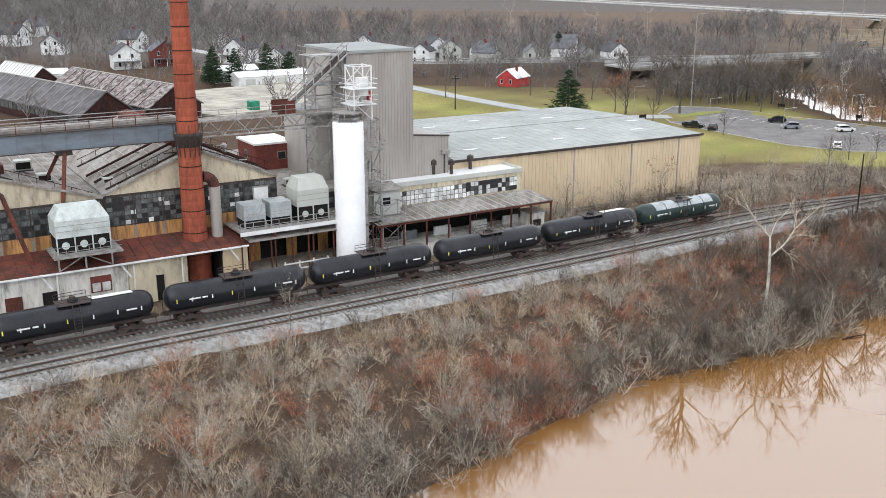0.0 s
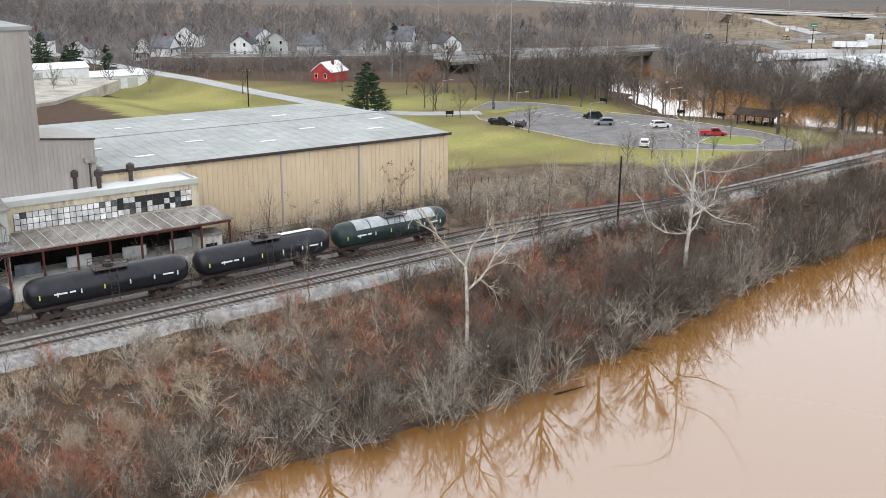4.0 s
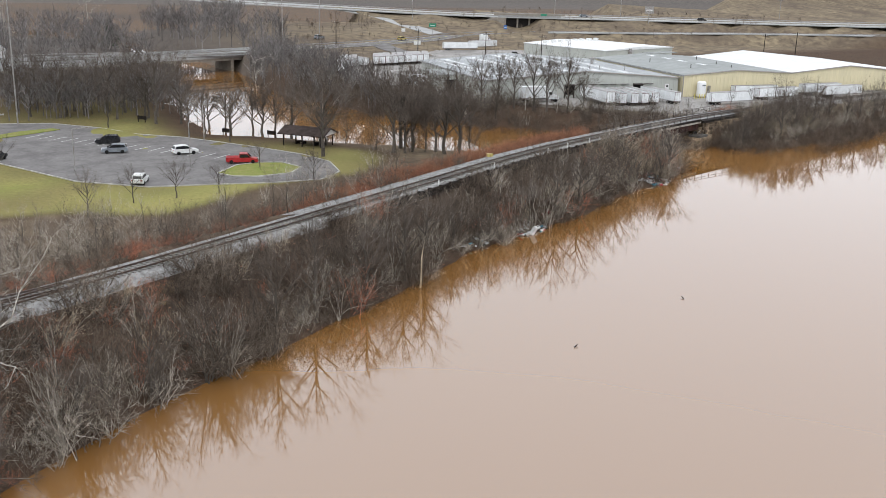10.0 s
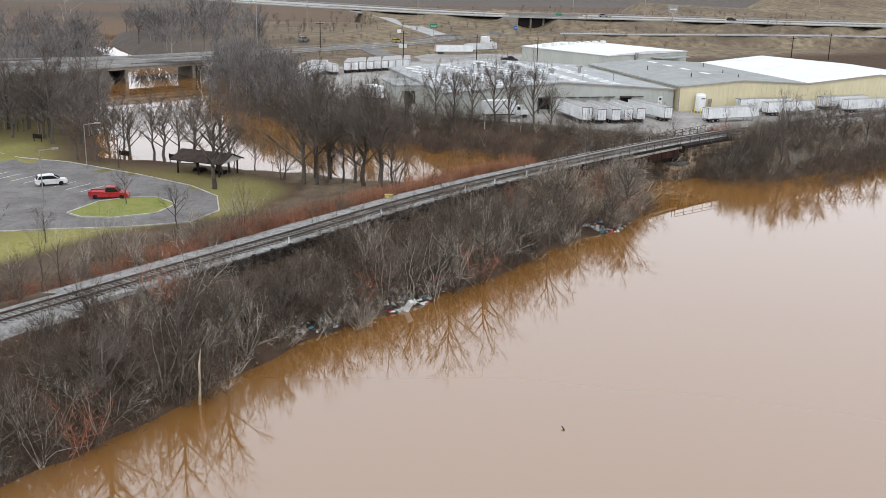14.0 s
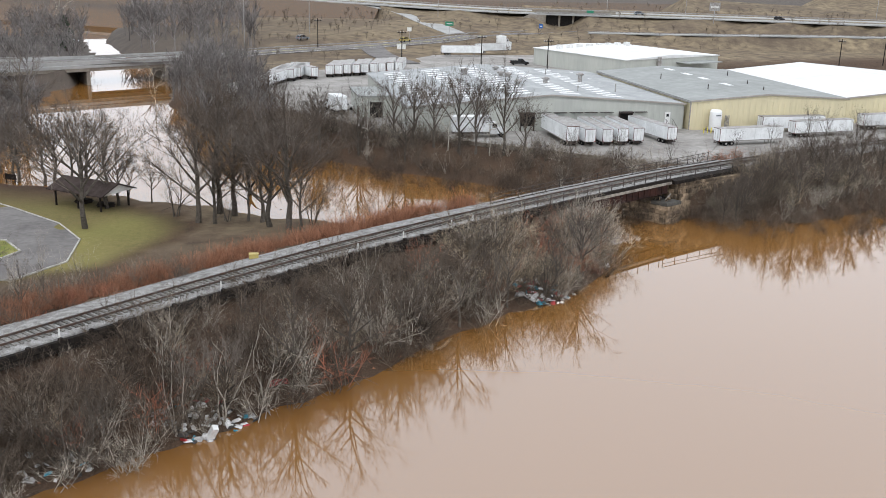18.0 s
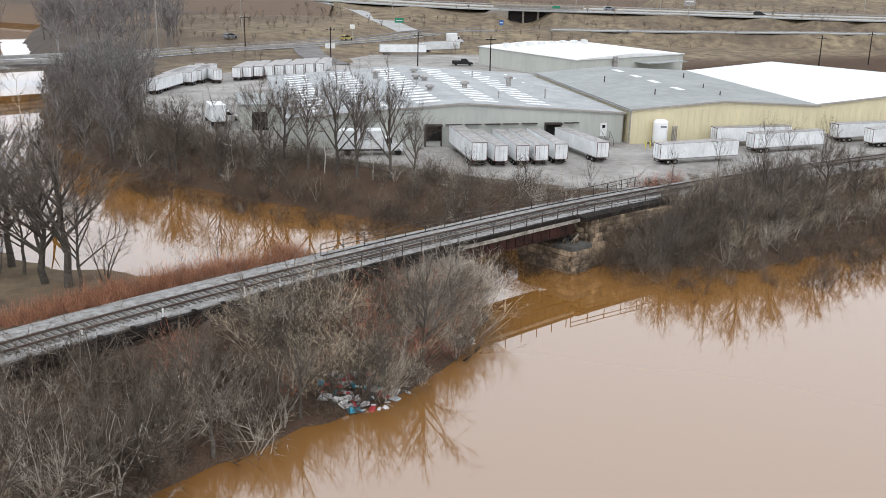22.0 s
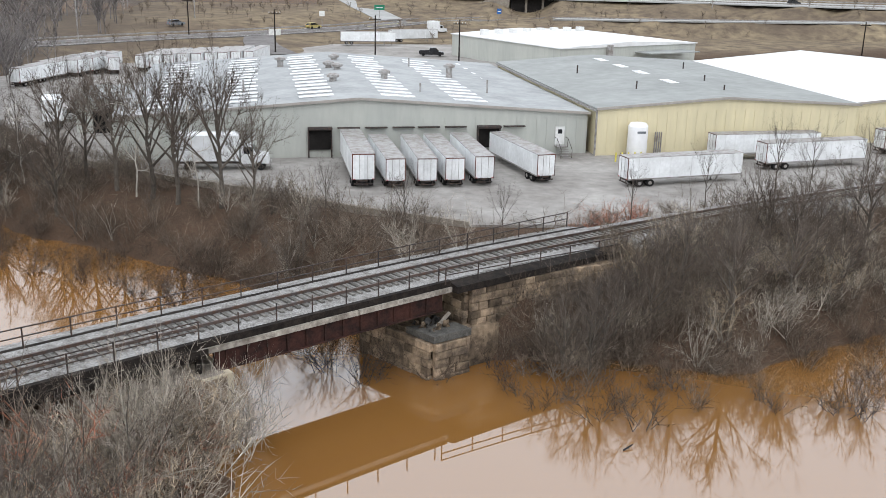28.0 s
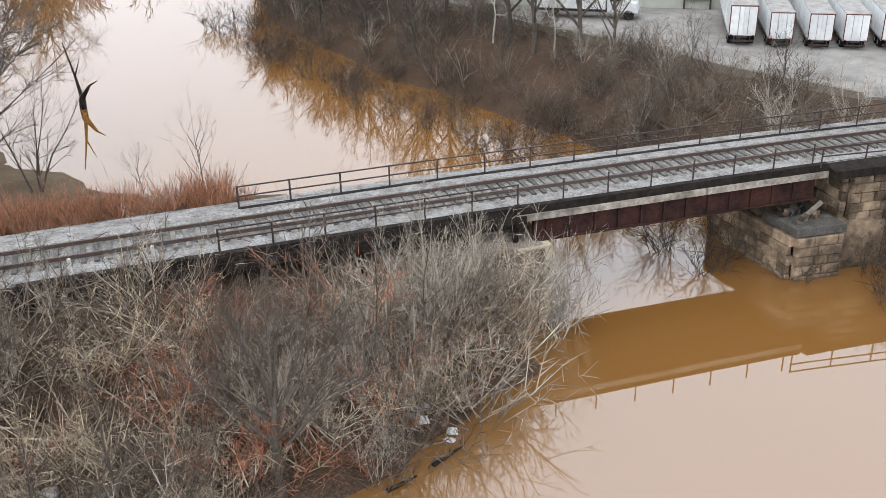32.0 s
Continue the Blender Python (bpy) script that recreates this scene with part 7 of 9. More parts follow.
# ---- park with its car park ----
LOT = [(36.4, 256.3), (35.1, 272), (41.1, 287), (52.5, 286), (62.3, 278.2), (69.5, 268.8), (78, 263.5), (90, 250.5), (97.5, 241), (101, 233), (100.7, 224), (96.3, 218.3), (87.5, 217.4), (80, 218), (69, 218.3), (58.3, 224.8), (45.9, 242.2)]
slab("car_park", LOT, 0.3, PARK_Z, M["asphalt"], "grey worn asphalt car park beside the lawn", "car park")
kb = thing("lot_kerb", Matrix(), "pale concrete kerb round the car park", "kerb", kind="structure")
for p, q in zip(LOT, LOT[1:] + LOT[:1]):
    part("kerb", Build().beam((*p, PARK_Z), (*q, PARK_Z), 0.18, 0.2), M["kerb"], kb)
isl = [(80.4, 226.4), (84.4, 232.6), (88.3, 234.2), (92.5, 233.5), (95, 228.6), (92.2, 224), (86.5, 222.4), (82.5, 223.5)]
lawn_m = mat("island grass", (0.17, 0.2, 0.05), 0.95, 0.2, 0.6, col2=(0.24, 0.22, 0.08))
ti = thing("traffic_island", Matrix(), "kerbed grass island in the car park", "island", kind="structure")
part("turf", Build().prism(isl, "z", 1.1, PARK_Z + 0.1), lawn_m, ti)
for p, q in zip(isl, isl[1:] + isl[:1]):
    part("kerb", Build().beam((*p, PARK_Z + 0.05), (*q, PARK_Z + 0.05), 0.25, 0.26), M["kerb"], ti)
ti2 = thing("traffic_island", Matrix(), "kerbed grass island in the car park", "island", kind="structure")
isl2 = [(39, 268), (47, 276), (53, 279), (54.5, 277), (47.5, 271), (40.5, 265.5)]
part("turf", Build().prism(isl2, "z", 1.1, PARK_Z + 0.1), lawn_m, ti2)
for i in range(16):
    o = part("bay_line", Build().box(-0.06, -2.4, PARK_Z + 0.002, 0.06, 2.4, PARK_Z + 0.008), M["whitepost"], kb)
    o.matrix_basis = pose(50 + i * 2.2, 270 - i * 1.9, 0, 0, 0, -42)


def car(m, paint, label, kind="suv"):
    """A parked car, nose towards +x."""
    t = thing("pickup_truck" if kind == "pickup" else "parked_car", m, label, "pickup truck" if kind == "pickup" else "car", "cars in the car park")
    L = 5.6 if kind == "pickup" else 4.6
    h = L / 2
    lower = [(-h, 0.45), (-h, 0.95), (-h + 0.15, 1.02), (h - 1.3, 1.0), (h - 0.15, 0.85), (h, 0.6), (h, 0.4), (h - 0.4, 0.3), (-h + 0.4, 0.3)]
    body = part("body", Build().prism(lower, "y", -0.92, 0.92), M[paint], t, smooth=True)
    if kind == "pickup":
        cabin = [(-0.5, 1.0), (-0.4, 1.75), (0.9, 1.78), (1.6, 1.02)]
        part("bed_rim", Build().box(-h + 0.05, -0.92, 1.0, -0.55, -0.8, 1.15).box(-h + 0.05, 0.8, 1.0, -0.55, 0.92, 1.15).box(-h, -0.92, 0.6, -h + 0.1, 0.92, 1.15), M[paint], t)
    else:
        cabin = [(-h + 0.15, 1.0), (-h + 0.5, 1.62), (-0.2, 1.68), (0.4, 1.6), (1.25, 1.0)]
    part("cabin", Build().prism(cabin, "y", -0.78, 0.78), M[paint], t)
    gl = [((x - sum(p[0] for p in cabin) / len(cabin)) * 0.9 + sum(p[0] for p in cabin) / len(cabin), 1.06 + (z - 1.0) * 0.78) for x, z in cabin]
    part("side_glass", Build().prism(gl, "y", -0.8, 0.8), M["carglass"], t)
    a, c = cabin[-2], cabin[-1]
    part("windscreen", Build().prism([(a[0] + 0.05, a[1] - 0.06), (c[0] - 0.02, c[1] + 0.08), (c[0] + 0.02, c[1] + 0.1), (a[0] + 0.09, a[1] - 0.04)], "y", -0.7, 0.7), M["carglass"], t)
    part("rear_glass", Build().prism([(cabin[0][0] + 0.02, 1.1), (cabin[1][0] - 0.02, cabin[1][1] - 0.1), (cabin[1][0] - 0.05, cabin[1][1] - 0.1), (cabin[0][0] - 0.02, 1.1)], "y", -0.68, 0.68), M["carglass"], t)
    for x in (-h + 0.95, h - 0.95):
        for sy in (-0.94, 0.74):
            w = part("wheel", Build().lathe([(0.2, sy), (0.34, sy), (0.34, sy + 0.2), (0.2, sy + 0.2)], 16, "y", (x, 0, 0.34)), M["tyre"], t)
            part("rim", Build().lathe([(0.02, sy + 0.01), (0.2, sy + 0.01), (0.2, sy + 0.19), (0.02, sy + 0.19)], 12, "y", (x, 0, 0.34)), M["galv"], w)
    for sy in (-0.7, 0.7):
        part("headlight", Build().box(h - 0.08, sy - 0.16, 0.62, h + 0.01, sy + 0.16, 0.8), M["whitepaint"], t)
        part("tail_light", Build().box(-h - 0.01, sy - 0.14, 0.75, -h + 0.06, sy + 0.14, 0.95), M["red"], t)
    return t


for x, y, a_, paint, lab, kd in ((40.9, 248.8, -25, "blackpaint", "black pickup truck parked on the asphalt", "pickup"), (45.1, 245.7, 70, "blackpaint", "dark car parked beside a pickup truck", "suv"),
                                 (63.6, 258.9, 175, "blackpaint", "black sport utility car parked on the asphalt", "suv"), (64.6, 248.9, 178, "greypaint", "grey sport utility car parked on the asphalt", "suv"),
                                 (76.8, 245.4, 10, "whitepaint", "white sport utility car parked on the asphalt", "suv"), (85.7, 234.8, -8, "red", "red pickup truck parked by the grass island", "pickup"),
                                 (67.9, 221.5, 75, "whitepaint", "white car parked at the lot's edge", "suv")):
    car(pose(x, y, PARK_Z + 0.01, 0, 0, a_), paint, lab, kd)
car(pose(142.2, 311.5, YARD, 0, 0, 5), "whitepaint", "white pickup truck in the warehouse yard", "pickup")
car(pose(205.5, 396, YARD + 0.1, 0, 0, -10), "blackpaint", "dark pickup truck near the far warehouse", "pickup")
for x, y, a_, paint in ((146, 452, 35, "greypaint"), (300, 528, -12, "greypaint"), (352, 500, -28, "blackpaint"), (183, 462, 40, "yellowbox")):
    car(pose(x, y, ground_height(x, y) + 0.25, 0, 0, a_), paint, "car standing on the distant road")

pav = thing("picnic_pavilion", pose(100.6, 250.2, 1.25, 0, 0, -38), "open picnic pavilion with a dark brown roof", "pavilion")
for u in (-4, 0, 4):
    for v in (-2.6, 2.6):
        part("post", Build().box(u - 0.1, v - 0.1, 0, u + 0.1, v + 0.1, 2.4), M["timber"], pav)
for v0, v1 in ((-3.3, 0), (0, 3.3)):
    z0_, z1_ = (2.35, 3.6) if v0 < 0 else (3.6, 2.35)
    part("roof_slope", Build().prism([(v0, z0_), (v1, z1_), (v1, z1_ + 0.15), (v0, z0_ + 0.15)], "x", -5, 5), mat("brown shingle", (0.06, 0.045, 0.04), 0.9, 0.15, 1.0), pav)
part("gable_end", Build().prism([(-3.1, 2.4), (3.1, 2.4), (0, 3.55)], "x", 4.6, 4.7), M["whitepaint"], pav, "white gable board")
for u in (-2.5, 1.5):
    part("picnic_table", Build().box(u, -0.5, 0.7, u + 1.8, 0.5, 0.78).box(u, -1.0, 0.4, u + 1.8, -0.75, 0.46).box(u, 0.75, 0.4, u + 1.8, 1.0, 0.46).box(u + 0.2, -0.9, 0, u + 0.3, 0.9, 0.7).box(u + 1.5, -0.9, 0, u + 1.6, 0.9, 0.7), M["timber"], pav)
for x, y, a_ in ((29.5, 260, 20), (71, 285, -30), (95.4, 262, -40), (87, 267, -30)):
    t = thing("notice_board", pose(x, y, ground_height(x, y), 0, 0, a_), "dark wooden board on two posts beside the car park", "board")
    for sx in (-0.8, 0.8):
        part("post", Build().box(sx - 0.06, -0.06, -0.2, sx + 0.06, 0.06, 1.5), M["timber"], t)
    part("panel", Build().box(-1.0, -0.05, 0.6, 1.0, 0.05, 1.4), M["timber"], t)
fen = thing("park_fence", Matrix(), "low wire fence along the lawn by the factory", "fence")
for i in range(30):
    x, y = 27 + i * 1.15, 185.5 - i * 0.1 + 3 * math.sin(i * 0.12)
    z = ground_height(x, y)
    part("post", Build().beam((x, y, z - 0.1), (x, y, z + 1.0), 0.07), M["timber"], fen)
ybox = thing("signal_box", pose(*at_track(272.5, 3.6, 6.4)), "small yellow steel equipment box beside the track", "box")
part("casing", Build().box(-0.45, -0.3, 0.1, 0.45, 0.3, 0.55), M["yellowbox"], ybox)
part("lid", Build().box(-0.48, -0.33, 0.55, 0.48, 0.33, 0.6), M["yellowbox"], ybox)
part("foot", Build().box(-0.5, -0.3, -0.4, 0.5, 0.3, 0.15), M["concrete"], ybox)


# ---- houses across the valley ----
def house(m, w, d, h, wall, label, roof="shingle", porch=False):
    t = thing("house", m, label, "house", "houses across the valley")
    part("wall", Build().box(-w / 2, -d / 2, -0.5, w / 2, d / 2, h), M[wall], t)
    part("gable", Build().prism([(-w / 2, h), (w / 2, h), (0, h + w * 0.36)], "y", -d / 2, d / 2), M[wall], t)
    for s_ in (-1, 1):
        part("roof_slope", Build().prism([(0, h + w * 0.36 + 0.05), (s_ * (w / 2 + 0.4), h - 0.28), (s_ * (w / 2 + 0.4), h - 0.06), (0, h + w * 0.36 + 0.28)], "y", -d / 2 - 0.4, d / 2 + 0.4), M[roof], t)
    n = 1 if h < 4 else 2
    for fl in range(n):
        for x in (-w * 0.27, w * 0.2):
            wn = part("window", Build().box(x - 0.5, -d / 2 - 0.05, 0.9 + fl * 2.8, x + 0.5, -d / 2 - 0.01, 2.4 + fl * 2.8), M["whitepost"], t)
            part("pane", Build().box(x - 0.4, -d / 2 - 0.08, 1.0 + fl * 2.8, x + 0.4, -d / 2 - 0.055, 2.3 + fl * 2.8), M["carglass"], wn)
    part("chimney_stack", Build().box(w * 0.12, -0.4, h, w * 0.12 + 0.7, 0.4, h + w * 0.36 + 1.1), M["darkbrick"], t)
    if porch:
        pr = part("porch_roof", Build().box(-w / 2, -d / 2 - 2.2, 2.5, w / 2, -d / 2, 2.7), M[roof], t)
        for x in (-w / 2 + 0.2, 0, w / 2 - 0.2):
            part("porch_post", Build().box(x - 0.1, -d / 2 - 2.1, 0, x + 0.1, -d / 2 - 1.9, 2.5), M["whitepost"], pr)
    return t


rh = random.Random(5)
for i, (x, y, w, d, h, wall, lab, porch) in enumerate((
        (-139, 332, 9, 10, 5, "whitepaint", "white two-storey clapboard house with a grey roof", True), (-129, 342, 9, 9, 5.4, "darkbrick", "dark red two-storey house with white windows", True),
        (-110, 372, 10, 10, 5, "whitepaint", "white two-storey house with a front porch", True), (-220, 412, 10, 9, 5, "whitepaint", "white house with a reddish roof", False),
        (-185, 376, 8, 9, 4.5, "whitepaint", "white gabled house with a grey roof", False), (-101, 396, 8, 8, 3, "whitepaint", "small white gabled cottage", False),
        (-78, 398, 8, 9, 4.8, "lightgrey", "grey gabled house among bare trees", False), (-72, 440, 9, 9, 5, "whitepaint", "white gabled house among bare trees", False),
        (-40, 420, 11, 9, 5, "whitepaint", "white two-storey house among bare trees", True), (-18, 404, 9, 9, 4.5, "lightgrey", "pale house among bare trees", False),
        (-76, 386, 8, 10, 5, "whitepaint", "white gabled house with a dark roof", True), (-64, 366, 9, 7, 3, "whitepaint", "low white cottage with a porch", True),
        (-43, 400, 8, 8, 4.8, "whitepaint", "white gabled house among bare trees", False), (-33, 412, 9, 8, 5, "lightgrey", "pale house among bare trees", False), (-20, 414, 8, 8, 5, "whitepaint", "white gabled house among bare trees", False),
        (2, 430, 9, 8, 3, "lightgrey", "low pale house among bare trees", False), (15, 432, 14, 10, 5, "whitepaint", "large white house with a grey roof", False), (32, 384, 8, 7, 3, "whitepaint", "small white cottage among trees", False),
        (24, 420, 9, 8, 3, "lightgrey", "low pale house among bare trees", False),
        (-160, 392, 9, 9, 5, "whitepaint", "white gabled house among bare trees", False), (-200, 350, 8, 9, 4.5, "lightgrey", "pale house among bare trees", False),
        (-240, 470, 9, 9, 5, "whitepaint", "white gabled house among bare trees", False), (-140, 450, 9, 9, 5, "whitepaint", "white gabled house among bare trees", False))):
    house(pose(x, y, ground_height(x, y), 0, 0, rh.choice((-12, 8, 30, 80))), w, d, h, wall, lab, "shingle", porch)
barn = house(pose(-5.5, 333, ground_height(-5.5, 333), 0, 0, -28), 7.0, 9, 3.0, "barnred", "red gabled barn with a pale roof", "whiteroof")
for x, y, w, d, a_ in ((-78, 292, 22, 8, 35), (-66, 312, 18, 9, 35), (-92, 300, 14, 9, 35), (-146, 284, 16, 9, 36)):
    t = thing("white_shed", pose(x, y, ground_height(x, y), 0, 0, a_), "long low white shed with a pale roof", "shed", "white sheds")
    part("wall", Build().box(-w / 2, -d / 2, -0.4, w / 2, d / 2, 3.6), M["whitepaint"], t)
    part("roof", Build().prism([(-d / 2 - 0.3, 3.6), (d / 2 + 0.3, 3.6), (0, 4.9)], "x", -w / 2 - 0.3, w / 2 + 0.3), M["whiteroof"], t)
    for i in range(3):
        part("door", Build().box(-w / 2 + 2 + i * 5, -d / 2 - 0.05, -0.2, -w / 2 + 5 + i * 5, -d / 2 - 0.01, 2.9), M["lightgrey"], t)
slab("gravel_lot", [(-90, 232), (-70, 222), (-58, 245), (-56, 285), (-74, 292), (-96, 268)], 4.0, 6.62, mat("pale gravel lot", (0.42, 0.39, 0.33), 0.95, 0.12, 0.2), "pale gravel lot behind the factory", "lot")
M["millroof"] = mat("weathered grey mill roofing", (0.16, 0.155, 0.16), 0.9, 0.25, 0.5, col2=(0.08, 0.075, 0.075), streak=(0.5, 1, 1), grime=0.6)
for x, y, a_, w, d, mt, lab in ((-113, 223.4, -40, 56, 12, "millroof", "old dark-roofed mill shed with a row of side windows"), (-101.5, 237, -42, 55, 13, "patchroof", "derelict mill shed with peeling pale roofing"), (-140, 264, -40, 24, 10, "whiteroof", "old shed with a white roof")):
    t = thing("mill_shed", pose(x, y, GZ, 0, 0, a_), lab, "mill building")
    part("wall", Build().box(-w / 2, -d / 2, -0.5, w / 2, d / 2, 3.3), M["girder"], t)
    for s_ in (-1, 1):
        part("roof_slope", Build().prism([(0, 7.8), (s_ * (d / 2 + 0.5), 3.1), (s_ * (d / 2 + 0.5), 3.35), (0, 8.1)], "x", -w / 2 - 0.4, w / 2 + 0.4), M[mt], t)
        for k in range(1, 12):
            u = -w / 2 + k * w / 12
            part("roof_batten", Build().beam((u, s_ * 0.2, 8.05), (u, s_ * (d / 2 + 0.4), 3.5), 0.14, 0.1), M["girder" if mt == "patchroof" else "towergrey"], t)
    part("ridge_cap", Build().beam((-w / 2, 0, 8.12), (w / 2, 0, 8.12), 0.5, 0.14), M["towergrey"], t)
    part("end_gable", Build().prism([(-d / 2, 3.3), (d / 2, 3.3), (0, 7.8)], "x", w / 2 - 0.3, w / 2), M["girder"], t)
    for i in range(22):
        part("window_pane", Build().box(-w / 2 + 1 + i * w / 23, -d / 2 - 0.05, 1.3, -w / 2 + 1 + i * w / 23 + w / 28, -d / 2 - 0.01, 2.9), M["paneglass"], t)


# ---- trees ----
def tree_mesh(seed, limbs=9, k=(6, 5, 7), base=0.22, lean=0.85, r=0.017, spread=0.34, twig="twig"):
    """A bare tree one metre high: a tapered trunk with forked limbs, and a crown of twigs."""
    rng = np.random.default_rng(seed)
    b = Build()
    pts = [Vector((0, 0, -0.03))]
    for z in (base * 0.5, base, base + 0.18, base + 0.36):
        pts.append(Vector((rng.normal(0, 0.012), rng.normal(0, 0.012), z)))
    rad = [r * 1.25, r, r * 0.85, r * 0.6, r * 0.35]
    for i in range(4):
        b.tube(pts[i], pts[i + 1], rad[i], rad[i + 1], n=7, cap=False)
    ang = np.arange(limbs) * 2.4 + rng.uniform(0, 1, limbs)
    hz = np.linspace(base, base + 0.36, limbs)
    ln_ = (0.62 - 0.35 * (hz - base) / 0.36) * rng.uniform(0.85, 1.1, limbs)
    up_ = lean + 0.5 * (hz - base) / 0.36
    d = unit(np.stack([np.cos(ang), np.sin(ang), up_ * rng.uniform(0.8, 1.3, limbs)], 1))
    p = np.stack([np.zeros(limbs), np.zeros(limbs), hz], 1)
    for i in range(limbs):
        q = Vector(p[i]) + Vector(d[i]) * float(ln_[i]) * 0.5
        b.tube(p[i], q, r * 0.5, r * 0.28, n=5, cap=False)
    top = np.array([[0, 0, base + 0.3]])
    p, d, ln_, rr_ = np.vstack([p, top]), np.vstack([d, [[0.03, 0, 1]]]), np.append(ln_, 0.4), np.full(limbs + 1, r * 0.42)
    parts, at = [spikes(p, d, ln_, rr_)], (p, d, ln_, rr_)
    for n_, sh, th, sp in ((k[0], 0.55, 0.5, spread), (k[1], 0.5, 0.55, spread + 0.08), (k[2], 0.52, 0.8, spread + 0.16)):
        at = fork(rng, *at, n_, sp, 0.25, 0.98, sh, th, 0.12)
        parts.append((blades if n_ == k[2] and sh == 0.52 else spikes)(*at))
    v, f = joined(parts)
    return b.mesh("trunk", M["bark"], True), raw_mesh("crown", v, f, M[twig])


def set_tree(meshes, x, y, h, label, width=1.0, group="", category="tree", sink=0.1, name="bare_tree"):
    t = thing(name, pose(x, y, ground_height(x, y) - sink, 0, 0, (x * 37 + y * 91) % 360) @ Matrix.Diagonal((h * width, h * width, h, 1)), label, category, group)
    part("trunk", meshes[0], None, t)
    part("crown", meshes[1], None, t)
    return t


OAK = [tree_mesh(100 + i) for i in range(6)]
TALL = [tree_mesh(120 + i, 9, (5, 5, 6), 0.3, 1.15, 0.011, 0.36, "seedtwig") for i in range(4)]
YOUNG = [tree_mesh(140 + i, 7, (4, 5, 6), 0.18, 1.2, 0.009, 0.36, "brushgrey" if i % 2 else "twig") for i in range(6)]
rt = random.Random(77)
# large trees by the creek and the park
BROAD = [tree_mesh(160 + i, 10, (7, 6, 9), 0.2, 0.8, 0.022, 0.38) for i in range(3)]
for x, y, h in ((101, 238.3, 15), (102.8, 247.9, 13.7), (105.2, 253.6, 6.3), (108.4, 251.1, 7.3), (114.8, 239.8, 15), (117.6, 244, 16.3), (119.6, 242.8, 15.4), (121.2, 239.9, 10.3), (126.2, 234.4, 16.5), (127.6, 232.6, 11), (90.8, 258, 12), (86, 262, 11.5), (95, 256, 12),
                (72, 282, 13), (73.2, 274.9, 16.5), (64, 291, 15.5), (69.7, 285.7, 12), (59, 290, 11.5), (55.3, 288, 12.5), (48.7, 300.8, 13.6), (76, 298, 13), (80, 306, 14), (62, 305, 13), (50, 315, 14), (70, 318, 14), (31, 298, 15), (42, 310, 15), (78.5, 258.5, 9.4), (81.5, 257.4, 9.4)):
    set_tree((BROAD[rt.randrange(3)] if h > 14 and y < 250 else OAK[rt.randrange(6)]), *(park(x, y) if y > 255 else (x, y)), h * (1.1 if h > 9 else 1.0), "broad bare tree standing at the flooded creek edge" if y < 266 else "bare park tree among others by the creek", 0.95, "trees by the creek")
for x, y, h, lab in ((26.7, 261.5, 9, "bare park tree with an upright crown"), (27.4, 263.9, 11.8, "bare park tree beside the car park"), (41.4, 266, 14, "tall bare tree beside the car park"), (37.9, 282.3, 13, "bare park tree on the lawn"), (32.7, 251.2, 8.5, "bare park tree beside the car park"), (41.6, 266, 9, "bare park tree beside the car park"), (63.7, 271, 9, "bare park tree beside the car park"),
                     (85.3, 250, 9, "bare park tree beside the pavilion"), (87, 224.5, 5.5, "small bare tree on the grass island"), (46.5, 231.5, 6.5, "slim bare tree on the lawn edge"), (93.4, 211, 6.5, "slim bare tree beside the car park"),
                     (78.2, 206.5, 5, "slim bare tree at the lawn edge"), (-22, 282, 10, "bare tree beside the park road"), (2, 300, 10, "bare tree on the lawn"), (18, 340, 11, "spreading bare tree behind the lawn"), (-45, 330, 10, "bare tree beside the park road"),
                     (20, 292, 10, "bare tree on the lawn"), (-62, 345, 11, "bare tree beside the park road"), (66, 203, 6, "slim bare tree at the lawn edge"), (72, 205, 6.5, "slim bare tree at the lawn edge"), (60, 196, 7, "slim bare tree at the lawn edge")):
    set_tree(OAK[rt.randrange(6)], *park(x, y), h, lab, 0.85)
# tall slim trees along the far bank
for x, y, h in ((153, 271.5, 12), (156.5, 268.5, 13), (159, 266.5, 12.5), (163, 264, 13), (150, 274, 11), (166, 262, 9), (142.3, 281, 10), (139, 284, 9), (147, 277, 11), (172, 257, 6), (178, 252, 6), (136, 290, 11), (130, 300, 12), (126, 310, 12), (122, 318, 13),
                (118, 330, 13), (114, 342, 13), (112, 356, 13), (116, 366, 12), (186, 250.5, 5), (120, 304, 12), (110, 335, 12), (206, 255.5, 6), (213, 256, 7.5), (219, 260, 7), (227, 263, 7), (197, 250.5, 5)):
    set_tree(BROAD[rt.randrange(3)] if 145 < x < 167 else TALL[rt.randrange(4)], x, y, h * (1.12 if 145 < x < 170 else 0.75 if y > 285 else 1.0), "tall slim bare tree on the creek's far bank" if x < 170 else "small bare tree beside the track", 0.7, "far bank trees")
for i in range(40):
    s_ = rt.uniform(340, 470) if i % 3 else rt.uniform(339, 372)
    x, y, _ = on_track(s_, -rt.uniform(5.5, 9))
    set_tree(TALL[rt.randrange(4)] if i % 3 else OAK[rt.randrange(6)], x, y, rt.uniform(5.5, 8.5), "bare bank tree beside the railway", 0.75, "east bank trees")
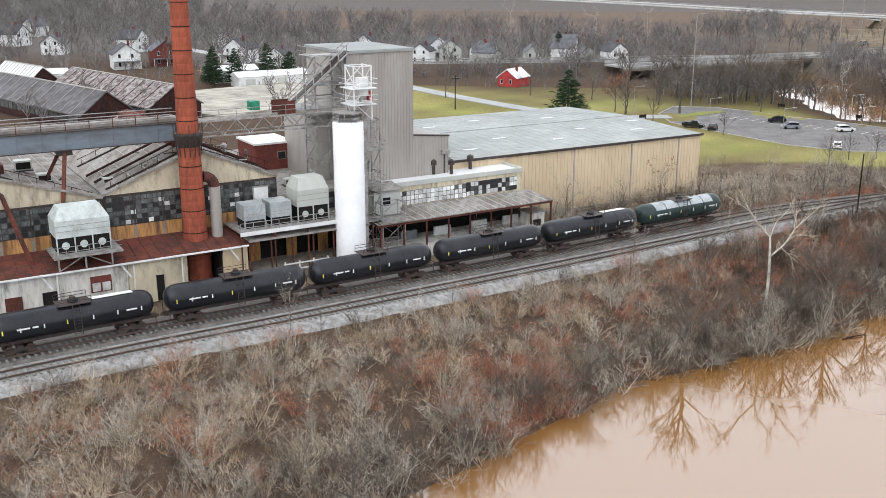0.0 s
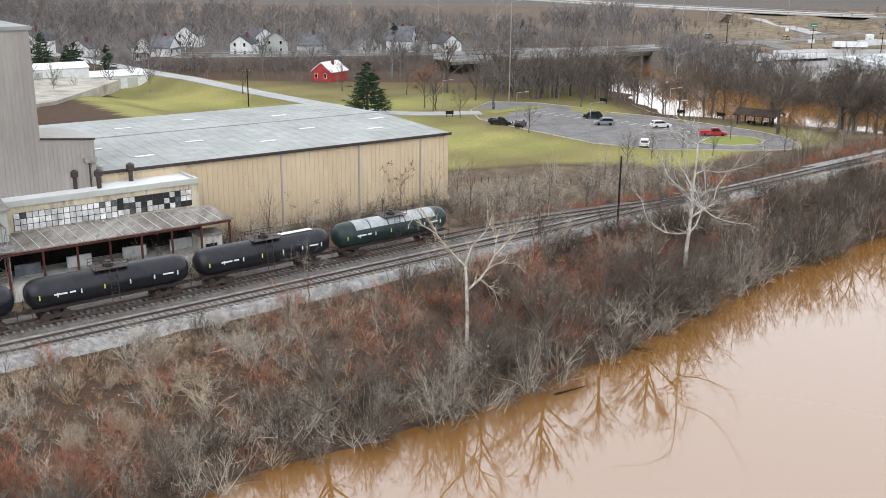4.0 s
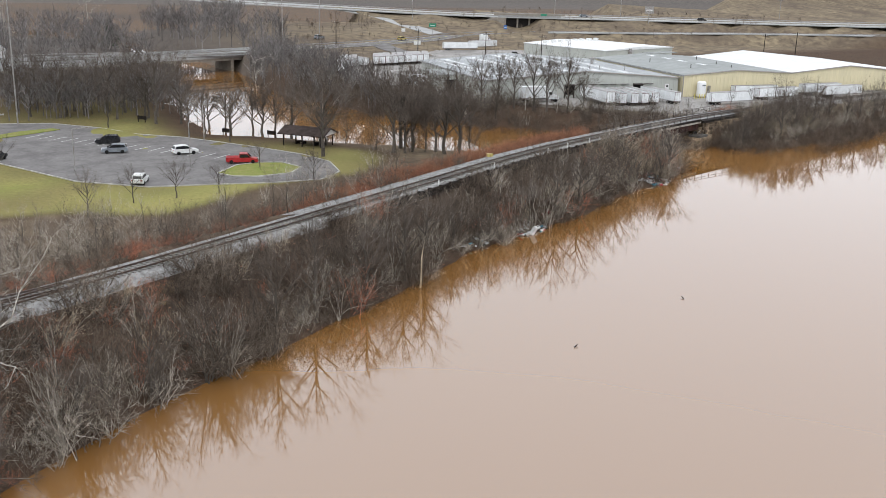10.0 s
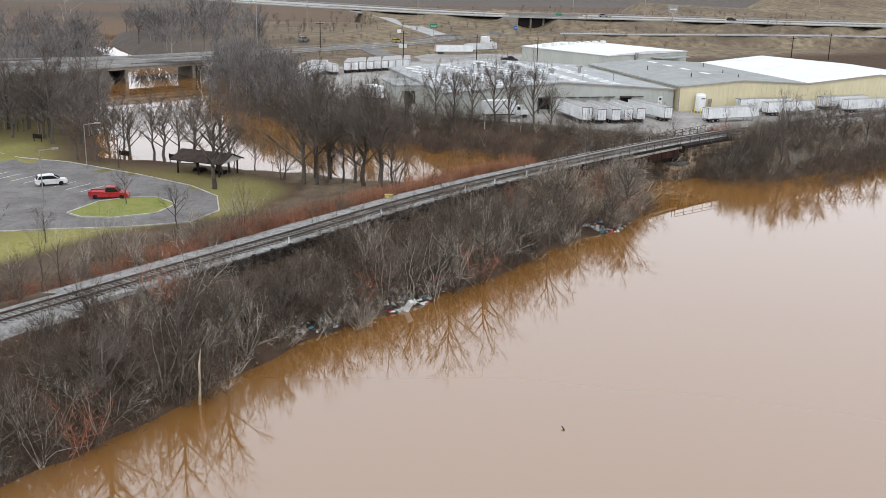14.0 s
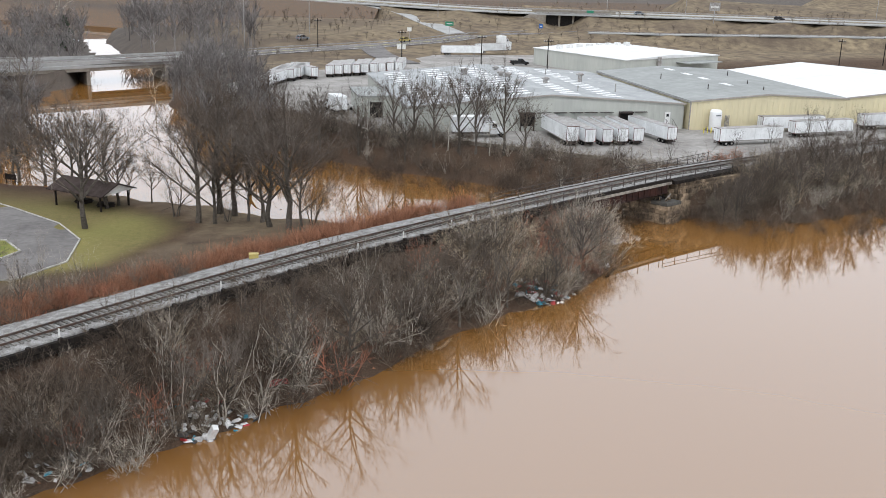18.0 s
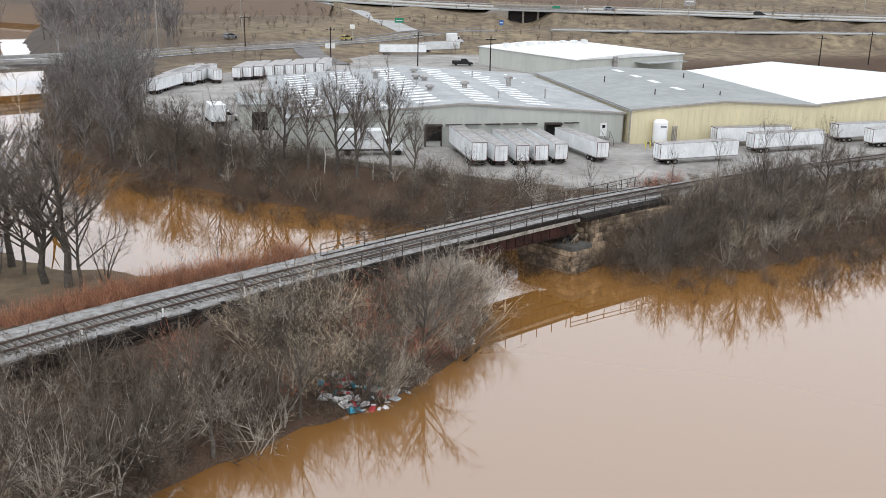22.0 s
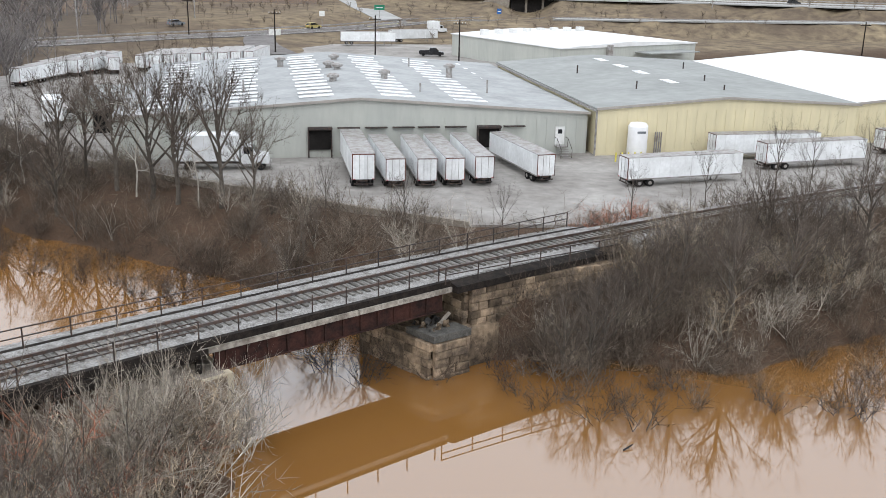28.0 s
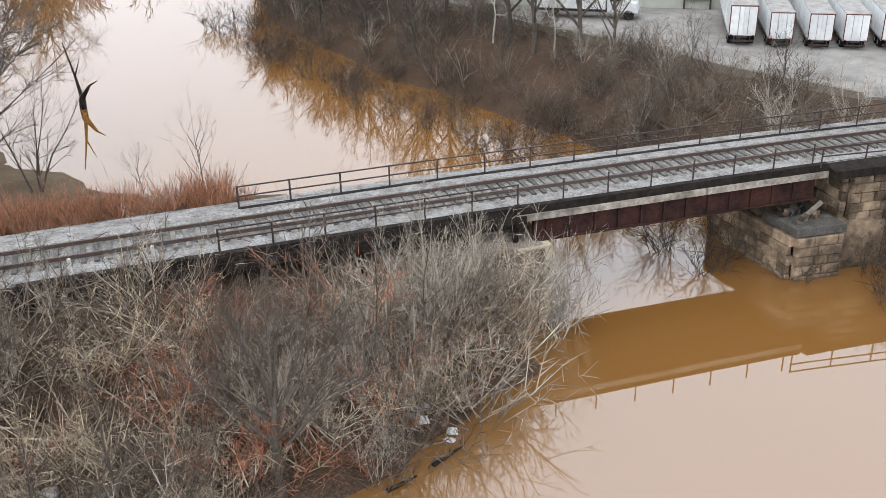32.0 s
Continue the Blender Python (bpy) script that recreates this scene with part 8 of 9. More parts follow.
# many-stemmed small trees on both banks
def thicket_tree(seed, stems=5, bark="bark", twig="brushgrey", out=0.55):
    """A small bare tree one metre high: several bent stems from one root, each with side branches and fine twigs."""
    rng = np.random.default_rng(seed)
    b, P_, D_, L_, R_ = Build(), [], [], [], []
    for i in range(stems):
        a = i * 2 * math.pi / stems + rng.uniform(-0.5, 0.5)
        d = np.array([math.cos(a) * out * rng.uniform(0.3, 1.2), math.sin(a) * out * rng.uniform(0.3, 1.2), 1.0])
        p, r, pts, rad = np.array([rng.normal(0, 0.02), rng.normal(0, 0.02), -0.04]), 0.011 * rng.uniform(0.8, 1.3), [], []
        for k in range(6):
            d = d / np.linalg.norm(d)
            pts.append(tuple(p))
            rad.append(r)
            if k > 0:
                P_.append(p.copy())
                D_.append(d.copy())
                L_.append(0.34 - 0.035 * k)
                R_.append(r * 0.6)
            p, r = p + d * rng.uniform(0.13, 0.19), r * 0.72
            d = d + rng.normal(0, 0.2, 3) + np.array([0, 0, 0.05])
        b.path(pts, rad, 5)
    at = (np.array(P_), np.array(D_), np.array(L_), np.array(R_))
    at = fork(rng, *at, 3, 0.55, 0.0, 0.1, 0.95, 0.8, 0.1)
    parts = [spikes(*at)]
    for k, sh, th in ((5, 0.5, 0.62), (4, 0.5, 0.85)):
        at = fork(rng, *at, k, 0.42, 0.2, 1.0, sh, th, 0.06)
        parts.append(blades(*at))
    v, f = joined(parts)
    return b.mesh("trunk", M[bark], True), raw_mesh("crown", v, f, M[twig])


THICKET = [thicket_tree(200 + i, 4 + i % 3, ("bark", "palebark")[i % 2], ("twig", "brushgrey", "brush", "brushbrown")[i % 4], 0.45 + 0.1 * (i % 3)) for i in range(8)]
GREY_THICKET = [k for i, k in enumerate(THICKET) if i % 4 in (0, 1)]
DARK_THICKET = [thicket_tree(230 + i, 4, "bark", "twig", 0.4) for i in range(3)]
PALE_THICKET = [thicket_tree(240 + i, 5, "palebark", "brushpale", 0.6) for i in range(3)]
rb = random.Random(401)


def bank_trees(n, s0, s1, o0, o1, lo, hi, label, group, kinds, shore_lo=0.4, shore_hi=99, width=0.8):
    """Small trees scattered along the railway bank, between two runs and two offsets from the track."""
    q = [on_track(rb.uniform(s0, s1), rb.uniform(o0, o1)) for _ in range(n * 14)]
    sh = [from_shore(p[0], p[1]) for p in q]
    for p in [p for p, d in zip(q, sh) if shore_lo < d < shore_hi][:n]:
        set_tree(kinds[rb.randrange(len(kinds))], p[0], p[1], rb.uniform(lo, hi), label, width * rb.uniform(0.85, 1.2), group, name="thicket_tree")


bank_trees(62, 130, 318, -30, -6, 5.5, 9.5, "many-stemmed bare tree leaning over the water's edge", "water's edge trees", THICKET, 0.2, 3.2)
bank_trees(22, 60, 130, -34, -6, 3.2, 6.0, "low many-stemmed bare tree at the water's edge", "water's edge trees", THICKET, 0.2, 3.2)
bank_trees(64, 130, 318, -24, -4.5, 3.6, 6.2, "many-stemmed grey bare tree in the bank thicket", "bank thicket trees", THICKET, 3.0)
bank_trees(20, 30, 128, -30, -6, 2.6, 4.6, "low grey many-stemmed bare tree in the bank thicket", "bank thicket trees", GREY_THICKET, 3.0)
bank_trees(46, 338, 450, -13, -4.5, 3.2, 5.6, "dark many-stemmed bare tree on the railway bank", "east bank thicket trees", THICKET, 0.2)
bank_trees(40, 140, 262, 6, 26, 2.6, 5.0, "grey many-stemmed shrub tree in the belt beside the lawn", "belt shrub trees", GREY_THICKET, 0.5)
for x, y, h in ((48, 297, 12), (54, 294, 13), (60, 296, 11), (66, 290, 13), (72, 288, 12), (79, 281, 13), (84, 274, 12), (88, 268, 13), (94, 264, 11), (99, 259, 12), (45, 306, 13), (38, 300, 12), (57, 304, 13), (68, 300, 14), (112, 243, 14), (117, 239, 15), (118.5, 240, 13), (124, 236, 14), (129.5, 236.5, 12), (104, 250, 12), (123, 239, 11)):
    big = x > 102 and rb.random() < 0.7
    set_tree(DARK_THICKET[rb.randrange(3)] if big else BROAD[rb.randrange(3)], x, y, h * rb.uniform(0.75, 1.1), "dark bare tree on the creek's near bank", 0.8 if big else 1.05, "creek bank trees", name="creek_tree")


def seed_tree(x, y, h, seed, tone, label):
    """A small tree that keeps clusters of dry seeds at its twig ends."""
    kind = OAK[2] if seed == 2 else THICKET[seed % 8]
    t = set_tree(kind, x, y, h, label, 0.85, name="seed_tree")
    co = np.empty(len(kind[1].vertices) * 3)
    kind[1].vertices.foreach_get("co", co)
    co = co.reshape(-1, 3)
    rng = np.random.default_rng(seed)
    p = co[co[:, 2] > 0.45]
    p = p[rng.integers(0, len(p), 1500 if seed == 2 else 420)]
    d = unit(rng.normal(0, 1, p.shape))
    v, f = joined([spikes(p, d, rng.uniform(0.015, 0.035, len(p)), np.full(len(p), 0.009))])
    part("seed_clusters", raw_mesh("seed_clusters", v, f, M[tone]), None, t, "dry seed clusters")


seed_tree(23.5, 275, 11, 2, "rustleaf", "small tree keeping its rust-brown leaves beside the park road")
seed_tree(35.6, 130.2, 8.5, 3, "seed", "small tree with pale dry seed clusters beside the track")
seed_tree(33.0, 134.0, 6.0, 5, "seed", "small tree with pale dry seed clusters beside the track")
seed_tree(19.0, 150.3, 8.0, 7, "rustleaf", "small tree with rusty seed clusters by the warehouse wall")
seed_tree(2.9, 142.7, 7.0, 11, "rustleaf", "small tree with rusty seed clusters by the warehouse wall")
seed_tree(7.0, 141.0, 5.5, 9, "seed", "small tree with pale dry seed clusters by the warehouse wall")
cx_, cy_, ch_ = scatter(61, 900, 112, 205, 240, 320, lambda x, y, h, rail, shore, west, east, u: east & (shore > 0.4) & (shore < 12) & (rail > 4))
for i in range(64):
    set_tree(THICKET[i % 8] if i % 3 else GREY_THICKET[i % 4], float(cx_[i]), float(cy_[i]), rb.uniform(3.4, 6.5), "tangled pale-stemmed bare tree on the creek's far bank", 0.95, "far bank thicket", name="thicket_tree")
ex_, ey_, eh_ = scatter(62, 900, 108, 152, 262, 340, lambda x, y, h, rail, shore, west, east, u: east & (shore > 0.4) & (shore < 7))
for i in range(26):
    set_tree(DARK_THICKET[i % 3] if i % 2 else BROAD[i % 3], float(ex_[i]), float(ey_[i]), rb.uniform(7.0, 11.0), "dark bare tree on the creek's far bank", 0.85, "far creek trees", name="creek_tree")
bank_trees(26, 338, 446, -12, -4.5, 3.2, 5.8, "pale many-stemmed bare tree on the railway bank", "pale east bank trees", PALE_THICKET, 0.2, 99, 1.0)
bank_trees(26, 150, 318, -22, -4.5, 3.2, 5.6, "pale many-stemmed bare tree in the bank thicket", "pale bank trees", PALE_THICKET, 2.0, 99, 1.0)
bank_trees(14, 20, 130, -26, -5, 2.4, 4.2, "pale slender bare tree on the lower bank", "pale bank trees", PALE_THICKET, 2.0, 99, 0.9)
# young trees on the near bank
nb = 0
while nb < 72:
    s_ = rt.uniform(18, 318)
    x, y, _ = on_track(s_, -rt.uniform(4.5, 22))
    sh = from_shore(x, y)
    if sh < 0.6 or y < 50:
        continue
    nb += 1
    set_tree(YOUNG[rt.randrange(6)], x, y, rt.uniform(4.0, 7.5) if sh < 9 else rt.uniform(3, 5.5), "slender young bare tree in the bank thicket", 0.9, "bank saplings", name="sapling")
for x, y, h, w in ((64.3, 141.2, 7.5, 0.9), (53, 184.1, 7.6, 0.6), (67.1, 196.1, 5, 0.9), (69.2, 178.7, 5.7, 0.9), (77.4, 192.8, 5.3, 0.9), (42, 170.1, 9, 0.6), (43.1, 176.2, 8.2, 0.6), (93, 198.7, 6, 0.9), (86.3, 193, 5, 1.0), (61.6, 175.1, 4.3, 1.0), (140.4, 238.2, 7.4, 0.8), (137, 236.5, 4.5, 1.0), (24, 118, 6.5, 0.9), (11, 106, 6.0, 0.8), (-23, 85.5, 6.5, 0.8), (-15, 91, 5, 0.9), (36, 132, 8, 1.0), (29, 150, 8, 0.9), (13, 137, 7, 0.9), (12, 112.5, 6, 0.9), (46, 160, 6, 0.9), (33, 155, 6, 0.9),
                   (55, 182, 7.5, 0.7), (51, 178, 7.5, 0.7), (58, 186, 7, 0.7), (20, 146, 6, 0.9), (5, 134, 5.5, 1.0), (0, 131, 5, 1.0), (-2, 128, 4.5, 0.9), (128.5, 195, 6.5, 1.0), (150.5, 213, 6.0, 1.25), (146, 207.5, 6.5, 1.2), (156, 213.5, 5.5, 1.3)):
    set_tree(YOUNG[rt.randrange(6)], x, y, h, "small bare tree with a rounded crown by the track", w)


for i in range(40):
    s_ = 20 + i * 7.3 + rt.uniform(-2, 2)
    x, y, _ = on_track(s_, -10)
    for o in np.arange(6, 40, 0.4):
        q = on_track(s_, -o)
        if from_shore(q[0], q[1]) < 1.6:
            break
    set_tree((OAK + BROAD)[rt.randrange(9)], q[0], q[1], rt.uniform(6.0, 10.5) if s_ > 120 else rt.uniform(4, 6.5), "bare tree leaning at the river's edge", 0.95, "shore trees")
for i in range(17):
    q = on_track(342 + i * 6.0 + rt.uniform(-1.5, 1.5), -rt.uniform(8, 12))
    if from_shore(q[0], q[1]) > 0:
        set_tree((OAK + BROAD)[rt.randrange(9)], q[0], q[1], rt.uniform(6.5, 10.0), "dark bare tree at the foot of the railway bank", 0.8, "east shore trees")


def sycamore(name, x, y, h, seed, label, limbs, white=True):
    """A white-barked tree of crooked limbs, each walked out in short bends."""
    rng = random.Random(seed)
    t = thing(name, pose(x, y, ground_height(x, y) - 0.2), label, "tree")
    p, r, pts = Vector((0, 0, 0)), (0.18 if limbs > 6 else 0.12) * h / 14, []
    n = 9
    for i in range(n + 1):
        pts.append((p.copy(), r))
        p = p + Vector((rng.uniform(-0.14, 0.14), rng.uniform(-0.14, 0.14), h * 0.72 / n))
        r *= 0.88
    part("trunk", Build().path([q[0] for q in pts], [q[1] for q in pts], 8), M["syc"] if white else M["bark"], t, smooth=True)
    tips = []
    for i in range(limbs):
        j = int(n * (0.38 + 0.6 * i / limbs)) if i < limbs - 2 else n
        p, r = pts[j][0].copy(), max(pts[j][1] * 0.62, 0.05)
        a = i * 2.4 + rng.uniform(-0.4, 0.4)
        d = Vector((math.cos(a), math.sin(a), rng.uniform(-0.05, 0.8) if j < n else 1.2)).normalized()
        lp, lr = [p.copy()], [r]
        for k_ in range(7):
            d = (d + Vector((rng.gauss(0, 0.36), rng.gauss(0, 0.36), rng.gauss(0.0, 0.34)))).normalized()
            tips.append((tuple(p), tuple(d), r))
            p, r = p + d * h * rng.uniform(0.05, 0.095), r * 0.78
            lp.append(p.copy())
            lr.append(r)
        tips.append((tuple(p), tuple(d), r))
        part("limb", Build().path(lp, lr, 6), M["syc"] if white else M["bark"], t, smooth=True)
    rng2 = np.random.default_rng(seed)
    P_ = np.array([q[0] for q in tips])
    D_ = np.array([q[1] for q in tips])
    R_ = np.minimum(np.array([q[2] for q in tips]) * 0.5, 0.05)
    at = fork(rng2, P_, D_, np.full(len(P_), h * 0.17), R_, 4, 0.55, 0.0, 0.35, 0.7, 0.8)
    parts = [spikes(*at)]
    at = fork(rng2, *at, 4, 0.45, 0.2, 0.95, 0.5, 0.55)
    parts.append(spikes(*at))
    v, f = joined(parts)
    part("twig_crown", raw_mesh("twig_crown", v, f, M["syc"] if white and seed % 2 else M["brushpale"]), None, t)
    return t


def forked_sycamore(x, y, label):
    """A dead-looking white tree: a straight stem that forks at five metres into a few long bent limbs."""
    t = thing("sycamore", pose(x, y, ground_height(x, y) - 0.2), label, "tree")
    rng = random.Random(4)
    limbs = (((0, 0), (0.05, 2.4), (-0.05, 5.2), (-0.2, 7.5)), ((-0.05, 5.2), (1.1, 6.3), (1.7, 7.3), (2.3, 8.6), (3.4, 9.9), (4.7, 11.3)), ((-0.2, 7.5), (-0.9, 8.2), (-1.7, 9.1), (-2.8, 10.6), (-4.5, 11.7)),
             ((-0.2, 7.5), (0.3, 9.3), (1.6, 10.8), (1.6, 12.7)), ((1.1, 6.3), (1.85, 5.6), (2.4, 5.1), (2.7, 4.2)), ((-2.8, 10.6), (-3.2, 11.4), (-3.9, 12.5)), ((1.7, 7.3), (3.0, 7.9), (4.0, 7.7)), ((2.3, 8.6), (2.5, 9.8), (2.2, 10.8)))
    thick = (0.19, 0.11, 0.12, 0.095, 0.085, 0.06, 0.06, 0.055)
    tips = []
    for i, (pts, r) in enumerate(zip(limbs, thick)):
        lean = 0 if i == 0 else rng.uniform(-0.25, 0.25)
        q = [(u, lean * (z - pts[0][1]) + (0.12 * math.sin(z * 2.1 + i) if k else 0), z) for k, (u, z) in enumerate(pts)]
        part("trunk" if i == 0 else "limb", Build().path(q, [r * (1 - (0.35 if i == 0 else 0.75) * k / (len(q) - 1)) for k in range(len(q))], 8), M["syc"], t, smooth=True)
        for k in range(1, len(q)):
            d = (Vector(q[k]) - Vector(q[k - 1])).normalized()
            if i:
                tips += [(q[k], tuple(d)), (tuple((Vector(q[k]) + Vector(q[k - 1])) / 2), tuple(d))]
    rng2 = np.random.default_rng(5)
    at = fork(rng2, np.array([q[0] for q in tips]), np.array([q[1] for q in tips]), np.full(len(tips), 1.9), np.full(len(tips), 0.03), 4, 0.6, 0.0, 0.3, 0.8, 0.8)
    parts = [spikes(*at)]
    at = fork(rng2, *at, 4, 0.5, 0.2, 0.95, 0.5, 0.55)
    parts.append(spikes(*at))
    v, f = joined(parts)
    part("twig_crown", raw_mesh("twig_crown", v, f, M["brushpale"]), None, t)


forked_sycamore(26.6, 107.6, "tall white-barked sycamore with bare forked limbs")
sycamore("sycamore", 52.3, 130.5, 21, 53, "large white-barked sycamore with crooked branches", 11)
for x, y, h, sd in ((155, 269.5, 11, 5), (161, 265.2, 11, 7), (143, 279, 9, 9), (104, 340, 13, 11), (30, 470, 22, 15), (-10, 500, 22, 17), (60, 520, 22, 19)):
    sycamore("sycamore", x, y, h, sd, "pale-trunked sycamore standing among darker trees", 6)
dead = thing("dead_tree", pose(121.9, 255.3, 0.4), "dark dead tree trunk standing in the water", "tree")
db = Build().tube((0, 0, 0), (0.1, 0, 1.6), 0.32, 0.28).tube((0.1, 0, 1.5), (0.9, 0.1, 2.6), 0.24, 0.12).tube((0.1, 0, 1.5), (-0.2, 0, 3.4), 0.18, 0.1).tube((-0.2, 0, 3.4), (-0.9, 0.1, 6.2), 0.1, 0.04).tube((0.9, 0.1, 2.6), (1.6, 0.2, 3.0), 0.09, 0.03).tube((-0.2, 0, 3.4), (0.5, 0, 5), 0.08, 0.02)
part("trunk", db, M["timber"], dead)
snag = thing("snag", pose(95.1, 160.9, 1.2), "pale broken dead trunk at the water's edge", "tree")
part("trunk", Build().path([(0, 0, -0.5), (0.1, 0, 1.6), (0.12, 0.05, 3.2), (0.28, 0, 4.6)], [0.13, 0.1, 0.09, 0.03]), M["brushpale"], snag)


def conifer(x, y, h, w, label):
    t = thing("conifer", pose(x, y, ground_height(x, y)), label, "tree")
    part("trunk", Build().tube((0, 0, -0.2), (0, 0, h * 0.95), 0.03 * h, 0.02), M["bark"], t)
    rng = np.random.default_rng(int(abs(x * 7 + y)))
    n = 170
    z = np.sort(rng.uniform(0.08, 0.98, n))
    a = rng.uniform(0, 2 * math.pi, n)
    ln_ = w * (1 - z) ** 0.75 * rng.uniform(0.75, 1.15, n) + 0.25
    d = unit(np.stack([np.cos(a), np.sin(a), rng.uniform(-0.1, 0.3, n)], 1))
    p = np.stack([np.zeros(n), np.zeros(n), z * h], 1)
    at = (p, d, ln_, np.full(n, 0.05))
    parts = [spikes(*at)]
    at2 = fork(rng, *at, 16, 0.4, 0.2, 1.0, 0.32, 3.2, 0.0)
    parts.append(spikes(*at2))
    v, f = joined(parts)
    part("needles", raw_mesh("needles", v, f, M["pine"]), None, t)


conifer(9.9, 260.4, 13, 5.8, "large dark green conifer beside the park road")
for x, y, h in ((-93, 285, 12), (-88, 290, 11), (-81, 301, 13), (-76, 306, 11), (-78, 318, 12), (-70, 322, 11), (-96, 292, 10), (12, 430, 12), (68, 470, 12)):
    conifer(x, y, h, h * 0.3, "tall green pine among white sheds" if x < -60 else "dark green conifer among bare woods")

# ---- woods, reeds and further brush ----
FAR = []
for i in range(10):
    rng = np.random.default_rng(300 + i)
    n = 9
    a = np.arange(n) * 2.4 + rng.uniform(0, 1, n)
    hz = np.linspace(0.2, 0.6, n)
    d = unit(np.stack([np.cos(a), np.sin(a), rng.uniform(0.7, 1.5, n)], 1))
    at = (np.stack([np.zeros(n), np.zeros(n), hz], 1), d, rng.uniform(0.3, 0.5, n), np.full(n, 0.016))
    parts = [spikes(np.array([[0, 0, -0.05]]), np.array([[0.02, 0, 1.0]]), np.array([0.8]), np.array([0.024])), spikes(*at)]
    at = fork(rng, *at, 5, 0.42, 0.25, 1.0, 0.55, 0.85)
    parts.append(blades(*at))
    at = fork(rng, *at, 2, 0.55, 0.3, 1.0, 0.6, 0.95)
    parts.append(blades(*at))
    FAR.append(joined(parts))


def wood(name, seed, n, x0, x1, y0, y1, keep, lo, hi, label, cap, material="farwood"):
    x, y, h = scatter(seed, n, x0, x1, y0, y1, keep)
    m = min(len(x), cap)
    rng = np.random.default_rng(seed)
    hh = rng.uniform(lo, hi, m)
    o = strewn(name, FAR, [(x[i], y[i], h[i], hh[i], hh[i] * 0.75) for i in range(m)], M[material], label, seed)
    o["category"] = "woods"


def clear(x, y, r=10):
    k = np.ones(len(x), bool)
    for nm in ("highway", "road", "ramp", "slip_road", "park_road", "yard_drive"):
        p = np.array(ROADS[nm][0], float)
        k &= np.abs(line_distance(np.stack([x, y], 1), p[:, :2])[0]) > ROADS[nm][1] + 3
    return k


wood("far_woods", 21, 16000, -420, 130, 320, 760, lambda x, y, h, rail, shore, west, east, u: (west | (y > 420)) & (shore > 3) & clear(x, y) & (u < np.where(y > 455, 0.9, np.where(x > 20, np.where(y < 385, 0.12, 0.7), 0.33))) & ~((x > -95) & (x < 40) & (y < 350) & (x + y > 270) & (y < 340)), 9, 15, "grey bare woods across the valley floor", 1700)
wood("hill_woods", 22, 12000, -800, 800, 600, 1650, lambda x, y, h, rail, shore, west, east, u: (shore > 0) & clear(x, y) & (y - 0.25 * x > 575), 13, 21, "dark bare woods covering the far hills", 2100)
wood("creek_woods", 23, 2500, 40, 140, 262, 400, lambda x, y, h, rail, shore, west, east, u: (shore > 0.5) & (((east) & (x < 128)) | (west & (y > 290) & (y < 330))) & clear(x, y) & (u < 0.9), 6, 10, "bare grey trees lining the creek", 300)
wood("far_thicket", 27, 9000, -260, 60, 270, 420, lambda x, y, h, rail, shore, west, east, u: (shore > 3) & clear(x, y, 4) & ((y > 322) | (x < -60)) & (y + 0.4 * x > 245) & (u < 0.8), 1.6, 4.0, "low grey thicket before the houses", 700)
wood("hillside_scrub", 24, 2500, 130, 480, 380, 620, lambda x, y, h, rail, shore, west, east, u: east & (y - 0.25 * x > 372) & clear(x, y) & (u < 0.5), 1.5, 4, "low brown scrub on the dry highway slope", 900, "brush")
wood("street_trees", 25, 1200, -260, -40, 200, 340, lambda x, y, h, rail, shore, west, east, u: (rail > 110) & (u < 0.5), 7, 11, "scattered bare trees behind the factory", 70)


def strip(seed, s0, s1, o0, o1, n, lo, hi, name, templates, material, label, wide=1.0):
    rng = np.random.default_rng(seed)
    pl = []
    for _ in range(n):
        x, y, _a = on_track(rng.uniform(s0, s1), rng.uniform(o0, o1))
        h = rng.uniform(lo, hi)
        pl.append((x, y, h, h * wide * rng.uniform(0.8, 1.2)))
    z = plan([p[0] for p in pl], [p[1] for p in pl])
    pl = [(p[0], p[1], z[0][i] - 0.05, p[2], p[3]) for i, p in enumerate(pl) if z[3][i] > 0.2]
    strewn(name, templates, pl, material, label, seed)


REED = [shrub(60 + i, 26, 3, 1, spread=0.16, r=0.013, fine=0.35) for i in range(6)]
strip(31, 118, 268, 4.5, 24, 500, 1.2, 3.0, "field_edge_brush", BUSH, M["brush"], "grey-brown brush belt between lawn and track")
strip(28, 118, 222, 12, 36, 250, 1.2, 3.2, "lawn_edge_brush", BUSH, M["brushgrey"], "pale grey brush and young growth beside the lawn")
strip(30, 140, 262, 4.0, 13, 230, 0.8, 1.9, "bramble_belt", BUSH, M["redbrush"], "rust-red brambles along the track")
strip(29, 128, 186, -15, -4.0, 200, 0.9, 2.2, "bramble_bank", BUSH, M["redbrush"], "rust-red brambles on the bank below the track")
for i in range(58):
    s_ = rt.uniform(135, 262)
    x, y, _ = on_track(s_, rt.uniform(5, 28 if s_ < 215 else 17))
    set_tree(YOUNG[rt.randrange(6)], x, y, rt.uniform(4.0, 8.5), "slender young tree in the brush belt by the lawn", 0.75, "belt saplings", name="sapling")
strip(32, 70, 135, 9, 17, 120, 0.7, 1.8, "siding_brush", BUSH, M["brushpale"], "pale dry brush between siding and warehouse")
strip(33, 236, 306, 4.8, 17, 520, 1.1, 2.3, "knotweed_bank", REED, M["rustleaf"], "rust-red dry knotweed stems beside the track", 0.9)
strip(34, 288, 307, 4.5, 9, 60, 0.7, 1.8, "reed_bank", REED, M["rustleaf"], "rust-red dry reeds beside the bridge", 0.9)
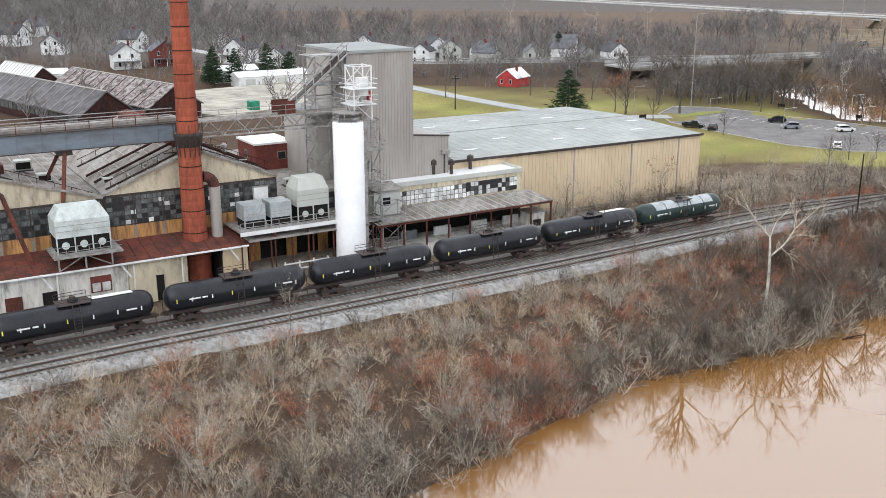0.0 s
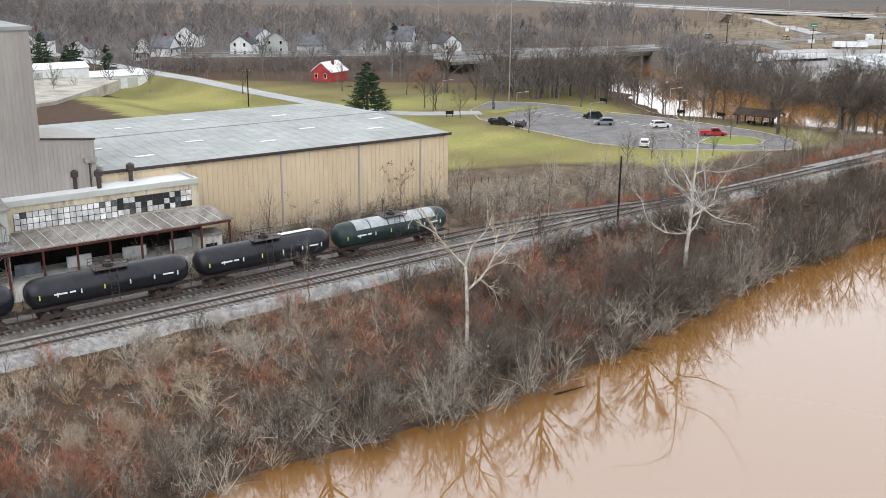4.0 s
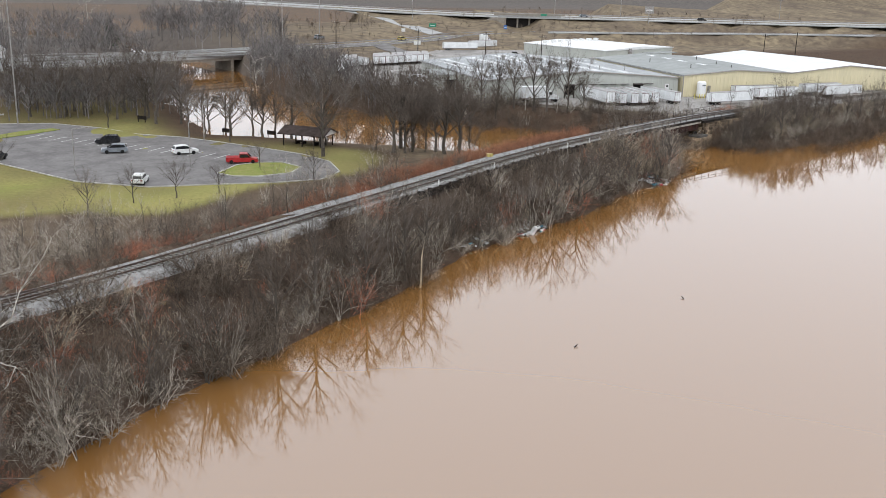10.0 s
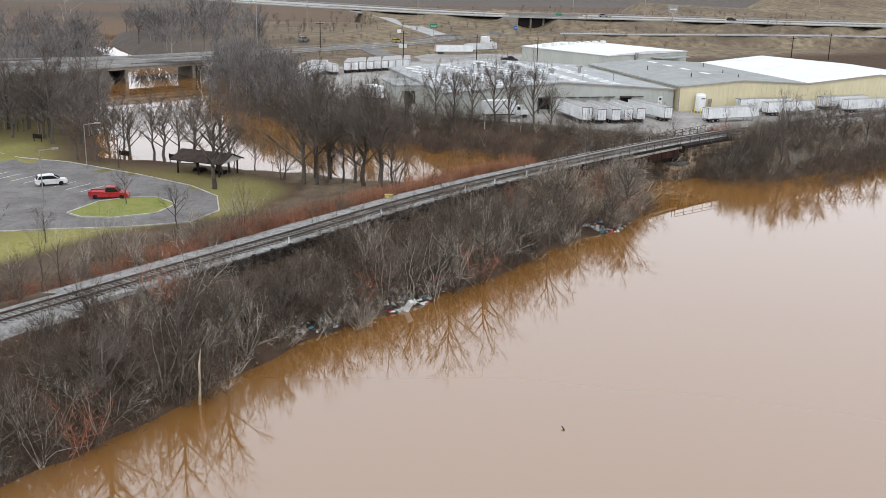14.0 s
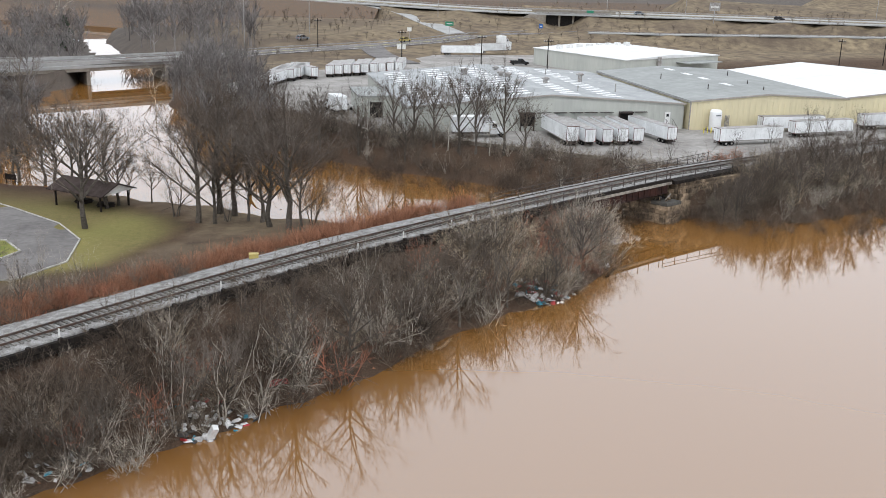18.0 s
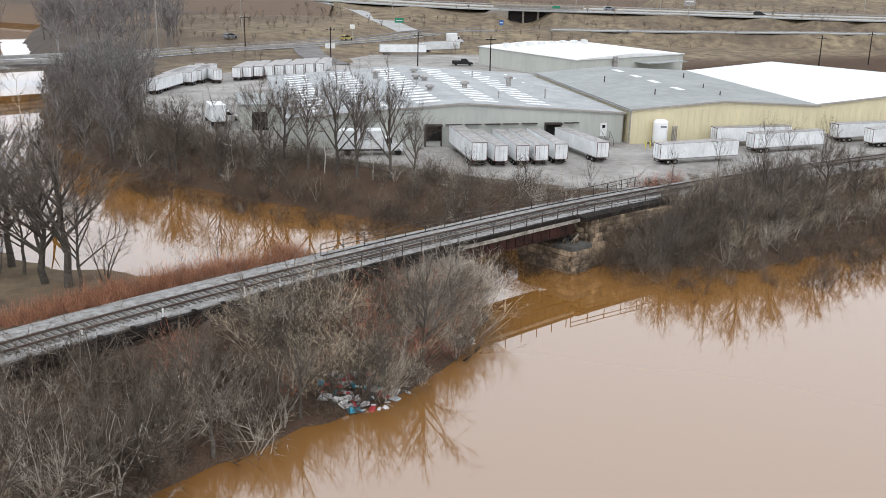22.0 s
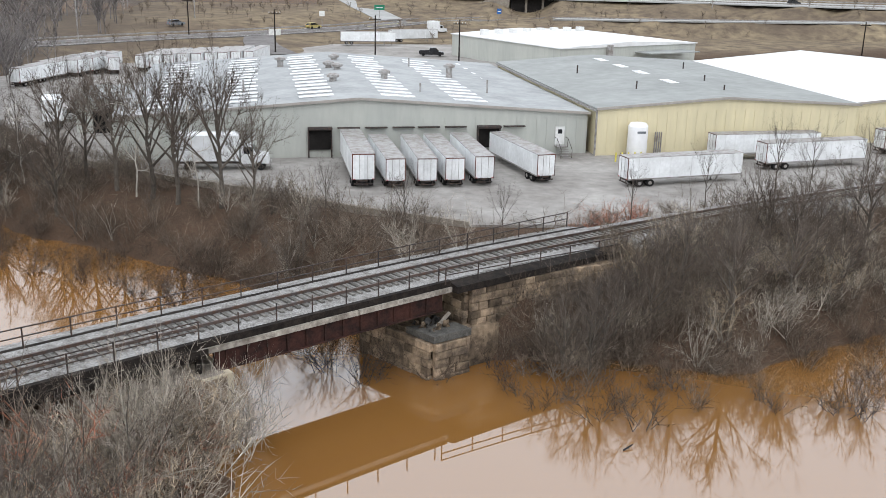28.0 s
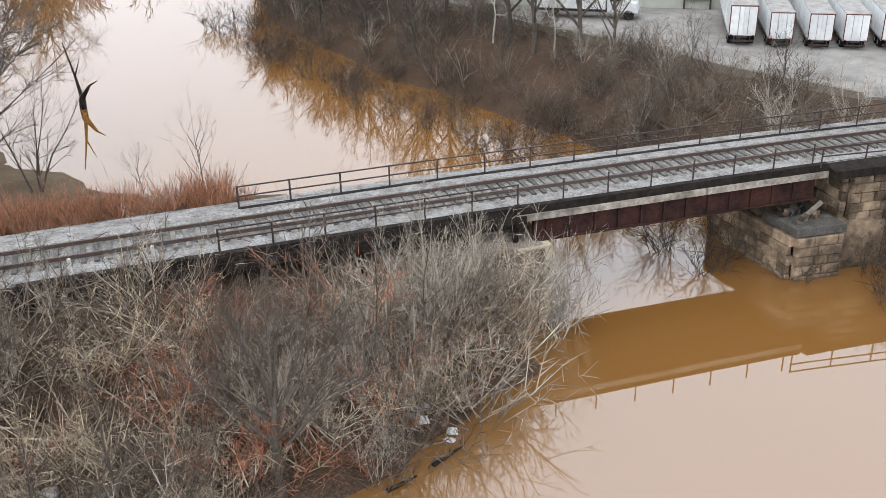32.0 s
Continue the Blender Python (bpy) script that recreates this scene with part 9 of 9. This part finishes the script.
strip(41, 339, 440, -14, -3.8, 150, 1.5, 3.4, "east_bank_bushes", BUSH, M["brushgrey"], "silver grey bushes among darker brush on the railway bank")
strip(37, 339, 440, -14, -3.8, 260, 1.5, 3.4, "east_bank_brush", BUSH, M["brush"], "dense grey-brown brush on the railway bank")
strip(39, 311, 321.5, -8, -2.8, 34, 2.2, 4.4, "abutment_brush", BUSH, M["brushgrey"], "silver grey brush hanging over the bridge abutment")
strip(40, 340, 372, -10, -2.9, 120, 1.4, 3.4, "wall_brush", BUSH, M["brush"], "dense grey brush on the slope beside the stone abutment")
strip(45, 94, 106, -23.3, -15.3, 34, 1.0, 2.4, "rust_thicket", BUSH, M["redbrush"], "rust-red bramble thicket low on the bank")
strip(43, 112, 228, -5.6, -2.9, 140, 0.7, 1.6, "edge_brambles", BUSH, M["brush"], "low brown brambles along the ballast")
rngc = np.random.default_rng(71)
corner = []
for i in range(26):
    s_, o_ = rngc.uniform(313, 320.2), rngc.uniform(-5.2, -3.0)
    x, y, _ = on_track(s_, o_)
    corner.append((x, y, WATER - 0.1 + max(0, 319 - s_) * 0.25, rngc.uniform(2.6, 4.8), rngc.uniform(2.4, 3.8)))
strewn("corner_brush", BUSH, corner, M["brushgrey"], "grey brush leaning over the abutment's corner", 71)
slope = []
for i in range(90):
    s_ = rngc.uniform(337.5, 362)
    x, y, _ = on_track(s_, rngc.uniform(-9.5, -3.2))
    z = ground_height(x, y)
    if z > WATER - 0.05:
        slope.append((x, y, max(z, WATER - 0.1), rngc.uniform(1.6, 3.6), rngc.uniform(1.8, 3.6)))
strewn("slope_brush", BUSH, slope, M["brush"], "tangled brush on the steep bank beside the pier", 72)
strip(38, 292, 319, -14, -4, 65, 2.0, 3.6, "pale_thicket", BUSH, M["brushpale"], "pale tan thicket of long bare stems by the bridge", 1.15)
strip(35, 352, 470, 3.8, 8, 90, 0.8, 2.2, "yard_edge_brush", BUSH, M["brush"], "grey-brown brush between yard and track")
strip(51, 356, 362, 4.5, 7.5, 14, 1.2, 2.2, "yard_red_brush", BUSH, M["redbrush"], "reddish brush clump between yard and track")
strip(36, 24, 200, -7, -3.9, 160, 0.5, 1.2, "track_edge_grass", REED, mat("dry straw grass", (0.3, 0.22, 0.12), 0.95, 0.15, 0.4, island=0.4), "dry straw-coloured grass beside the ballast")

strip(46, 16, 126, -32, -4.2, 420, 0.5, 1.4, "bank_dry_grass", REED, mat("tan bank grass", (0.42, 0.3, 0.19), 0.95, 0.15, 0.4, col2=(0.28, 0.19, 0.12), island=0.45), "tan dead grass and weeds over the lower bank", 1.1)
M["tanbrush"] = mat("tan winter brush", (0.44, 0.335, 0.235), 0.95, 0.15, 0.6, col2=(0.2, 0.14, 0.095), island=0.6)
FUZZ = [shrub(80 + i, 12, 5, 4, spread=0.5, r=0.011, fine=0.42) for i in range(8)]
strip(47, 14, 132, -33, -4.2, 380, 0.9, 2.2, "tan_thicket", FUZZ, M["tanbrush"], "fine tan-brown brush covering the lower bank", 1.25)
strip(48, 14, 132, -33, -5, 150, 1.0, 2.3, "grey_bank_thicket", FUZZ, M["brushgrey"], "fine grey brush on the lower bank", 1.2)
strip(49, 91, 106, -24, -15, 70, 1.0, 2.2, "rust_bank_thicket", FUZZ, M["redbrush"], "bright rust-red bramble thicket low on the bank", 1.2)
strip(50, 240, 300, 6, 15, 110, 1.2, 2.2, "knotweed_mounds", FUZZ, M["rustleaf"], "rounded rust-brown knotweed mounds beside the track", 1.2)
shore_row(54, SHORE_E, 3, 9, 90, 1.2, 2.6, 5.0, M["brush"], "pier_shore_brush", "grey-brown brush hanging to the water beside the pier")
road_edge = []
rngr = np.random.default_rng(88)
for i in range(230):
    f_ = rngr.uniform(0, 1)
    road_edge.append((-75 + 135 * f_, 350 + 26 * f_ + rngr.uniform(-9, 0), 6.0 if f_ > 0.9 else 6.3, rngr.uniform(2.2, 5.5), rngr.uniform(2.5, 5.0)))
zr_ = plan([p[0] for p in road_edge], [p[1] for p in road_edge])[0]
strewn("roadside_hedge", FAR, [(p[0], p[1], zr_[i] - 0.1, p[3], p[4]) for i, p in enumerate(road_edge)], M["farwood"], "grey roadside hedge before the houses", 88)
# leaf litter on the bank
rngl = np.random.default_rng(9)
x, y, h = scatter(41, 16000, -60, 172, 50, 240, lambda x, y, h, rail, shore, west, east, u: west & (rail < -3.5) & (shore > 0.2) & view_edge(x, y))
n = len(x)
ang = rngl.uniform(0, 2 * math.pi, n)
sz = rngl.uniform(0.07, 0.2, n)
ctr = np.stack([x, y, h + 0.06], 1)
v = np.empty((n, 3, 3))
for i in range(3):
    t = ang + i * 2.1
    v[:, i] = ctr + np.stack([np.cos(t) * sz, np.sin(t) * sz, rngl.uniform(0, 0.12, n)], 1)
tagged(new("leaf_litter", raw_mesh("leaf_litter", v.reshape(-1, 3), np.arange(n * 3).reshape(n, 3), M["rustleaf"])), "fallen rust-brown leaves under the brush", "leaves", kind="stuff")

# flood litter at the shore
rl = random.Random(13)
def litter(name, cx, cy, rx, n, label):
    t = thing(name, Matrix(), label, "litter")
    shapes = {}
    for mt in ("trash", "trashdark", "trashred", "trashblue"):
        shapes[mt] = [Build().add([(-a, -b_, 0), (a, -b_ * 0.8, 0), (a * 0.9, b_, 0.02), (-a * 0.8, b_ * 0.9, 0), (-a * 0.7, -b_ * 0.7, c_), (a * 0.8, -b_ * 0.6, c_ * 0.8), (a * 0.6, b_ * 0.7, c_), (-a * 0.6, b_ * 0.6, c_ * 1.1)],
                                  [(0, 3, 2, 1), (4, 5, 6, 7), (0, 1, 5, 4), (1, 2, 6, 5), (2, 3, 7, 6), (3, 0, 4, 7)]).mesh("litter_piece", M[mt]) for a, b_, c_ in ((0.3, 0.16, 0.18), (0.16, 0.16, 0.22), (0.45, 0.1, 0.1), (0.22, 0.3, 0.12))]
    for i in range(n):
        a = rl.uniform(0, 2 * math.pi)
        q = math.sqrt(rl.random()) * rx
        x, y = cx + math.cos(a) * q, cy + math.sin(a) * q * 0.6
        z = max(ground_height(x, y), 0.02)
        mt = rl.choice(("trash",) * 7 + ("trashdark",) * 3 + ("trashred", "trashblue"))
        part("litter_piece", shapes[mt][rl.randrange(4)], None, t).matrix_basis = pose(x, y, z + 0.2, rl.uniform(-25, 25), rl.uniform(-25, 25), rl.uniform(0, 360)) @ Matrix.Scale(rl.uniform(0.6, 1.6), 4)


litter("litter_pile", 116.6, 180.6, 4.2, 95, "flood litter of white and coloured plastic in the brush")
litter("litter_pile", 151, 205.0, 3.6, 95, "heap of white, red and blue flood litter at the shore")
litter("litter_pile", 106.5, 174.9, 2.5, 16, "scattered pale litter at the shore")
litter("litter_pile", 161.3, 214.6, 2.0, 10, "few pale scraps of litter at the shore")
litter("litter_pile", 30, 108, 4.0, 10, "few pale scraps of litter in the brush")


def tarp(x, y, w, d, mt, label, rz=0, h=0.35):
    t = thing("tarpaulin", pose(x, y, max(ground_height(x, y), 0.05) + 0.08, 0, 0, rz), label, "tarpaulin")
    b = Build()
    nn = 7
    for j in range(nn):
        for i in range(nn):
            b.v.append(((i / (nn - 1) - 0.5) * w, (j / (nn - 1) - 0.5) * d, h * (0.5 + 0.5 * math.sin(i * 1.9 + j * 1.1) * math.cos(j * 1.7)) * (0 < i < nn - 1) * (0 < j < nn - 1)))
    for j in range(nn - 1):
        for i in range(nn - 1):
            q = j * nn + i
            b.f.append((q, q + 1, q + nn + 1, q + nn))
    ob = part("sheet", b, M[mt], t, smooth=True)
    sol = ob.modifiers.new("thick", "SOLIDIFY")
    sol.thickness = 0.03


tarp(122, 186, 1.8, 0.8, "trashred", "crumpled red tarpaulin at the shore", 15)
tarp(149.7, 206.4, 1.5, 0.9, "trashred", "crumpled red cloth on the litter heap", 40)
tarp(149.9, 203.4, 1.0, 1.3, "trashblue", "crumpled blue tarpaulin on the litter heap", 10)
tarp(152, 205.5, 1.6, 0.6, "trash", "torn white plastic sheet on the litter heap", -20)
frz = thing("dumped_freezer", pose(116.6, 178.9, 1.1, 28, 14, 20) @ Matrix.Scale(0.8, 4), "dumped white freezer cabinet at the water's edge", "freezer")
part("cabinet", Build().box(-0.28, -0.28, 0, 0.28, 0.28, 1.5), M["whitepaint"], frz)
part("lid", Build().box(-0.3, -0.33, 0.05, 0.3, -0.285, 1.48), M["trash"], frz)
for x, y, a_, L_ in ((35.5, 103.6, 25, 3.2), (43.6, 113.2, -20, 2.6), (162, 213.2, 50, 1.6), (95, 163.8, 10, 2.2), (160.6, 211.2, 40, 1.3), (186, 221, 20, 0.7), (75, 118, 60, 0.5), (104, 140, 15, 0.5), (122, 150, 80, 0.4)):
    t = thing("driftwood", pose(x, y, WATER + 0.05, 0, 0, a_), "dark drift log lying on the water", "log", "driftwood")
    part("log", Build().tube((-L_ / 2, 0, 0), (L_ / 2, 0.1, 0.12), 0.1 if L_ > 1 else 0.05, 0.04).tube((0, 0, 0.02), (0.2 * L_, 0.2 * L_, 0.12 * L_), 0.03, 0.01), M["timber"], t)
